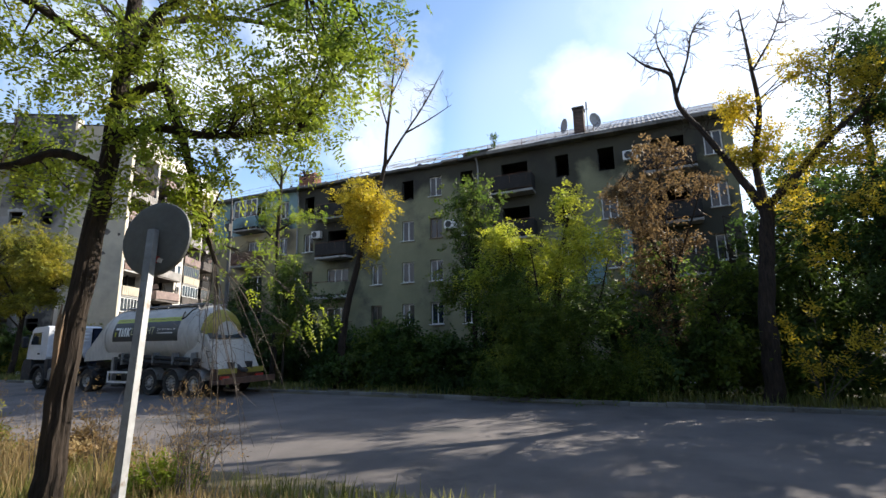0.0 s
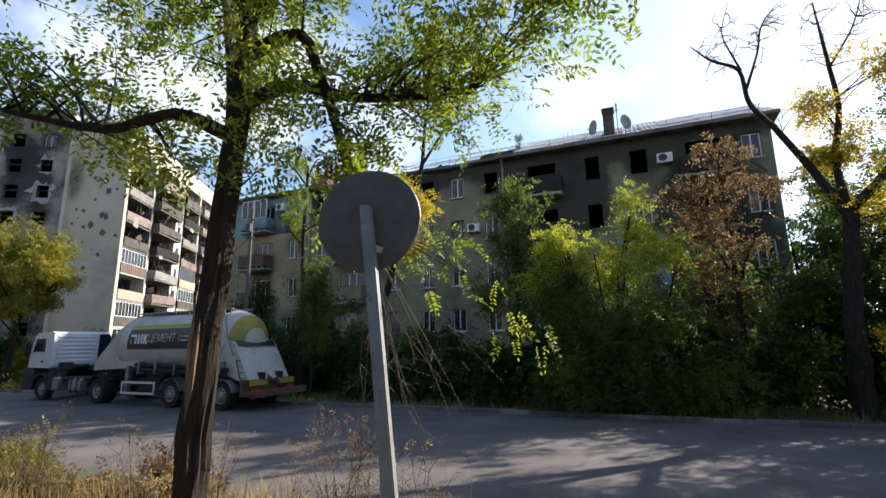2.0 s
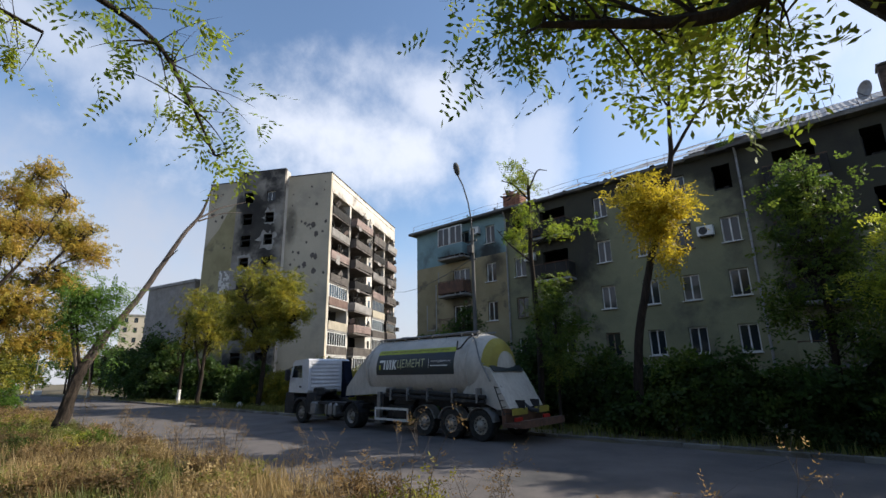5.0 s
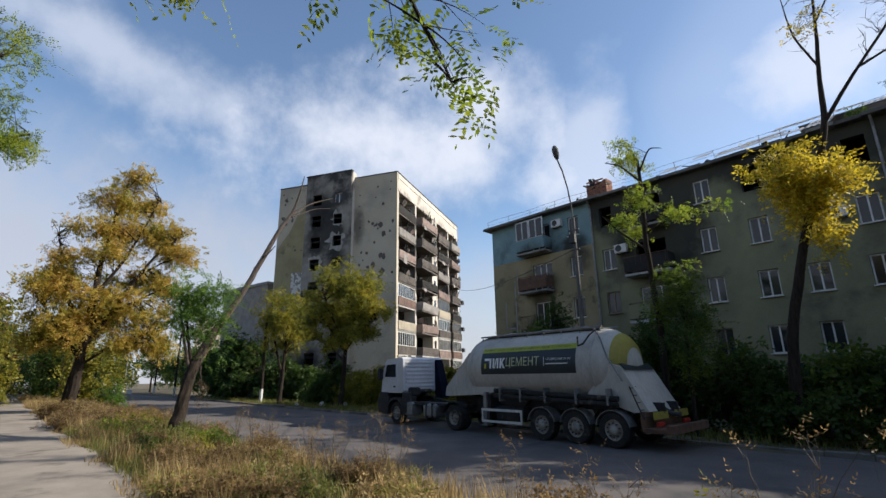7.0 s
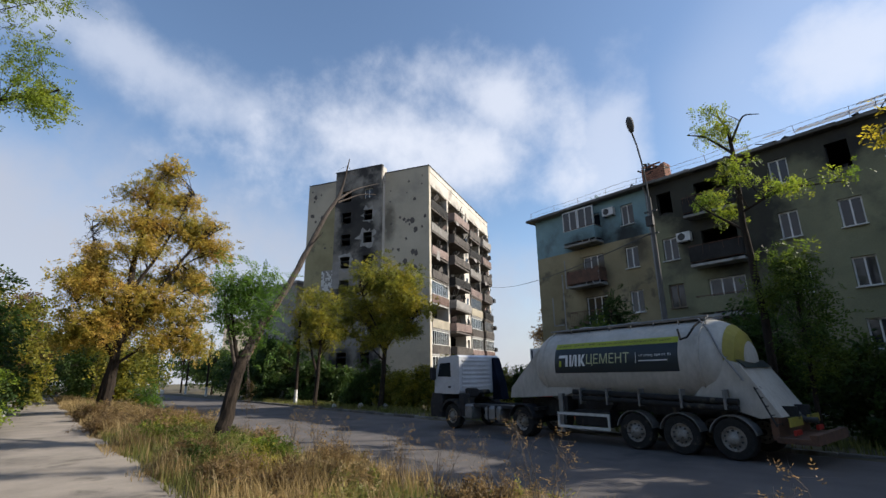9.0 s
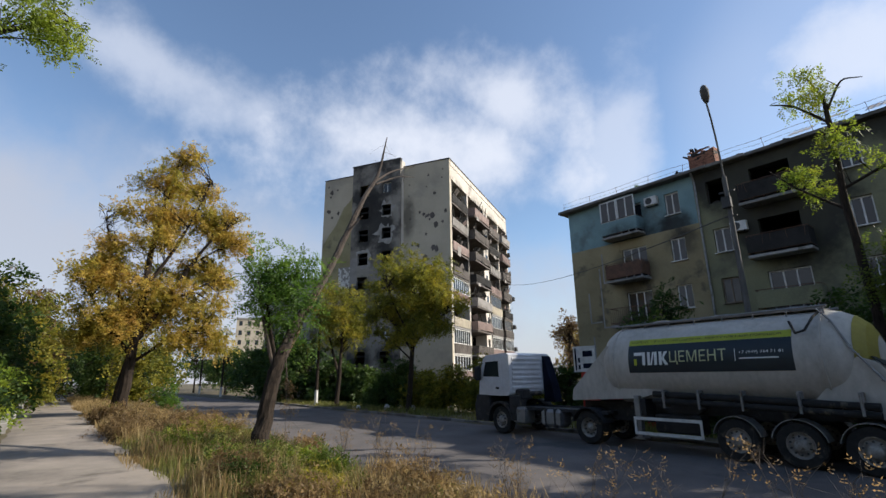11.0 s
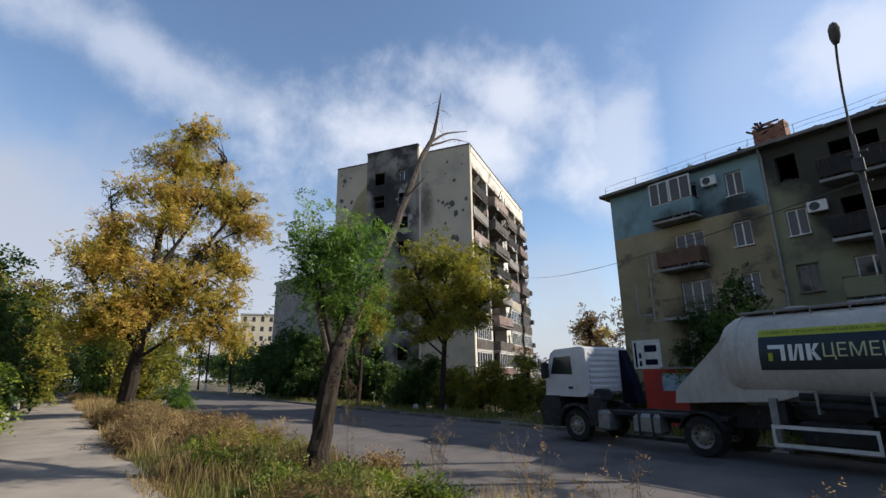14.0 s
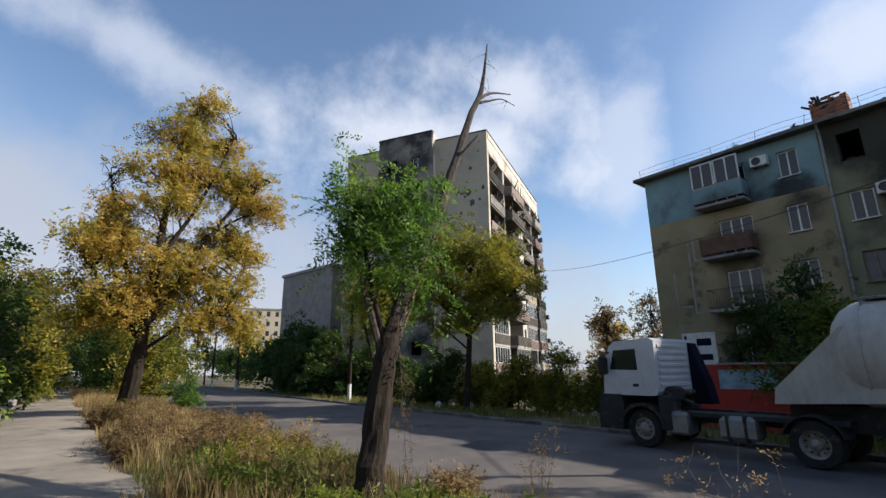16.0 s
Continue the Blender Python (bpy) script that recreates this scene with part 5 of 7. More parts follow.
# locust beside the path that the walk passes, its bark torn open low on the trunk
tree("locust_tree", "locust tree with furrowed dark bark and sunlit feathery leaves",
     [(-5.84, 3.08, 0.33, 0.15), (-5.86, 3.1, 1.1, 0.122), (-5.87, 3.15, 2.2, 0.112), (-5.9, 3.25, 3.3, 0.108), (-5.94, 3.36, 4.4, 0.1), (-5.95, 3.4, 5.6, 0.09), (-6.0, 3.5, 7.0, 0.07), (-6.0, 3.6, 8.6, 0.03)],
     [[(-5.93, 3.3, 4.15, 0.07), (-6.3, 3.0, 4.35, 0.055), (-6.8, 2.7, 4.1, 0.04), (-7.6, 2.3, 4.3, 0.02)],
      [(-5.92, 3.3, 4.0, 0.08), (-6.3, 3.6, 4.9, 0.06), (-6.7, 3.8, 6.0, 0.05), (-7.2, 4.0, 7.2, 0.02)],
      [(-5.92, 3.3, 4.4, 0.075), (-5.5, 3.5, 4.72, 0.06), (-4.9, 3.9, 4.6, 0.05), (-4.0, 4.5, 4.75, 0.02)],
      [(-5.93, 3.35, 5.0, 0.08), (-5.4, 3.6, 5.35, 0.065), (-5.15, 3.75, 4.5, 0.05), (-4.95, 3.88, 3.65, 0.04), (-4.75, 4.0, 3.0, 0.025)],
      [(-5.95, 3.4, 5.4, 0.07), (-5.0, 3.2, 6.0, 0.05), (-4.0, 3.4, 6.1, 0.035), (-2.8, 3.9, 5.8, 0.015)],
      [(-5.95, 3.4, 5.6, 0.06), (-6.4, 2.4, 6.1, 0.045), (-7.2, 1.9, 6.2, 0.03), (-8.4, 1.9, 5.7, 0.012)],
      [(-5.97, 3.45, 6.2, 0.06), (-5.4, 4.4, 6.8, 0.04), (-4.6, 5.4, 6.9, 0.02)]],
     [((-6.9, 2.7, 4.6), (1.2, 0.9, 0.7), 26), ((-7.6, 2.3, 5.2), (1.2, 1.0, 0.8), 26), ((-5.0, 4.0, 5.1), (1.3, 1.2, 0.7), 30), ((-3.6, 4.1, 5.3), (1.3, 1.2, 0.8), 32), ((-2.7, 4.2, 5.4), (0.9, 1.0, 0.6), 16),
      ((-6.4, 4.4, 5.7), (1.5, 1.2, 1.0), 26), ((-5.2, 5.2, 6.2), (1.5, 1.3, 0.9), 24), ((-6.2, 3.4, 7.4), (2.0, 2.0, 1.4), 34), ((-4.6, 3.3, 6.4), (1.4, 1.2, 0.8), 24), ((-7.6, 3.6, 6.4), (1.4, 1.4, 1.0), 24),
      ((-4.9, 3.9, 3.8), (0.5, 0.4, 0.6), 10), ((-5.4, 3.6, 4.2), (0.8, 0.7, 0.4), 12)],
     "leaf_locust", leaf_size=0.075, pairs=6, stem=0.27, fronds=6, inner=0.5, sides=28, rough=0.14, sub_r=0.016, thick=2)

# torn strip of bare wood on that trunk
torn = thing("torn_bark", "pale splintered wood strip torn from the locust trunk", "bark", pose(-5.86, 3.12, 1.5))
for k in range(9):
    a = radians(-95 + random.uniform(-16, 22))
    z0 = random.uniform(0.0, 0.5)
    r = 0.118
    p = [(r * math.cos(a), r * math.sin(a), z0), ((r + 0.01) * math.cos(a + 0.05), 0.01 + (r + 0.01) * math.sin(a + 0.05), z0 + 0.3), (-0.01 + r * math.cos(a), 0.03 + r * math.sin(a), z0 + random.uniform(0.4, 0.6))]
    part("splinter", Shape().tube(p, [0.008, 0.018, 0.006], 5), "bark_pale", torn)

# broken branch that hangs from the locust: bare twigs to the ground
def twig_spray(name, label, root, tips, r=0.018, n_side=4, leaf=None, leaf_n=0, leaf_size=0.05, bark="twig", pairs=4, category="branch", sub=0.45):
    top = thing(name, label, category, pose(*root))
    spots, dirs = [], []
    for tip, bow in tips:
        s = Shape()
        line = curve_between((0, 0, 0), np.array(tip) - np.array(root), bow, 8)
        s.tube([tuple(p) for p in line], [r * (1 - 0.11 * k) for k in range(8)], 5, cap=False)
        for k in range(n_side):
            f = rng.integers(2, 8)
            d = unit(line[f] - line[f - 1])
            e = line[f] + unit(rng.normal(size=3) * 0.7 + d) * rng.uniform(0.15, sub)
            l2 = curve_between(line[f], e, 0.1, 4)
            s.tube([tuple(p) for p in l2], [r * 0.4, r * 0.3, r * 0.2, r * 0.1], 3, cap=False)
            spots.append(e)
            dirs.append(d)
            for _ in range(2):
                e2 = l2[2] + rng.normal(size=3) * 0.1
                s.tube([tuple(l2[2]), tuple(e2)], [r * 0.2, r * 0.08], 3, cap=False)
        part("stem", s, bark, top)
    if leaf:
        idx = rng.integers(0, len(spots), leaf_n)
        o = np.array(spots)[idx] + rng.normal(size=(leaf_n, 3)) * 0.05
        co = leaflets(o, np.array(dirs)[idx] + rng.normal(size=(leaf_n, 3)) * 0.5, np.full(leaf_n, leaf_size * 3.2), pairs, leaf_size)
        ob = part("leaf", mesh_of("leaf", co, np.arange(len(co)).reshape(-1, 4), leaf), [], top)
        ob["kind"] = "stuff"
    return top


twig_spray("broken_branch", "broken bare branch hanging down from the locust tree", (-4.77, 4.0, 3.02),
           [((-4.72, 4.05, 0.5), 0.05), ((-4.3, 4.3, 0.9), 0.12), ((-4.55, 4.1, 0.7), 0.1), ((-4.05, 4.5, 1.5), 0.22), ((-4.9, 4.0, 1.2), 0.1), ((-4.0, 4.4, 1.1), 0.15), ((-4.45, 4.35, 0.4), 0.08), ((-4.2, 4.2, 1.9), 0.25), ((-5.0, 4.1, 1.8), 0.12), ((-3.9, 4.6, 2.0), 0.3), ((-4.6, 3.9, 1.7), 0.12), ((-4.3, 4.1, 1.4), 0.2)],
           r=0.008, n_side=8, sub=0.6)
twig_spray("leafy_branch", "leafy locust branch with bright green leaflets", (-4.6, 4.0, 3.2), [((-3.7, 4.1, 2.6), 0.1), ((-3.9, 3.9, 2.9), 0.1), ((-3.5, 4.3, 2.3), 0.12), ((-4.3, 4.2, 2.9), 0.1)], r=0.008, n_side=6, leaf="leaf_locust", leaf_n=46, leaf_size=0.05, pairs=6)

# trees on the near side of the path: their boughs reach over it
tree("path_tree", "tall locust leaning over the footpath", [(-13.5, -2.6, 0.3, 0.2), (-13.5, -2.5, 3.0, 0.17), (-13.4, -2.2, 5.5, 0.13), (-13.3, -2.0, 8.0, 0.06)],
     [[(-13.4, -2.3, 5.0, 0.09), (-12.8, -1.0, 6.2, 0.06), (-12.0, 0.3, 6.3, 0.04), (-11.5, 1.3, 5.7, 0.025), (-11.3, 1.9, 4.5, 0.008)], [(-13.4, -2.2, 5.8, 0.07), (-13.4, -0.8, 6.6, 0.05), (-13.1, 0.5, 6.2, 0.02)], [(-13.4, -2.2, 6.0, 0.07), (-11.5, -1.0, 7.6, 0.04), (-10.4, 0.6, 7.4, 0.02)]],
     [((-11.6, 1.2, 5.8), (0.75, 0.65, 0.55), 14), ((-11.35, 1.8, 5.05), (0.4, 0.36, 0.45), 9), ((-11.27, 1.97, 4.5), (0.22, 0.18, 0.25), 5), ((-12.95, 0.45, 5.9), (0.6, 0.5, 0.45), 10), ((-11.0, 0.2, 7.2), (1.2, 1.0, 0.7), 14), ((-13.3, -1.6, 8.0), (2.0, 1.6, 1.2), 24)],
     "leaf_locust", leaf_size=0.075, pairs=7, stem=0.3, fronds=4, sub_r=0.01, thick=1, inner=0.5)
tree("path_tree", "yellowing locust leaning over the footpath", [(-23.5, -3.4, 0.3, 0.2), (-23.4, -3.2, 4.0, 0.16), (-23.3, -2.8, 7.0, 0.1), (-23.2, -2.5, 9.5, 0.04)],
     [[(-23.4, -3.0, 5.5, 0.08), (-22.8, -1.8, 7.2, 0.05), (-22.3, -0.8, 7.6, 0.02)], [(-23.4, -3.0, 6.0, 0.07), (-21.6, -2.2, 8.2, 0.04), (-20.6, -1.4, 8.4, 0.02)]],
     [((-22.3, -1.0, 7.5), (0.9, 0.55, 0.9), 22), ((-22.0, -1.6, 8.6), (1.3, 0.8, 1.0), 24), ((-23.0, -2.6, 9.4), (1.5, 1.3, 1.0), 20)], "leaf_locust", leaf_size=0.06, pairs=6, stem=0.24, fronds=7, sub_r=0.012)

# split and dying tree leaning towards the road, with one fresh green crown
tree("leaning_tree", "leaning dead tree split to pale wood, one green shoot crown",
     [(-26.0, 3.75, 0.3, 0.23), (-26.07, 3.95, 1.0, 0.2), (-26.14, 4.08, 1.8, 0.18), (-26.24, 4.3, 2.64, 0.15), (-26.3, 4.45, 3.0, 0.1)],
     [[(-26.26, 4.35, 2.6, 0.14), (-26.41, 4.66, 3.5, 0.125), (-26.83, 5.58, 4.75, 0.11), (-27.22, 6.41, 6.26, 0.1), (-27.64, 7.33, 8.12, 0.085), (-28.07, 8.2, 9.4, 0.065), (-28.24, 8.64, 11.2, 0.015)],
      [(-28.0, 8.0, 9.1, 0.05), (-28.7, 9.2, 10.1, 0.035), (-29.4, 10.8, 11.0, 0.015)], [(-28.0, 8.05, 9.0, 0.04), (-28.4, 9.3, 9.8, 0.02), (-28.9, 10.4, 10.2, 0.01)],
      [(-27.3, 6.6, 6.7, 0.04), (-27.0, 7.0, 7.3, 0.015)], [(-26.2, 4.2, 2.2, 0.06), (-26.5, 3.9, 3.6, 0.045), (-26.75, 3.7, 5.0, 0.02)], [(-26.2, 4.2, 2.4, 0.05), (-26.9, 4.1, 3.8, 0.03), (-27.3, 4.1, 4.9, 0.012)]],
     [((-28.6, 9.0, 10.3), (0.5, 1.0, 0.5), 8)], None, bark="bark", twigs="bark_grey", rough=0.16, sides=16, sub_r=0.008)
tree("shoot_crown", "fresh green locust shoots on the leaning tree", [(-26.22, 4.25, 2.4, 0.05), (-26.5, 4.0, 3.8, 0.035), (-26.7, 3.9, 5.2, 0.012)], [[(-26.4, 4.1, 3.2, 0.03), (-27.0, 3.9, 4.2, 0.02), (-27.4, 3.8, 4.9, 0.01)]],
     [((-26.6, 4.0, 4.8), (0.55, 0.55, 0.45), 26), ((-26.7, 4.7, 5.0), (0.55, 0.5, 0.4), 22), ((-26.6, 3.75, 4.35), (0.45, 0.4, 0.4), 16), ((-26.6, 4.35, 4.15), (0.5, 0.55, 0.45), 26), ((-26.5, 4.2, 3.6), (0.3, 0.3, 0.3), 8), ((-26.3, 5.05, 3.8), (0.25, 0.25, 0.35), 4), ((-26.1, 4.9, 3.0), (0.2, 0.2, 0.4), 3)],
     "leaf_fresh", category="foliage", leaf_size=0.095, pairs=9, stem=0.52, fronds=7, sub_r=0.01, slim=0.36, droop=0.2, thick=1, inner=0.6, flat=0.8)
# split strips of bare wood along the bend of the leaning trunk
for k in range(16):
    f = random.uniform(0.0, 0.8)
    a = Vector((-26.26, 4.35, 2.5)).lerp(Vector((-26.83, 5.58, 4.75)), f)
    b = Vector((-26.26, 4.35, 2.5)).lerp(Vector((-26.83, 5.58, 4.75)), min(f + random.uniform(0.15, 0.4), 1.0))
    o = Vector((random.uniform(0.09, 0.13), random.uniform(-0.13, 0.02), random.uniform(-0.02, 0.05)))
    strip_wood = Shape().tube([tuple(a + o), tuple(a.lerp(b, 0.5) + o * 1.12), tuple(b + o * random.uniform(0.9, 1.5))], [0.008, random.uniform(0.015, 0.03), 0.006], 5)
    tagged(part("split_wood", strip_wood, "bark_pale"), "pale splintered strip on the leaning trunk", "bark", "split strips")
# darker heart of the shaggy base: vines
twig_spray("dry_vine", "dry reddish vine hanging on the leaning trunk", (-26.3, 4.5, 2.6), [((-26.25, 4.7, 1.2), 0.0), ((-26.15, 4.55, 0.9), 0.02), ((-26.3, 4.6, 1.5), 0.03)], r=0.008, n_side=8, leaf="leaf_russet", leaf_n=46, leaf_size=0.04, sub=0.25, category="vine")

# big rusty-yellow locust down the verge and its neighbour trunk
pads = [(4.0, 14.9, 0.9, 0.8), (3.2, 13.2, 1.0, 0.6), (5.3, 13.6, 1.2, 0.6), (7.1, 11.9, 1.3, 0.45), (7.2, 10.2, 1.2, 0.45), (5.9, 10.8, 1.2, 0.6), (4.5, 11.8, 1.3, 0.7), (2.6, 11.3, 1.1, 0.6), (3.3, 9.7, 1.4, 0.7), (5.4, 8.7, 1.6, 0.6), (7.0, 8.0, 0.9, 0.4),
        (1.4, 9.0, 1.3, 0.6), (0.6, 7.6, 1.3, 0.6), (2.4, 7.4, 1.5, 0.8), (4.4, 6.8, 1.6, 0.7), (6.3, 6.2, 1.2, 0.6), (1.2, 5.7, 1.4, 0.7), (3.2, 5.3, 1.6, 0.7), (5.6, 4.7, 1.4, 0.6), (7.0, 4.2, 0.7, 0.6), (0.8, 4.4, 1.0, 0.5)]
tree("autumn_tree", "tall autumn locust with thinning orange-yellow leaves",
     [(-44.6, 2.9, 0.3, 0.3), (-44.5, 3.0, 3.0, 0.25), (-44.3, 3.1, 6.0, 0.2), (-44.3, 3.2, 9.5, 0.14), (-44.3, 3.6, 12.5, 0.09), (-44.36, 4.0, 15.3, 0.03)],
     [[(-44.5, 3.0, 4.0, 0.16), (-44.0, 4.4, 6.8, 0.12), (-43.8, 5.6, 9.4, 0.09), (-43.8, 6.6, 10.9, 0.05), (-43.8, 7.7, 11.8, 0.02)], [(-44.4, 3.1, 4.6, 0.14), (-45.2, 1.9, 7.0, 0.1), (-45.4, 1.3, 9.4, 0.06), (-45.4, 0.9, 11.4, 0.02)],
      [(-44.3, 3.1, 7.0, 0.12), (-43.9, 4.4, 9.6, 0.08), (-43.9, 5.4, 12.6, 0.05), (-43.9, 5.8, 14.0, 0.02)], [(-44.3, 3.1, 5.4, 0.1), (-43.6, 5.0, 6.8, 0.07), (-43.4, 6.8, 8.0, 0.02)], [(-44.5, 3.0, 3.4, 0.12), (-45.0, 1.6, 5.4, 0.08), (-45.2, 0.4, 7.2, 0.03)],
      [(-44.5, 3.0, 3.0, 0.09), (-43.8, 4.6, 4.4, 0.06), (-43.6, 6.4, 5.0, 0.02)], [(-44.0, 5.2, 8.6, 0.06), (-43.6, 6.4, 9.6, 0.04), (-43.5, 7.6, 10.2, 0.015)]],
     [((-44.3 + rng.uniform(-0.9, 0.9), y, z), (ry, ry, rz), int(16 * ry + 16)) for y, z, ry, rz in pads],
     "leaf_orange", leaf_size=0.15, pairs=4, stem=0.42, fronds=6, sub_r=0.03, slim=0.5, thick=2, spread=0.85, inner=0.55, bare=[((-45.0, 1.0, 10.8), (0.8, 0.8, 1.0), 14)])
tree("verge_tree", "slim leaning tree on the verge", [(-46.5, 2.7, 0.3, 0.22), (-46.4, 3.0, 2.5, 0.2), (-46.6, 3.6, 6.0, 0.13), (-47.4, 4.4, 9.0, 0.05)], [],
     [((-47.0, 4.2, 7.0), (2.2, 2.0, 2.0), 40)], "leaf_mixed", leaf_size=0.13, pairs=4, stem=0.36, fronds=8, sub_r=0.02, slim=0.55)

# trees before the tower, on the far verge
tree("street_tree", "round-crowned locust turning yellow at the far kerb",
     [(-40.6, 18.3, 0.0, 0.2), (-40.5, 18.4, 2.0, 0.17), (-40.3, 18.4, 4.2, 0.14), (-40.1, 18.4, 6.5, 0.09), (-40.0, 18.3, 9.0, 0.03)],
     [[(-40.3, 18.4, 3.8, 0.09), (-41.8, 18.0, 5.6, 0.06), (-43.6, 17.6, 7.0, 0.02)], [(-40.3, 18.4, 4.0, 0.09), (-38.6, 18.6, 5.6, 0.06), (-36.6, 18.8, 6.2, 0.02)], [(-40.3, 18.4, 4.4, 0.08), (-40.6, 17.2, 6.6, 0.05), (-41.0, 16.6, 8.4, 0.02)], [(-40.4, 18.4, 3.2, 0.07), (-42.2, 18.2, 4.4, 0.04), (-44.0, 18.0, 5.0, 0.015)]],
     [((-40.2, 18.2, 9.4), (2.2, 2.0, 1.3), 60), ((-42.4, 17.8, 8.0), (2.1, 1.9, 1.2), 56), ((-38.2, 18.5, 7.6), (2.2, 1.9, 1.2), 56), ((-43.2, 17.8, 6.2), (1.9, 1.7, 1.0), 44), ((-36.9, 18.8, 6.0), (1.9, 1.6, 1.0), 44), ((-40.0, 18.0, 6.8), (2.0, 1.9, 1.0), 40), ((-38.4, 18.4, 4.9), (1.7, 1.5, 0.7), 26), ((-42.4, 17.9, 4.9), (1.6, 1.4, 0.6), 20)],
     "leaf_mixed", leaf_size=0.16, pairs=4, stem=0.4, fronds=7, sub_r=0.026, slim=0.5, thick=2)
tree("street_tree", "forked locust turning yellow before the tower",
     [(-49.5, 17.6, 0.0, 0.2), (-49.4, 17.7, 2.0, 0.16), (-49.2, 17.7, 4.5, 0.11), (-49.0, 17.8, 8.0, 0.04)], [[(-49.4, 17.7, 2.2, 0.12), (-50.6, 17.4, 5.0, 0.08), (-51.4, 17.2, 8.0, 0.03)]],
     [((-49.0, 17.8, 8.2), (2.2, 2.0, 1.6), 50), ((-51.2, 17.3, 8.0), (2.0, 1.8, 1.8), 44), ((-50.0, 17.5, 5.8), (2.2, 1.8, 1.2), 40), ((-47.5, 17.9, 6.8), (1.7, 1.5, 1.4), 34)],
     "leaf_mixed", leaf_size=0.16, pairs=4, stem=0.4, fronds=6, sub_r=0.022, slim=0.5, thick=2)

# before the low block: tall half-bare tree with a yellow shoot crown
tree("half_bare_tree", "tall half-bare tree with few yellow leaves on top",
     [(-12.9, 17.5, 0.0, 0.18), (-12.6, 17.5, 3.1, 0.15), (-11.9, 17.5, 5.6, 0.13), (-11.1, 17.5, 8.0, 0.11), (-10.6, 17.5, 9.6, 0.09), (-10.5, 17.5, 11.0, 0.07), (-10.2, 17.5, 13.5, 0.04), (-10.0, 17.5, 16.2, 0.015)],
     [[(-10.6, 17.5, 9.7, 0.07), (-9.7, 17.5, 10.9, 0.05), (-8.6, 17.5, 12.2, 0.035), (-7.6, 17.4, 13.6, 0.012)], [(-9.5, 17.5, 11.1, 0.04), (-8.3, 17.5, 11.5, 0.025), (-7.3, 17.6, 12.0, 0.01)], [(-10.4, 17.5, 11.5, 0.04), (-10.9, 17.5, 13.0, 0.03), (-11.0, 17.5, 15.0, 0.01)], [(-10.2, 17.5, 13.2, 0.03), (-9.4, 17.5, 14.6, 0.015)]],
     [((-10.3, 17.5, 15.2), (0.8, 0.6, 1.2), 22), ((-10.5, 17.5, 13.2), (0.5, 0.4, 0.8), 8)], "leaf_yellow", leaf_size=0.09, pairs=3, stem=0.24, fronds=4, sub_r=0.014, slim=0.6, thick=2, bare=[((-8.6, 17.5, 12.4), (1.5, 0.6, 1.4), 26), ((-10.4, 17.5, 13.8), (1.0, 0.6, 1.8), 22)])
tree("yellow_shoots", "bright yellow leafy shoots on the half-bare trunk", [(-11.4, 17.4, 7.0, 0.04), (-11.4, 17.3, 8.2, 0.02)], [],
     [((-11.7, 17.3, 8.1), (1.0, 0.8, 0.7), 34), ((-10.8, 17.2, 7.2), (0.8, 0.7, 0.7), 28), ((-11.9, 17.2, 7.2), (0.8, 0.7, 0.5), 20), ((-11.3, 17.2, 6.3), (0.5, 0.5, 0.5), 12)], "leaf_yellow", category="foliage", leaf_size=0.13, pairs=4, stem=0.4, fronds=6, sub_r=0.01, slim=0.5, thick=2, flat=1.1, spread=0.8)

# tree-of-heaven thicket at the kerb
tree("kerb_thicket", "dense green tree-of-heaven thicket below the sun-tinted tips",
     [(-3.3, 17.0, 0.0, 0.1), (-3.2, 17.0, 3.0, 0.07), (-2.6, 17.2, 6.6, 0.02)], [[(-3.3, 17, 0.5, 0.08), (-4.6, 16.8, 3.0, 0.05), (-4.9, 16.8, 5.9, 0.015)], [(-3.3, 17, 0.5, 0.08), (-1.8, 17.0, 3.0, 0.05), (-1.4, 17.2, 4.6, 0.015)], [(-3.3, 17, 0.5, 0.07), (-3.6, 16.2, 3.0, 0.04), (-3.8, 16.0, 5.0, 0.015)]],
     [ ((-5.4, 17.0, 4.0), (1.1, 0.8, 0.8), 26), ((-3.6, 16.6, 3.4), (2.1, 1.0, 1.0), 60),
      ((-4.4, 16.5, 1.9), (1.8, 0.9, 1.0), 50), ((-2.2, 16.5, 1.8), (1.8, 0.9, 1.1), 54), ((-3.2, 16.3, 0.8), (2.6, 0.7, 0.7), 60), ((-1.0, 16.8, 0.9), (1.2, 0.7, 0.8), 26)],
     "leaf_thicket", category="bush", leaf_size=0.13, pairs=6, stem=0.55, fronds=7, sub_r=0.014, slim=0.36, thick=2)
# top clumps of the same thicket, split off to carry the sun-coloured leaves
tree("sun_tint_shoots", "yellow-green tops of the kerb thicket, sunlight put into the leaf colour", [(-3.3, 17.0, 2.0, 0.05), (-3.2, 17.0, 4.2, 0.04), (-2.6, 17.2, 6.6, 0.015)], [[(-3.3, 17, 2.5, 0.03), (-4.6, 16.9, 4.5, 0.02), (-4.9, 16.9, 5.9, 0.01)]],
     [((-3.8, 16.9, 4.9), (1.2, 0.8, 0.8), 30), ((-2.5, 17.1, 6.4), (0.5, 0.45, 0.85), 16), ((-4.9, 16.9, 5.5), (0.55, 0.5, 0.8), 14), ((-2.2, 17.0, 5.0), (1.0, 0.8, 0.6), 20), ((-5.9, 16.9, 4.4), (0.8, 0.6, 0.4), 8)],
     "leaf_sun_tint", category="foliage", leaf_size=0.13, pairs=6, stem=0.5, fronds=7, sub_r=0.012, slim=0.36, thick=2)
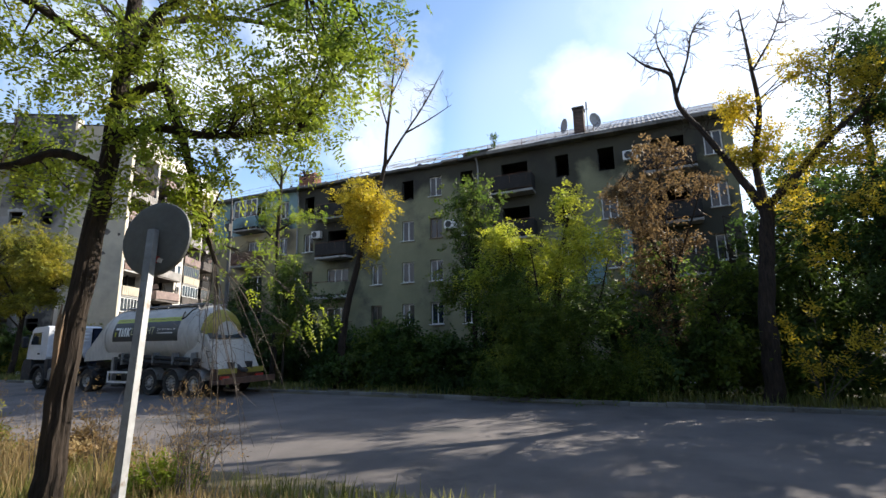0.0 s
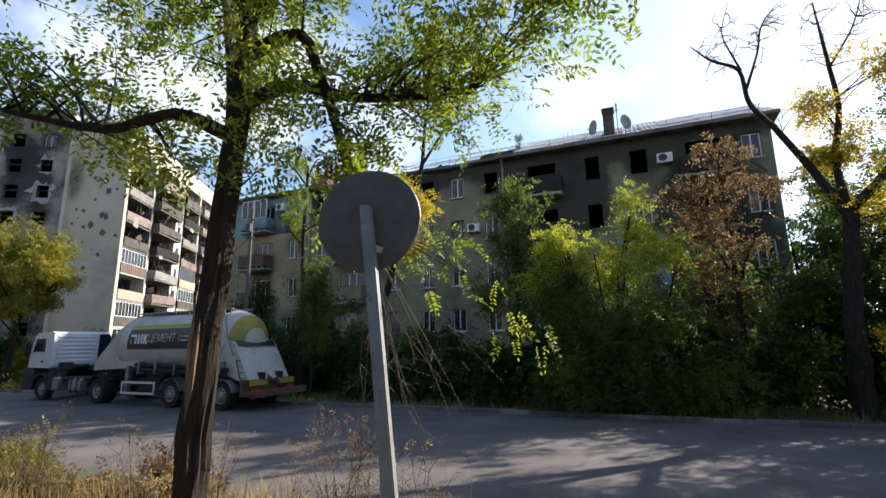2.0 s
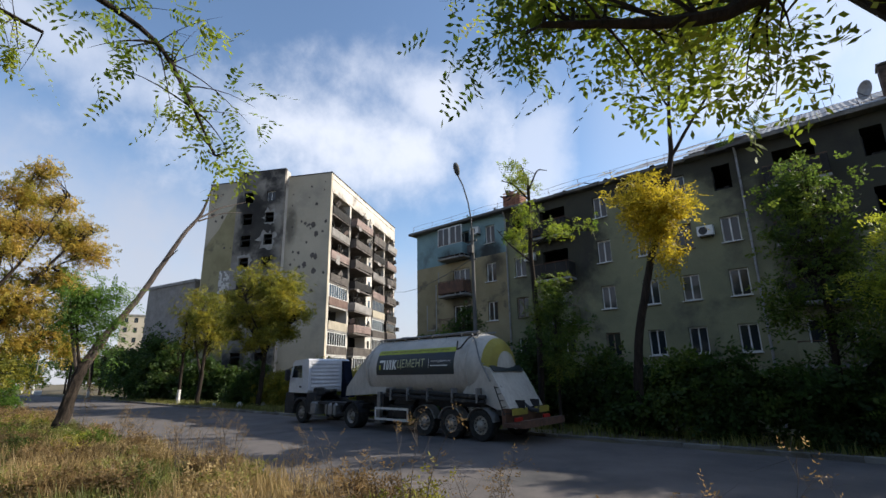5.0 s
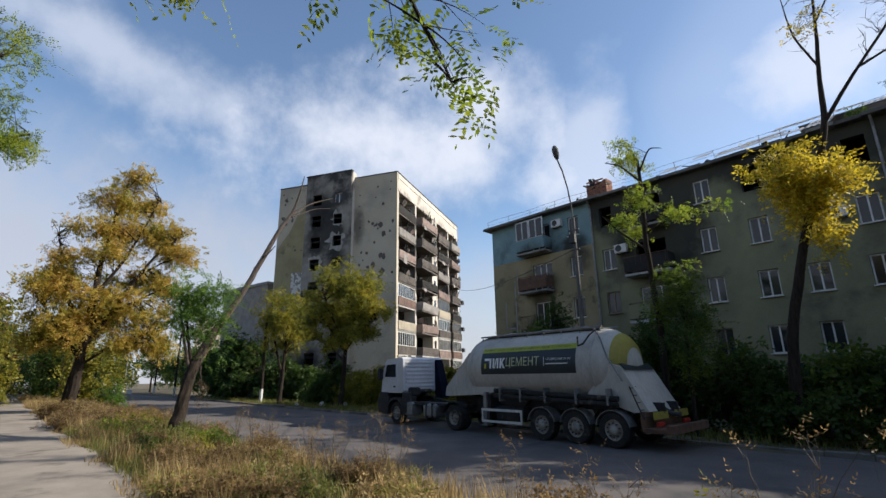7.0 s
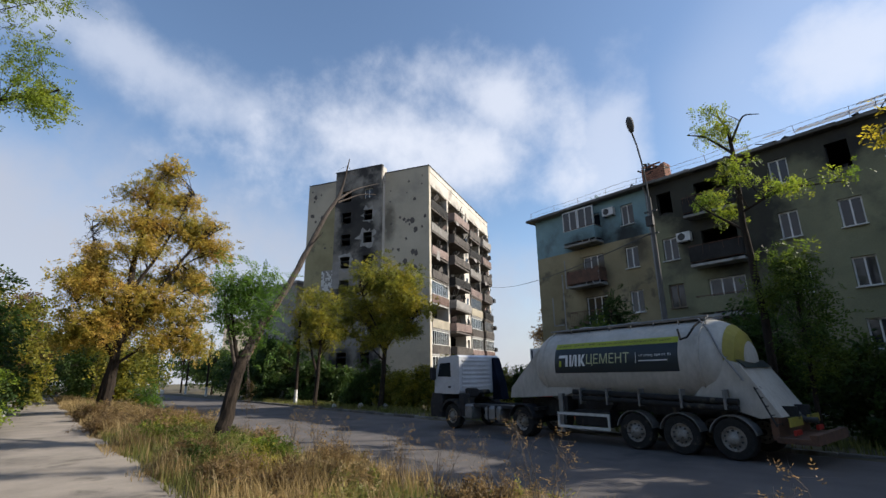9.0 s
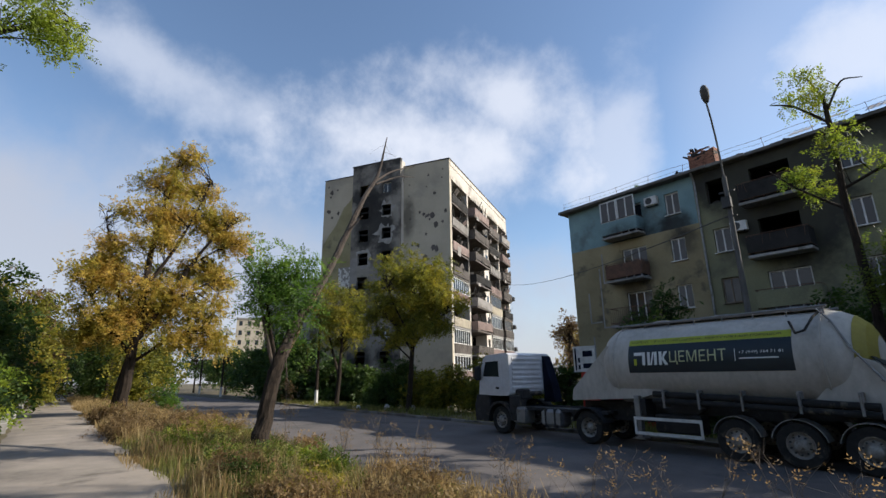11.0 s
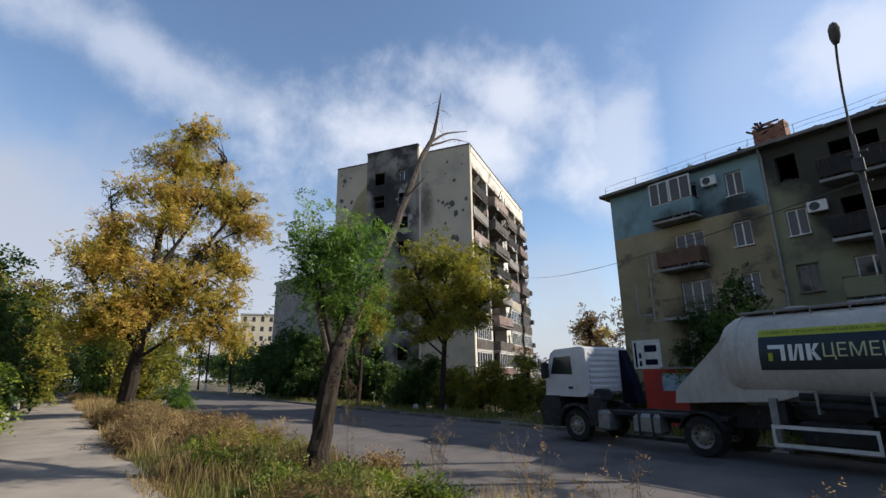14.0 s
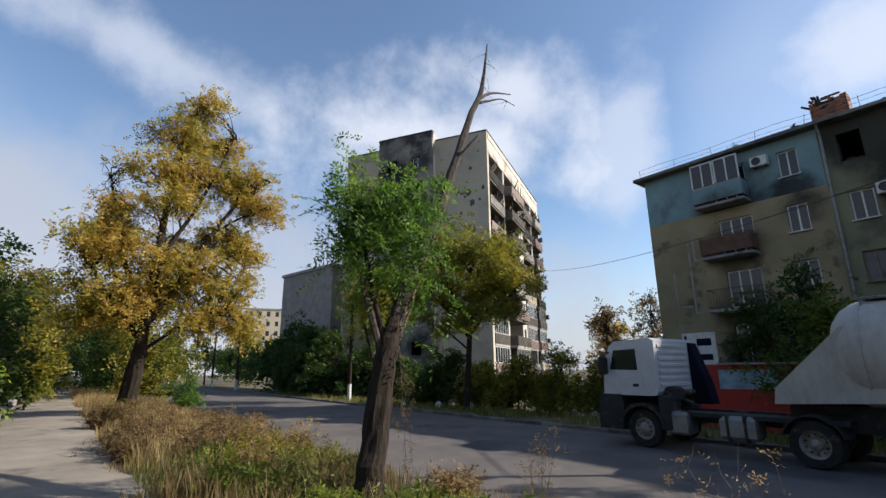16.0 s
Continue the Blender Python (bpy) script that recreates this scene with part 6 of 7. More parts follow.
tree("ivy_tree", "slender dark green tree close before the facade", [(-7.4, 19.6, -0.15, 0.12), (-7.2, 19.6, 4.0, 0.1), (-7.0, 19.6, 9.0, 0.03)], [],
     [((-7.0, 19.6, 8.8), (1.1, 0.8, 1.2), 40), ((-7.2, 19.5, 7.0), (1.7, 1.2, 1.4), 64), ((-7.3, 19.4, 5.0), (1.7, 1.2, 1.4), 50), ((-7.4, 19.4, 3.0), (1.7, 1.2, 1.4), 44)], "leaf_thicket", leaf_size=0.14, pairs=3, stem=0.3, fronds=4, sub_r=0.014, slim=0.6)
for x, y, h in ((7.5, 31.0, 12.5), (11.5, 29.0, 11.5)):
    tree("shade_tree", "dense dark tree beyond the low block", [(x, y, -0.4, 0.2), (x, y, h * 0.5, 0.15), (x + 0.2, y, h * 0.95, 0.04)], [],
         [((x, y, h * 0.82), (1.7, 1.6, 1.7), 40), ((x - 0.6, y, h * 0.6), (2.2, 1.8, 1.8), 44), ((x + 0.8, y, h * 0.4), (2.4, 1.8, 1.8), 44), ((x - 0.4, y, h * 0.2), (2.4, 1.8, 1.8), 40)], "leaf_thicket", leaf_size=0.2, pairs=3, stem=0.4, fronds=7, sub_r=0.02, slim=0.6, thick=2)
tree("russet_tree", "small tree with thin russet and yellow leaves", [(0.6, 19.2, -0.1, 0.12), (0.6, 19.2, 4.0, 0.09), (0.5, 19.2, 8.6, 0.03)], [[(0.6, 19.2, 4.0, 0.06), (1.6, 19.0, 6.5, 0.03), (2.0, 19.0, 7.8, 0.01)], [(0.6, 19.2, 4.2, 0.06), (-0.5, 19.1, 6.8, 0.03), (-0.8, 19.1, 8.0, 0.01)]],
     [((0.5, 19.2, 8.6), (1.0, 0.9, 0.8), 26), ((-0.5, 19.2, 7.8), (1.0, 0.9, 0.8), 24), ((1.5, 19.1, 7.8), (1.0, 0.9, 0.9), 26), ((0.5, 19.0, 6.2), (1.7, 1.2, 1.0), 40), ((0.6, 19.0, 4.4), (1.7, 1.2, 1.2), 44), ((0.4, 18.8, 2.2), (1.9, 1.2, 1.4), 54)],
     "leaf_russet", leaf_size=0.12, pairs=3, stem=0.3, fronds=4, sub_r=0.014, slim=0.55, thick=2)
# big dark tree with bare crooked upper boughs, against the light
tree("crooked_tree", "large crooked tree with bare upper boughs and yellow leaves",
     [(3.0, 17.5, 0.0, 0.3), (3.05, 17.5, 2.5, 0.24), (3.3, 17.5, 4.5, 0.22), (3.44, 17.5, 5.9, 0.2)],
     [[(3.44, 17.5, 5.8, 0.15), (2.8, 17.5, 7.2, 0.12), (2.07, 17.5, 8.67, 0.1), (1.3, 17.5, 9.9, 0.08), (1.27, 17.5, 11.2, 0.06), (0.4, 17.5, 11.7, 0.04), (-0.14, 17.5, 12.4, 0.015)],
      [(1.3, 17.5, 10.3, 0.05), (1.8, 17.5, 11.6, 0.035), (2.0, 17.5, 12.6, 0.025), (2.6, 17.5, 13.3, 0.01)], [(1.27, 17.5, 11.1, 0.04), (0.8, 17.5, 12.6, 0.02), (1.2, 17.5, 13.8, 0.008)],
      [(3.44, 17.5, 5.9, 0.14), (3.3, 17.5, 7.6, 0.1), (3.7, 17.5, 9.2, 0.08), (3.6, 17.5, 11.0, 0.06), (3.5, 17.5, 13.0, 0.02)], [(3.6, 17.5, 10.6, 0.04), (4.4, 17.5, 11.8, 0.025), (5.0, 17.5, 13.6, 0.01)],
      [(3.44, 17.5, 5.9, 0.14), (4.3, 17.5, 6.8, 0.12), (5.06, 17.5, 7.7, 0.1), (6.4, 17.5, 8.9, 0.06), (7.4, 17.5, 10.6, 0.02)], [(5.4, 17.5, 8.0, 0.05), (5.6, 17.5, 10.0, 0.03), (6.2, 17.5, 12.0, 0.01)]],
     [((3.4, 17.4, 8.9), (0.9, 0.8, 0.9), 24), ((4.2, 17.4, 8.1), (0.9, 0.8, 0.8), 24), ((3.0, 17.8, 7.4), (0.8, 0.8, 0.7), 14), ((5.4, 17.4, 10.2), (1.5, 1.0, 1.4), 22), ((6.4, 17.4, 8.4), (1.4, 1.2, 1.4), 30), ((5.2, 17.4, 5.8), (1.6, 1.2, 1.4), 32)],
     "leaf_yellow", leaf_size=0.1, pairs=3, stem=0.28, fronds=7, sub_r=0.02, slim=0.6, thick=2, bare=[((0.9, 17.5, 12.0), (1.4, 0.6, 1.3), 26), ((2.0, 17.5, 12.6), (1.0, 0.6, 1.2), 16), ((3.6, 17.5, 12.2), (1.2, 0.6, 1.6), 24), ((5.6, 17.5, 11.6), (1.6, 0.6, 1.6), 22), ((1.6, 17.5, 9.4), (0.8, 0.5, 0.8), 8)])
tree("shade_tree", "dense dark tree at the end of the low block", [(6.6, 19.0, 0.0, 0.2), (6.7, 19.0, 5.0, 0.15), (6.9, 19.0, 10.5, 0.04)], [[(6.6, 19, 4, 0.08), (8.2, 19, 7.0, 0.05), (9.0, 19, 9.6, 0.02)]],
     [((7.4, 19.0, 10.5), (1.8, 1.5, 1.7), 56), ((8.6, 19.0, 8.4), (2.0, 1.6, 1.6), 56), ((6.8, 18.8, 6.6), (2.0, 1.5, 1.5), 50), ((8.4, 18.6, 5.2), (2.0, 1.6, 1.6), 56), ((6.6, 18.4, 3.4), (2.2, 1.4, 1.4), 50), ((9.4, 18.4, 2.4), (2.2, 1.6, 1.8), 56), ((6.4, 18.0, 1.4), (1.8, 1.0, 1.2), 44)],
     "leaf_green", leaf_size=0.13, pairs=3, stem=0.32, fronds=9, sub_r=0.02, slim=0.6)
twig_spray("lit_shoots", "bright yellow-green shoots at the foot of the crooked tree", (4.0, 16.6, 0.1), [((3.5, 16.5, 1.9), 0.05), ((4.0, 16.5, 2.3), 0.05), ((3.6, 16.4, 1.2), 0.05), ((4.6, 16.5, 1.5), 0.06), ((5.8, 16.6, 1.8), 0.1), ((5.4, 16.5, 2.2), 0.1)], r=0.012, n_side=9, leaf="leaf_yellow", leaf_n=170, leaf_size=0.12, pairs=3, category="bush")

# crooked little tree by the lamp, its crown over the eaves
tree("lamp_side_tree", "gnarled tree with dark ragged top before the low block", [(-16.7, 17.6, 0.0, 0.14), (-16.6, 17.6, 4.0, 0.12), (-16.7, 17.5, 7.0, 0.1), (-16.6, 17.5, 9.4, 0.08), (-16.6, 17.5, 10.6, 0.05)],
     [[(-16.6, 17.5, 9.6, 0.05), (-17.4, 17.5, 10.6, 0.035), (-18.0, 17.5, 10.9, 0.015)], [(-16.6, 17.5, 10.0, 0.045), (-16.1, 17.5, 10.9, 0.03), (-15.6, 17.5, 10.7, 0.012)], [(-16.6, 17.5, 10.4, 0.04), (-16.9, 17.5, 11.4, 0.02)], [(-16.7, 17.5, 7.4, 0.05), (-15.4, 17.5, 7.9, 0.035), (-13.8, 17.5, 7.6, 0.015)], [(-16.7, 17.5, 6.8, 0.05), (-17.8, 17.5, 7.8, 0.03), (-18.4, 17.5, 8.6, 0.012)]],
     [((-16.7, 17.5, 10.9), (1.1, 0.8, 0.6), 26), ((-17.4, 17.4, 8.2), (0.9, 0.8, 0.7), 20), ((-16.0, 17.3, 8.4), (0.9, 0.8, 0.7), 18), ((-14.6, 17.4, 7.6), (0.9, 0.6, 0.4), 8)], "leaf_locust", leaf_size=0.1, pairs=4, stem=0.26, fronds=5, sub_r=0.014)
tree("young_locust", "young locust with bright yellow-green top", [(-15.6, 17.0, 0.0, 0.07), (-15.5, 17.0, 3.0, 0.05), (-15.5, 17.0, 5.6, 0.015)], [],
     [((-15.5, 16.9, 5.3), (0.9, 0.6, 0.5), 20), ((-15.6, 16.9, 4.4), (1.0, 0.7, 0.6), 18), ((-15.6, 17.0, 3.0), (1.1, 0.9, 1.0), 26)], "leaf_thicket", leaf_size=0.11, pairs=6, stem=0.45, fronds=6, sub_r=0.01, thick=2)

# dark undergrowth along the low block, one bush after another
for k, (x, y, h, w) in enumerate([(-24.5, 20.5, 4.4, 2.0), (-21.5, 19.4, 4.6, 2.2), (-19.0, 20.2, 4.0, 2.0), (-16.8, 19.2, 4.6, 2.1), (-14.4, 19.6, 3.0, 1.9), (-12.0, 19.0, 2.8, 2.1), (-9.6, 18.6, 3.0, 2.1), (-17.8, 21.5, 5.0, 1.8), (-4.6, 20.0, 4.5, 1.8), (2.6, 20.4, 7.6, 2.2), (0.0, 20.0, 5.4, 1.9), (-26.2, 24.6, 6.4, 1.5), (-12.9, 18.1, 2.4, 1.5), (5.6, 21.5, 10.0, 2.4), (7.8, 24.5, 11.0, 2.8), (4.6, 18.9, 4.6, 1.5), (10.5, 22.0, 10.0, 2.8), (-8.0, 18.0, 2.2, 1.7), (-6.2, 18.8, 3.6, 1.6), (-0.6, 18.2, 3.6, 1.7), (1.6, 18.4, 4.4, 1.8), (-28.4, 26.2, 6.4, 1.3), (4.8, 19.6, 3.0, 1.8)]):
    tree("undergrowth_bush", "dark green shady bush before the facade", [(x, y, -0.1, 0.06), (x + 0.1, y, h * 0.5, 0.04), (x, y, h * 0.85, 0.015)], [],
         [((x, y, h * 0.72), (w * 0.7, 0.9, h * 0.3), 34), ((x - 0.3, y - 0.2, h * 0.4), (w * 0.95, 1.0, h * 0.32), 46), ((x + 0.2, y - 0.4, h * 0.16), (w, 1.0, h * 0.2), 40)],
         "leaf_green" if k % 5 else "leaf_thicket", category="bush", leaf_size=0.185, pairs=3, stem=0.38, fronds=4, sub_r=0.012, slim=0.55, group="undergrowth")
# hedge before the tower
for k, (x, y, h, w) in enumerate([(-36.5, 21.5, 3.0, 1.9), (-38.8, 21.0, 2.8, 1.8), (-34.2, 22.5, 2.6, 1.7), (-41.4, 20.2, 2.6, 1.8), (-44.0, 19.6, 3.4, 1.5), (-46.6, 20.6, 2.2, 1.6), (-57.0, 21.0, 4.0, 2.6), (-61.0, 20.0, 5.4, 3.0), (-66.0, 19.5, 6.0, 3.2), (-54.0, 22.5, 3.6, 2.2), (-70.0, 20.5, 6.5, 3.4), (-32.5, 24.6, 2.6, 1.6)]):
    tree("hedge_bush", "sunlit green bush on the far verge", [(x, y, -0.1, 0.06), (x + 0.1, y, h * 0.5, 0.04), (x, y, h * 0.85, 0.015)], [],
         [((x, y, h * 0.72), (w * 0.75, w * 0.7, h * 0.3), 40), ((x - 0.3, y - 0.3, h * 0.4), (w, w * 0.8, h * 0.32), 50), ((x + 0.2, y - 0.6, h * 0.18), (w * 1.05, w * 0.8, h * 0.2), 44)],
         "leaf_green" if k > 3 else "leaf_mixed", category="bush", leaf_size=0.16 if x > -50 else 0.25, pairs=3, stem=0.36, fronds=6, sub_r=0.012, slim=0.6, group="hedge before the tower")
# row along the far side of the footpath, and the distance at the road's end
for k, (x, y, h, w, lf) in enumerate([(-33, -4.6, 3.0, 1.8, "leaf_green"), (-36, -3.9, 3.4, 2.0, "leaf_green"), (-39.5, -3.6, 3.6, 2.2, "leaf_locust"), (-43.5, -3.4, 3.4, 2.2, "leaf_green"), (-48, -3.9, 7.0, 2.6, "leaf_green"), (-53, -4.2, 9.0, 3.2, "leaf_green"), (-59, -3.0, 9.5, 3.6, "leaf_mixed"), (-65, -4.0, 11.5, 3.8, "leaf_russet"), (-72, -2.6, 10.0, 3.8, "leaf_mixed"),
                                     (-80, -2.2, 10.5, 4.2, "leaf_green"), (-90, -2.4, 11.0, 4.6, "leaf_green"), (-62, 5.0, 9.0, 3.4, "leaf_mixed"), (-70, 4.2, 9.0, 3.6, "leaf_green"), (-78, 5.4, 8.5, 3.6, "leaf_green"), (-95, 5.5, 9.0, 4.5, "leaf_green"), (-105, 2.5, 9.0, 5.0, "leaf_green"), (-41, -8, 12.0, 3.4, "leaf_mixed"), (-52, -9, 12.5, 3.8, "leaf_green")]):
    tall = h > 5
    tree("path_side_tree" if tall else "path_side_bush", "leafy green and yellow tree beside the footpath" if tall else "green bush beside the footpath", [(x, y, 0.25, 0.05 + h * 0.015), (x + 0.1, y, h * 0.5, 0.03 + h * 0.008), (x, y, h * 0.9, 0.02)], [],
         [((x, y, h * 0.8), (w * 0.65, w * 0.65, h * 0.2), 40), ((x - 0.3, y + 0.3, h * 0.55), (w, w * 0.9, h * 0.2), 56), ((x + 0.3, y, h * 0.3), (w, w, h * 0.17), 50 if not tall else 36), ((x, y + 0.3, h * 0.1), (w * 0.9, w * 0.7, h * 0.1), 30)],
         lf, category="tree" if tall else "bush", leaf_size=0.17 if x > -46 else 0.27, pairs=3, stem=0.38 if x > -46 else 0.6, fronds=4, sub_r=0.02, slim=0.6, group="row along the footpath")
for k, (x, y, h, w, lf) in enumerate([(-118, 14, 8, 5, "leaf_green"), (-128, 24, 9, 6, "leaf_green"), (-112, 26, 8, 5, "leaf_green"), (-96, 27, 8, 5, "leaf_green"), (-84, 24, 7, 4.2, "leaf_green"), (-140, 8, 10, 6, "leaf_green"), (-76, 23, 8, 4.0, "leaf_green"), (-140, 34, 9, 6, "leaf_mixed"), (-120, 5, 9, 5, "leaf_green"),
                                     (-60, 62, 11.5, 3.2, "leaf_russet"), (-55, 66, 13, 3.4, "leaf_russet"), (-50, 70, 14, 3.6, "leaf_russet"), (-64, 70, 10, 3.4, "leaf_orange"), (-46, 60, 12.5, 3.2, "leaf_russet"), (-42, 64, 9.5, 3.0, "leaf_mixed")]):
    bare = lf == "leaf_russet"
    tree("distant_tree", "hazy distant tree with thin autumn crown" if bare else "hazy distant green tree", [(x, y, -0.6, 0.2), (x, y, h * 0.5, 0.12), (x + 0.2, y, h * 0.95, 0.03)], [],
         [((x, y, h * 0.75), (w * 0.7, w * 0.7, h * 0.25), 40), ((x - w * 0.3, y, h * 0.5), (w, w, h * 0.24), 50), ((x + w * 0.3, y, h * 0.28), (w, w, h * 0.2), 40)],
         lf, leaf_size=0.42, pairs=2, stem=0.6, fronds=2 if bare else 4, sub_r=0.05, slim=0.6, group="distant trees")

# unseen trees added round the walk: they close the place and block sky light
for k, (x, y, h, w) in enumerate([(12, -6, 12, 4.2), (5, -7, 13, 4.4), (-2, -8.5, 12.5, 4.4), (-9, -9.5, 13, 4.6), (-17, -10, 12.5, 4.4), (-26, -11, 13, 4.6), (15, 4, 11, 3.8), (14, 19, 11, 4.0), (20, 17, 12, 4.5), (-34, -12, 12, 4.2)]):
    tree("sky_block_tree", "unseen dense green tree added to block sky light", [(x, y, 0.25, 0.24), (x + 0.1, y, h * 0.5, 0.16), (x, y, h * 0.9, 0.03)], [],
         [((x, y, h * 0.8), (w * 0.7, w * 0.7, h * 0.2), 30), ((x - 0.5, y, h * 0.55), (w, w, h * 0.2), 40), ((x + 0.5, y, h * 0.3), (w * 0.9, w * 0.9, h * 0.18), 30)],
         "leaf_green", leaf_size=0.6, pairs=3, stem=0.8, fronds=3, sub_r=0.03, slim=0.6, group="park trees")


# ---- street furniture and small things ----
# round road sign seen from behind, on a leaning steel post
sign = thing("road_sign", "round grey road sign back on a leaning steel post", "road sign", pose(-3.5, 2.24, 0.3))
lean = Vector((-0.62, 0.52, 2.8))
s = Shape()
turn = pose(0, 0, 0, 0, 0, 14).to_3x3()
channel = [(-0.035, 0.05), (-0.035, -0.012), (0.035, -0.012), (0.035, 0.05), (0.023, 0.05), (0.023, 0.0), (-0.023, 0.0), (-0.023, 0.05)]
for f in (0.0, 1.0):
    s.v += [tuple(turn @ Vector((x, y, 0)) + lean * f) for x, y in channel]
s.f = [(q, (q + 1) % 8, 8 + (q + 1) % 8, 8 + q) for q in range(8)] + [tuple(range(8, 16))]
s.s = [0] * 9
part("post", s, "galvanised", sign, "grey channel steel post")
plate = Shape().lathe([(0.0, 0.0), (0.0, 0.325), (0.004, 0.345), (0.02, 0.35), (0.03, 0.345), (0.03, 0.0)], (0, 0, 0), "y", 40)
pl = part("plate", plate, "sign_back", sign, "dull grey metal plate", m=pose(-0.62, 0.56, 2.72, -4, 0, 14))
part("sticker", Shape().box(0.06, 0.13, -0.004, -0.001, -0.2, -0.14, m=pose(0, 0, 0, 0, 20, 0)), "red_paint", pl, "small red and white sticker")
part("sticker", Shape().box(0.12, 0.17, -0.005, -0.001, -0.19, -0.15, m=pose(0, 0, 0, 0, 20, 0)), "whitewash", pl)

# street lamp: concrete pole, curved arm, cobra head
lamp = thing("street_lamp", "grey concrete street lamp with curved steel arm", "street lamp", pose(-19.73, 17.36, -0.05))
part("pole", Shape().tube([(0, 0, 0), (0, 0, 4.4), (0, 0, 8.9)], [0.11, 0.09, 0.075], 10), "pole", lamp)
part("arm", Shape().tube([(0, 0, 8.6), (0.01, -0.05, 9.4), (0.08, -0.35, 10.2), (0.2, -0.85, 10.85), (0.33, -1.4, 11.2)], 0.032, 8), "pole", lamp)
part("head", Shape().lathe([(-0.3, 0.0), (-0.28, 0.07), (-0.1, 0.13), (0.15, 0.14), (0.3, 0.08), (0.34, 0.0)], (0, 0, 0), "x", 12), "pole", lamp, "drop-shaped lamp head", smooth=True, m=pose(0.37, -1.5, 11.42, 0, -62, -76))
part("bracket", Shape().box(-0.25, 0.25, -0.03, 0.03, 8.3, 8.36), "iron", lamp)
part("bracket", Shape().box(-0.2, 0.2, -0.03, 0.03, 7.4, 7.45), "iron", lamp)
part("junction_box", Shape().box(-0.14, 0.14, -0.24, -0.09, 7.7, 8.1, chamfer=0.01), "iron", lamp)
for x, y, h in ((-51.9, 17.0, 8.0), (-80.2, 17.0, 8.0), (-96.0, 18.0, 7.5)):
    p = thing("utility_pole", "dark wooden utility pole with whitewashed foot", "pole", pose(x, y, 0.0), "utility poles")
    part("shaft", Shape().tube([(0, 0, 0), (0, 0, h)], [0.14, 0.1], 10), "bark", p)
    part("foot", Shape().tube([(0, 0, 0.02), (0, 0, 1.2)], [0.147, 0.143], 10), "whitewash", p)
    part("crossarm", Shape().box(-0.5, 0.5, -0.04, 0.04, h - 0.6, h - 0.5), "bark", p)
for x, y in ((-128, 15.2), (-118, 16.0), (-112, 16.6)):
    p = thing("sign_pole", "thin pale pole at the junction", "pole", pose(x, y, 0), "junction poles")
    part("shaft", Shape().tube([(0, 0, 0), (0, 0, 8.5)], 0.09, 8), "galvanised", p)
    part("foot", Shape().tube([(0, 0, 0.02), (0, 0, 1.6)], 0.16, 8), "whitewash", p)
b = thing("road_barrier", "low white road barrier block at the junction", "barrier", pose(-100, 15.3, 0))
part("body", Shape().box(-0.5, 0.5, -0.4, 0.4, 0, 0.7, chamfer=0.1), "whitewash", b)

# overhead cable
def cable(name, label, a, c, sag, r=0.012):
    a, c = Vector(a), Vector(c)
    pts = [a.lerp(c, k / 24) - Vector((0, 0, sag * 4 * (k / 24) * (1 - k / 24))) for k in range(25)]
    tagged(part(name, Shape().tube(pts, r, 4), "iron"), label, "cable")


cable("overhead_cable", "thin black cable from the lamp to the tower", (-19.73, 17.3, 7.4), (-63.4, 51.5, 15.6), 1.0, 0.02)

# red kiosk with a picture board behind the lorry
k = thing("kiosk", "red kiosk wall with faded picture board", "kiosk", pose(-30.0, 21.8, -0.25))
part("body", Shape().box(0.4, 4.6, 0.0, 2.2, 0.0, 2.5, chamfer=0.02), "red_paint", k)
part("picture", Shape().box(1.3, 3.4, -0.03, -0.005, 1.55, 2.3), "sky_print", k, "faded blue picture board")
part("notice", Shape().box(3.6, 3.95, -0.025, -0.005, 1.2, 1.5).box(4.1, 4.4, -0.025, -0.005, 1.25, 1.5), "whitewash", k)
bd = part("sign_board", Shape().box(0.0, 1.35, -0.02, 0.06, 2.52, 3.85), "whitewash", k, "white sign board with blue strokes")
part("stroke", Shape().box(0.1, 0.2, -0.03, -0.024, 2.6, 3.75).box(0.3, 0.42, -0.03, -0.024, 2.65, 2.9).box(0.3, 0.42, -0.03, -0.024, 3.0, 3.25).box(0.6, 1.2, -0.03, -0.024, 2.7, 2.95).box(0.6, 1.2, -0.03, -0.024, 3.3, 3.6), "truck_blue", bd)
part("canopy", Shape().box(1.4, 4.8, -0.3, 2.4, 2.5, 2.58), "grey_cladding", k)

# air conditioners and dishes on the low block
def air_conditioner(x, z):
    ac = thing("air_conditioner", "white wall-mounted air conditioner outdoor unit", "air conditioner", pose(x, FY, z), "wall units")
    part("casing", Shape().box(0, 0.8, -0.42, -0.1, 0, 0.55, chamfer=0.02), "white_plastic", ac)
    part("grille", Shape().lathe([(0, 0.0), (0, 0.06), (-0.006, 0.08), (-0.006, 0.2), (0, 0.22)], (0.3, -0.424, 0.28), "y", 20), "iron", ac)
    part("bracket", Shape().box(0.1, 0.15, -0.4, 0.0, -0.05, 0).box(0.65, 0.7, -0.4, 0.0, -0.05, 0), "iron", ac)


for x, z in ((-28.15, 12.55), (-23.45, 9.65), (-1.0, 12.0), (-12.4, 9.2)):
    air_conditioner(x, z)


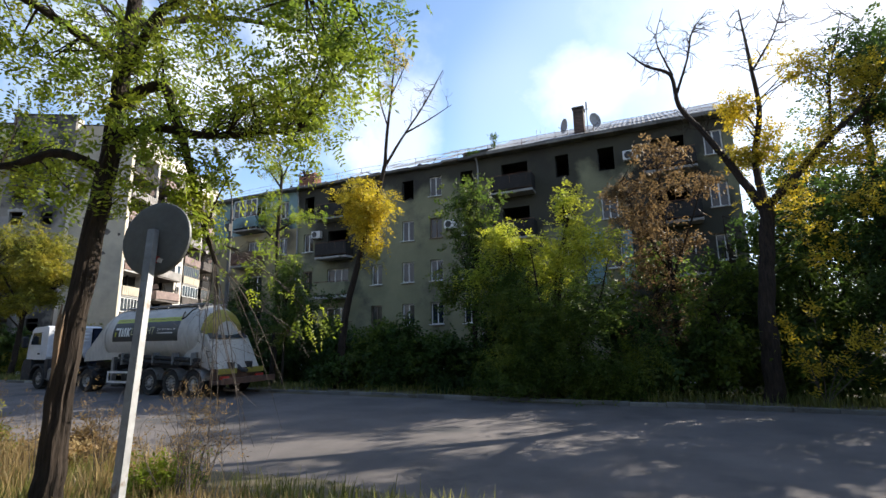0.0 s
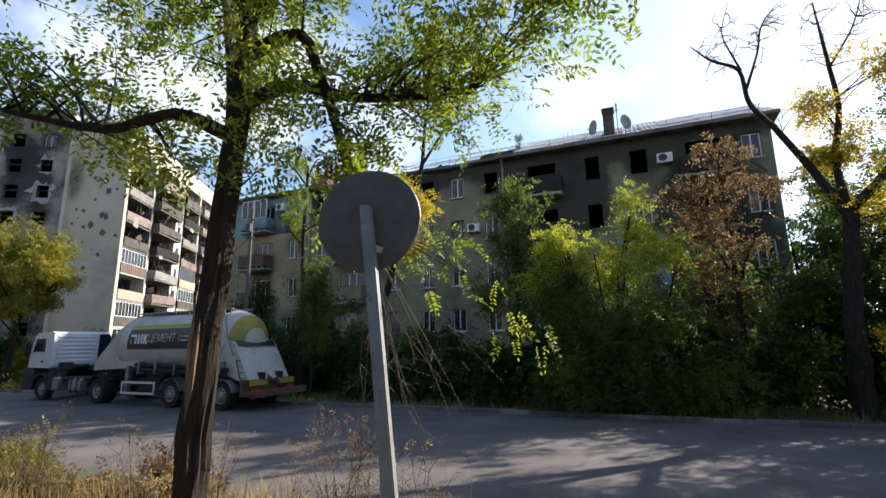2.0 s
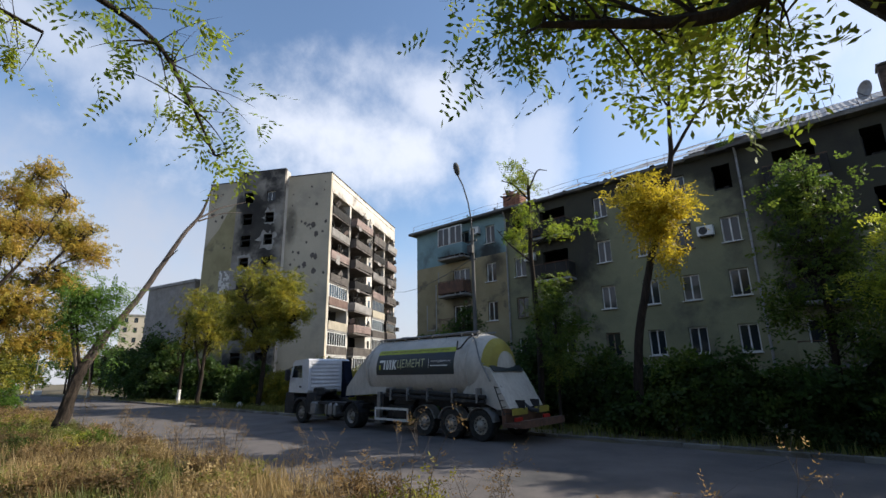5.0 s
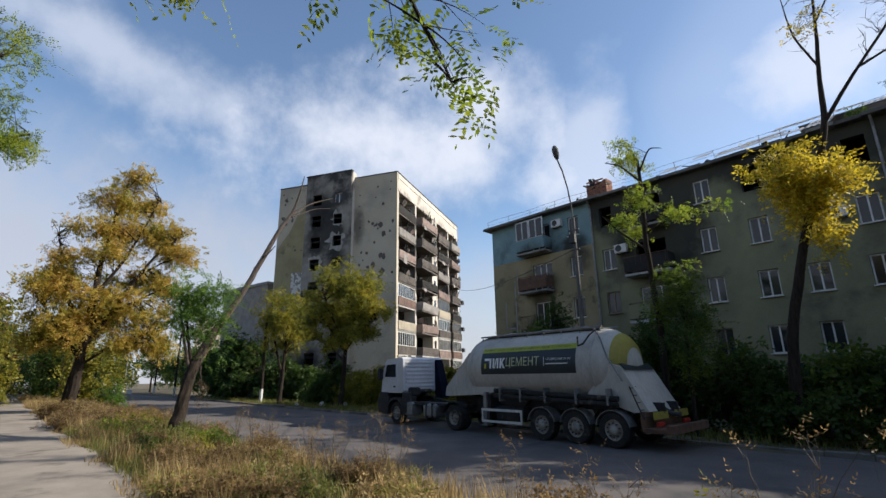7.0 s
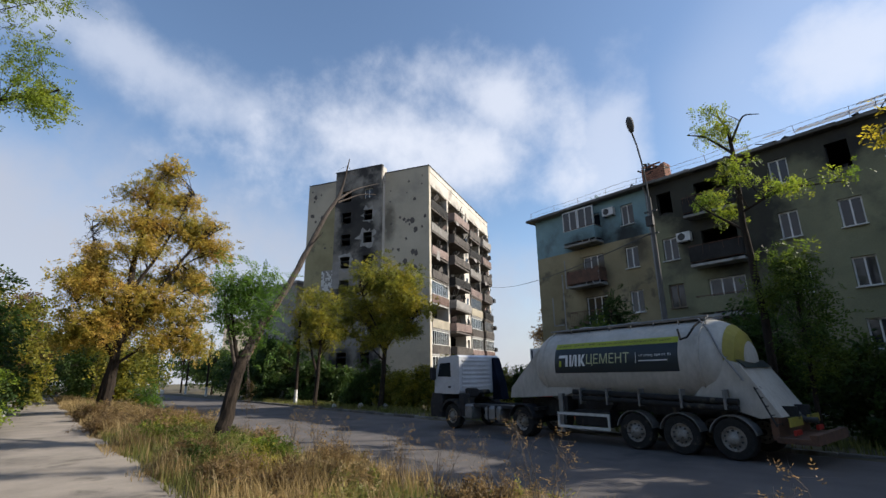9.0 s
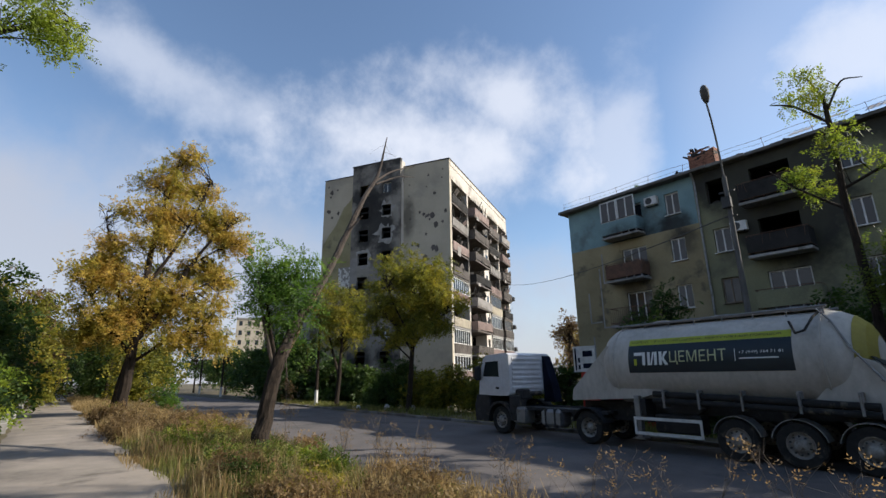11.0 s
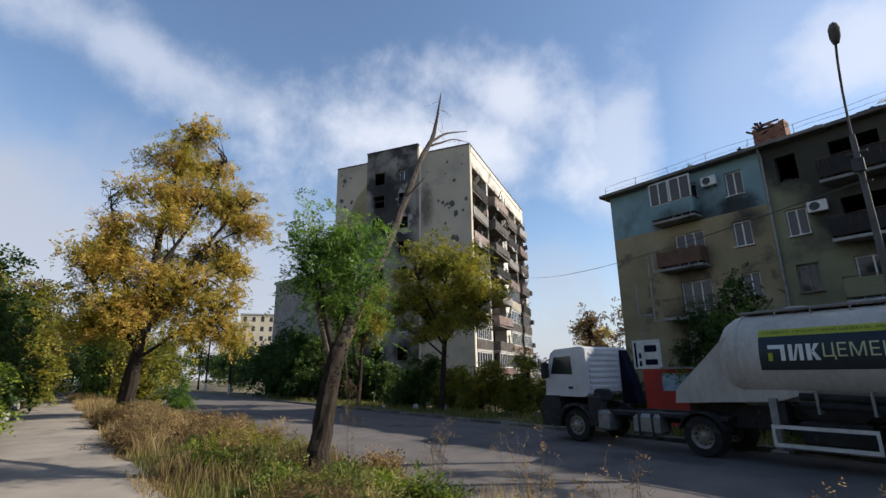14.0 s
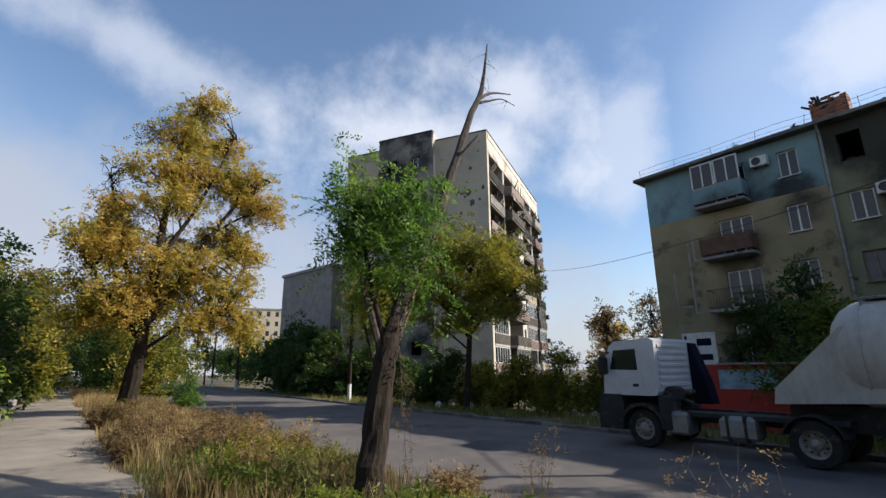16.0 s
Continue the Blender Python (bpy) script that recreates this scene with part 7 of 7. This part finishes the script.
def dish(x, y, z, turn):
    d = thing("satellite_dish", "weathered grey satellite dish on the roof", "satellite dish", pose(x, y, z, 0, 0, turn), "roof dishes")
    part("reflector", Shape().lathe([(-0.02, 0.0), (0.0, 0.2), (0.06, 0.36), (0.12, 0.46), (0.11, 0.47), (0.04, 0.36), (-0.03, 0.2), (-0.05, 0.0)], (0, 0, 0.85), "x", 24), "galvanised", d, smooth=True)
    part("mast", Shape().tube([(-0.1, 0, -0.6), (-0.1, 0, 0.85)], 0.025, 6), "galvanised", d)
    part("feed_arm", Shape().tube([(0.0, 0, 0.45), (0.5, 0, 0.75)], 0.015, 5), "iron", d)


dish(-4.25, FY + 0.6, EAVE + 0.6, 215)
dish(-2.5, FY + 0.6, EAVE + 0.6, -40)
a = thing("roof_aerial", "thin roof aerial beside the chimney", "aerial", pose(-2.9, FY + 0.6, EAVE + 0.4))
part("mast", Shape().tube([(0, 0, 0), (0, 0, 2.4)], 0.025, 6).box(-0.12, 0.12, -0.02, 0.02, 1.9, 1.93).tube([(0, 0, 1.9), (0, 0, 2.4)], 0.05, 6), "galvanised", a)
for x in (-6.2, -5.9, -5.6):
    a = thing("roof_aerial", "thin roof aerial beside the chimney", "aerial", pose(x, FY + 1.0, EAVE + 0.5))
    part("mast", Shape().tube([(0, 0, 0), (random.uniform(-0.1, 0.1), 0, 1.3)], 0.012, 4), "galvanised", a)
for x, h in ((-9.0, 1.6), (-10.5, 0.8), (-29.0, 0.9)):
    tree("roof_sapling", "small dark sapling growing on the roof edge", [(x, FY + 0.4, EAVE + 0.2, 0.02), (x, FY + 0.4, EAVE + h, 0.008)], [], [((x, FY + 0.4, EAVE + h * 0.8), (0.25, 0.2, h * 0.35), 8)], "leaf_green", category="sapling", leaf_size=0.1, pairs=3, stem=0.2, fronds=5, sub_r=0.006)

# far buildings
def far_block(name, label, m, length, depth, h, storeys, cols, wall, roof_h=0.4):
    o = thing(name, label, "building", m)
    hs = h / storeys
    w = length / cols
    part("wall", pierced(0, length, -1, h, [(w * c + w * 0.3, hs * r + hs * 0.3, w * 0.4, hs * 0.5) for r in range(storeys) for c in range(cols)], 0, 0.3), wall, o)
    part("side_wall", Shape().box(0, 0.3, 0.31, depth, -1, h).box(length - 0.3, length, 0.31, depth, -1, h).box(0.3, length - 0.3, depth - 0.3, depth, -1, h), wall, o)
    # near-black sheet that stands in for the unlit rooms
    part("inner", Shape().box(0.4, length - 0.4, 1.2, 1.4, -1, h), "dark_gap", o)
    part("roof", Shape().box(-0.2, length + 0.2, -0.2, depth + 0.2, h, h + roof_h), "concrete", o)
    for r in range(storeys):
        for c in range(cols):
            part("window", Shape().box(w * c + w * 0.3, w * c + w * 0.7, 0.12, 0.16, hs * r + hs * 0.3, hs * r + hs * 0.8), "glass", o)


far_block("grey_block", "grey five-storey panel block behind trees", pose(-91, 44, 0, 0, 0, -80), 20, 12, 15.2, 5, 7, "grey_cladding")
far_block("pale_block", "pale nine-storey block in the distance", pose(-163, 41, 0, 0, 0, 72), 12, 10, 19.5, 7, 5, "panel_beige")

# kerb stones on the far side, each one a piece
stone = Shape().box(0.01, 0.99, 0, 0.15, -0.1, 0.13, chamfer=0.015).data("kerb_stone", ["kerb"])
kerb = tagged(new("kerb"), "weathered concrete kerb along the far side", "kerb", kind="structure")
for i in range(78):
    part("kerb_stone", stone, [], kerb, m=pose(-66 + i, ROAD_FAR - 0.02 + random.uniform(-0.015, 0.015), random.uniform(-0.02, 0.01), random.uniform(-1.5, 1.5), random.uniform(-0.6, 0.6), random.uniform(-0.5, 0.5)))
# low wall along the path, in cast pieces
lw = tagged(new("low_wall"), "low crumbling concrete wall along the footpath", "wall", kind="structure")
piece = Shape().box(0.02, 1.98, 0, 0.3, 0.2, 0.78, chamfer=0.03).data("wall_block", ["concrete"])
for i in range(18):
    if i not in (6, 11):
        part("wall_block", piece, [], lw, m=pose(-74 + 2 * i, -1.55 + random.uniform(-0.03, 0.03), random.uniform(-0.08, 0.0), random.uniform(-3, 3), 0, random.uniform(-2, 2)))
# whitewashed stones at the far verge
for x, y, r in ((-42.6, 17.9, 0.22), (-40.9, 18.9, 0.2), (-44.9, 17.0, 0.16)):
    s = Shape().lathe([(-0.1, r * 0.8), (0.1, r), (r, r * 0.85), (r * 1.5, r * 0.5), (r * 1.6, 0)], (0, 0, 0), "z", 9)
    tagged(part("painted_stone", s, "whitewash", m=pose(x, y, 0.02)), "whitewashed stone on the far verge", "stone", "verge stones")


# ---- grass, weeds ----
PROFILE_Y = [-4, -1.3, 1.2, 2.0, 3.5, 4.8, 5.6, 6.3, 15.5, 15.72, 17, 20, 24, 28]
PROFILE_Z = [0.36, 0.36, 0.36, 0.38, 0.34, 0.2, 0.06, -0.05, -0.06, 0.06, 0.05, -0.15, -0.5, -0.8]


def blades(name, label, n, x0, x1, y0, y1, h0, h1, mat, patch=0.0, invert=False, width=0.007, lean=0.45, seed=1, tufts=0.25, edge=True):
    """Many grass blades in loose tufts over a strip of ground, thinner where a slow noise says so."""
    r = np.random.default_rng(seed)
    nt = max(1, int(n / 14))
    cx, cy = r.uniform(x0, x1, nt), r.uniform(y0, y1, nt)
    val = np.array([noise.noise((a * 0.45, c * 0.45, 3.3)) for a, c in zip(cx, cy)])
    keep = (val > patch) if not invert else (val <= patch)
    cx, cy = cx[keep], cy[keep]
    nt = len(cx)
    if not nt:
        return
    idx = r.integers(0, nt, n)
    x = cx[idx] + r.normal(size=n) * tufts
    y = cy[idx] + r.normal(size=n) * tufts * 0.8
    y = np.clip(y, y0 - 0.15, y1 + 0.1)
    z = np.interp(y, PROFILE_Y, PROFILE_Z) - 0.03
    th = r.uniform(0.7, 1.2, nt)[idx]
    h = r.uniform(h0, h1, n) * th
    ang = r.uniform(0, 2 * np.pi, n)
    out = np.stack([np.cos(ang), np.sin(ang), np.zeros(n)], 1)
    side = np.stack([-np.sin(ang), np.cos(ang), np.zeros(n)], 1) * (width * r.uniform(0.6, 1.5, n))[:, None]
    p0 = np.stack([x, y, z], 1)
    ln = (h * r.uniform(0.1, lean, n))[:, None]
    p1 = p0 + out * ln * 0.35 + np.array([0, 0, 1]) * (h * 0.6)[:, None]
    p2 = p0 + out * ln + np.array([0, 0, 1]) * h[:, None]
    co = np.stack([p0 - side, p0 + side, p1 + side * 0.8, p1 - side * 0.8, p2 + side * 0.15, p2 - side * 0.15], 1).reshape(-1, 3)
    b = np.arange(n)[:, None] * 6
    f = np.concatenate([b + np.array([0, 1, 2, 3]), b + np.array([3, 2, 4, 5])], 0)
    me = mesh_of(name, co, f, mat)
    tagged(part(name, me, []), label, "grass", kind="stuff")


blades("dry_grass", "tall dry straw-coloured grass on the verge", 24000, -34, -6, 1.85, 5.5, 0.15, 0.6, "grass_dry", -0.05, seed=3)
blades("dry_grass", "dry straw-coloured grass on the verge", 9000, -7, 3, 1.6, 4.2, 0.12, 0.34, "grass_dry", -0.05, seed=13)
blades("dry_grass", "tall dry straw-coloured grass on the verge", 22000, -75, -34, 1.6, 5.6, 0.2, 0.6, "grass_dry", -0.2, width=0.012, seed=4)
blades("green_grass", "low green grass among the dry stalks", 32000, -34, 3, 1.75, 5.2, 0.1, 0.36, "grass_green", 0.16, invert=True, seed=5)
blades("dry_grass", "thin dry grass creeping over the path edge", 9000, -60, 2, 1.45, 1.95, 0.06, 0.22, "grass_dry", 0.05, seed=21)
blades("green_grass", "low green grass on the far verge", 18000, -64, 8, 15.9, 20.5, 0.15, 0.4, "grass_green", -0.3, width=0.012, seed=6)
blades("green_grass", "low green grass beside the footpath", 12000, -75, -22, -3.2, -1.75, 0.15, 0.4, "grass_green", -0.4, width=0.012, seed=8)

wr = random.Random(5)
WEEDS = []
for k in range(58):
    x = wr.uniform(-40, -8)
    y = wr.uniform(1.9 if x > -30 else 1.5, 5.0)
    if x < -30:
        lf, lab, h = ("weed_brown", "dry brown shrub on the verge", wr.uniform(0.5, 0.85)) if wr.random() < 0.75 else ("weed_olive", "low green weeds on the verge", wr.uniform(0.4, 0.6))
    elif x < -20:
        lf, lab, h = (wr.choice(("weed_olive", "leaf_locust", "leaf_thicket", "leaf_fresh")), "low green weeds on the verge", wr.uniform(0.3, 0.6)) if wr.random() < 0.75 else ("weed_brown", "dry brown shrub on the verge", wr.uniform(0.4, 0.7))
    else:
        lf, lab, h = (wr.choice(("weed_brown", "weed_brown", "leaf_russet")), "dry brown shrub on the verge", wr.uniform(0.35, 0.65)) if wr.random() < 0.7 else ("weed_olive", "low green weeds on the verge", wr.uniform(0.3, 0.5))
    WEEDS.append((x, y, h, wr.uniform(0.5, 0.9), lf, lab))
for x, y, h, w, lf, lab in (*WEEDS, (-33.5, 1.95, 0.85, 1.1, "leaf_russet", "dry brown shrub on the verge"), (-35.5, 2.8, 0.9, 1.2, "grass_dry", "dry brown shrub on the verge"), (-31.2, 3.0, 0.8, 1.1, "leaf_russet", "dry brown shrub on the verge"), (-31.0, 4.6, 0.8, 1.1, "grass_dry", "dry brown shrub on the verge"),
                            (-27.5, 2.6, 0.6, 0.9, "leaf_locust", "low green weeds on the verge"), (-25.2, 2.9, 0.55, 0.8, "leaf_thicket", "low green weeds on the verge"), (-24.4, 4.2, 0.5, 0.7, "leaf_locust", "low green weeds on the verge"), (-22.6, 2.6, 0.45, 0.7, "leaf_thicket", "low green weeds on the verge"), (-23.4, 3.4, 0.55, 0.9, "grass_green", "low green weeds on the verge"), (-20.8, 3.2, 0.5, 0.8, "leaf_mixed", "low green weeds on the verge"), (-28.4, 4.6, 0.6, 0.9, "grass_green", "low green weeds on the verge"), (-26.8, 3.2, 0.6, 0.9, "grass_green", "low green weeds on the verge"), (-14.2, 3.6, 0.55, 0.9, "grass_dry", "dry brown shrub on the verge"), (-12.2, 4.8, 0.6, 0.9, "leaf_russet", "dry brown shrub on the verge"), (-16.0, 3.0, 0.4, 0.8, "grass_green", "low green weeds on the verge"), (-32.6, 3.8, 0.8, 1.1, "grass_dry", "dry brown shrub on the verge"),
                            (-38.5, 3.2, 0.9, 1.3, "grass_dry", "dry brown shrub on the verge"), (-42.0, 2.2, 0.7, 1.0, "leaf_mixed", "low green weeds on the verge"), (-19.2, 3.9, 0.6, 0.9, "grass_dry", "dry brown shrub on the verge"), (-17.0, 4.4, 0.6, 0.9, "leaf_russet", "dry brown shrub on the verge"), (-29.0, 3.4, 0.7, 1.0, "leaf_mixed", "low green weeds on the verge"),
                            (-8.6, 4.6, 0.5, 0.8, "grass_dry", "dry brown shrub on the verge"), (-5.4, 4.1, 0.45, 0.5, "leaf_locust", "low green weeds on the verge"), (-11.0, 4.6, 0.6, 0.8, "leaf_mixed", "dry brown shrub on the verge"), (-43.0, 4.6, 2.2, 0.9, "leaf_fresh", "bright green sapling by the autumn tree")):
    zz = float(np.interp(y, PROFILE_Y, PROFILE_Z)) - 0.03
    tree("verge_weed", lab, [(x, y, zz, 0.015), (x, y, zz + h * 0.6, 0.006)], [], [((x, y, zz + h * 0.6), (w * 0.8, w * 0.6, h * 0.35), 26), ((x + 0.1, y, zz + h * 0.3), (w, w * 0.75, h * 0.25), 26)], lf, category="weed", leaf_size=0.068 if h < 1.2 else 0.11, pairs=3, stem=0.17, fronds=4, sub_r=0.005, slim=0.42, droop=-0.2, twigs="twig", group="verge weeds", thick=2, inner=0.45, flat=1.0)

# tall dry weed stalks with seed heads, between the walk and the road
for x, y, h in ((-5.0, 3.9, 1.35), (-5.4, 4.4, 1.25), (-4.4, 3.6, 1.1), (-9.8, 3.4, 1.4), (-9.4, 3.9, 1.1), (-11.2, 3.6, 1.2), (-17.2, 4.3, 1.15), (-15.2, 4.2, 1.3), (-16.2, 4.6, 1.1), (-18.4, 4.6, 1.0), (-21.6, 4.6, 1.2), (-20.2, 4.4, 1.05), (-24.0, 5.0, 1.1), (-7.2, 3.6, 1.3), (-6.6, 4.0, 1.1), (-12.6, 4.0, 1.2)):
    zz = float(np.interp(y, PROFILE_Y, PROFILE_Z)) - 0.03
    tips = [((x + random.uniform(-0.45, 0.45), y + random.uniform(-0.3, 0.3), zz + h * random.uniform(0.6, 1.0)), 0.12) for _ in range(6)]
    twig_spray("dry_weed", "tall dry branching weed with seed heads", (x, y, zz), tips, r=0.007, n_side=9, leaf="weed_brown", leaf_n=130, leaf_size=0.03, pairs=2, category="weed", sub=0.22)
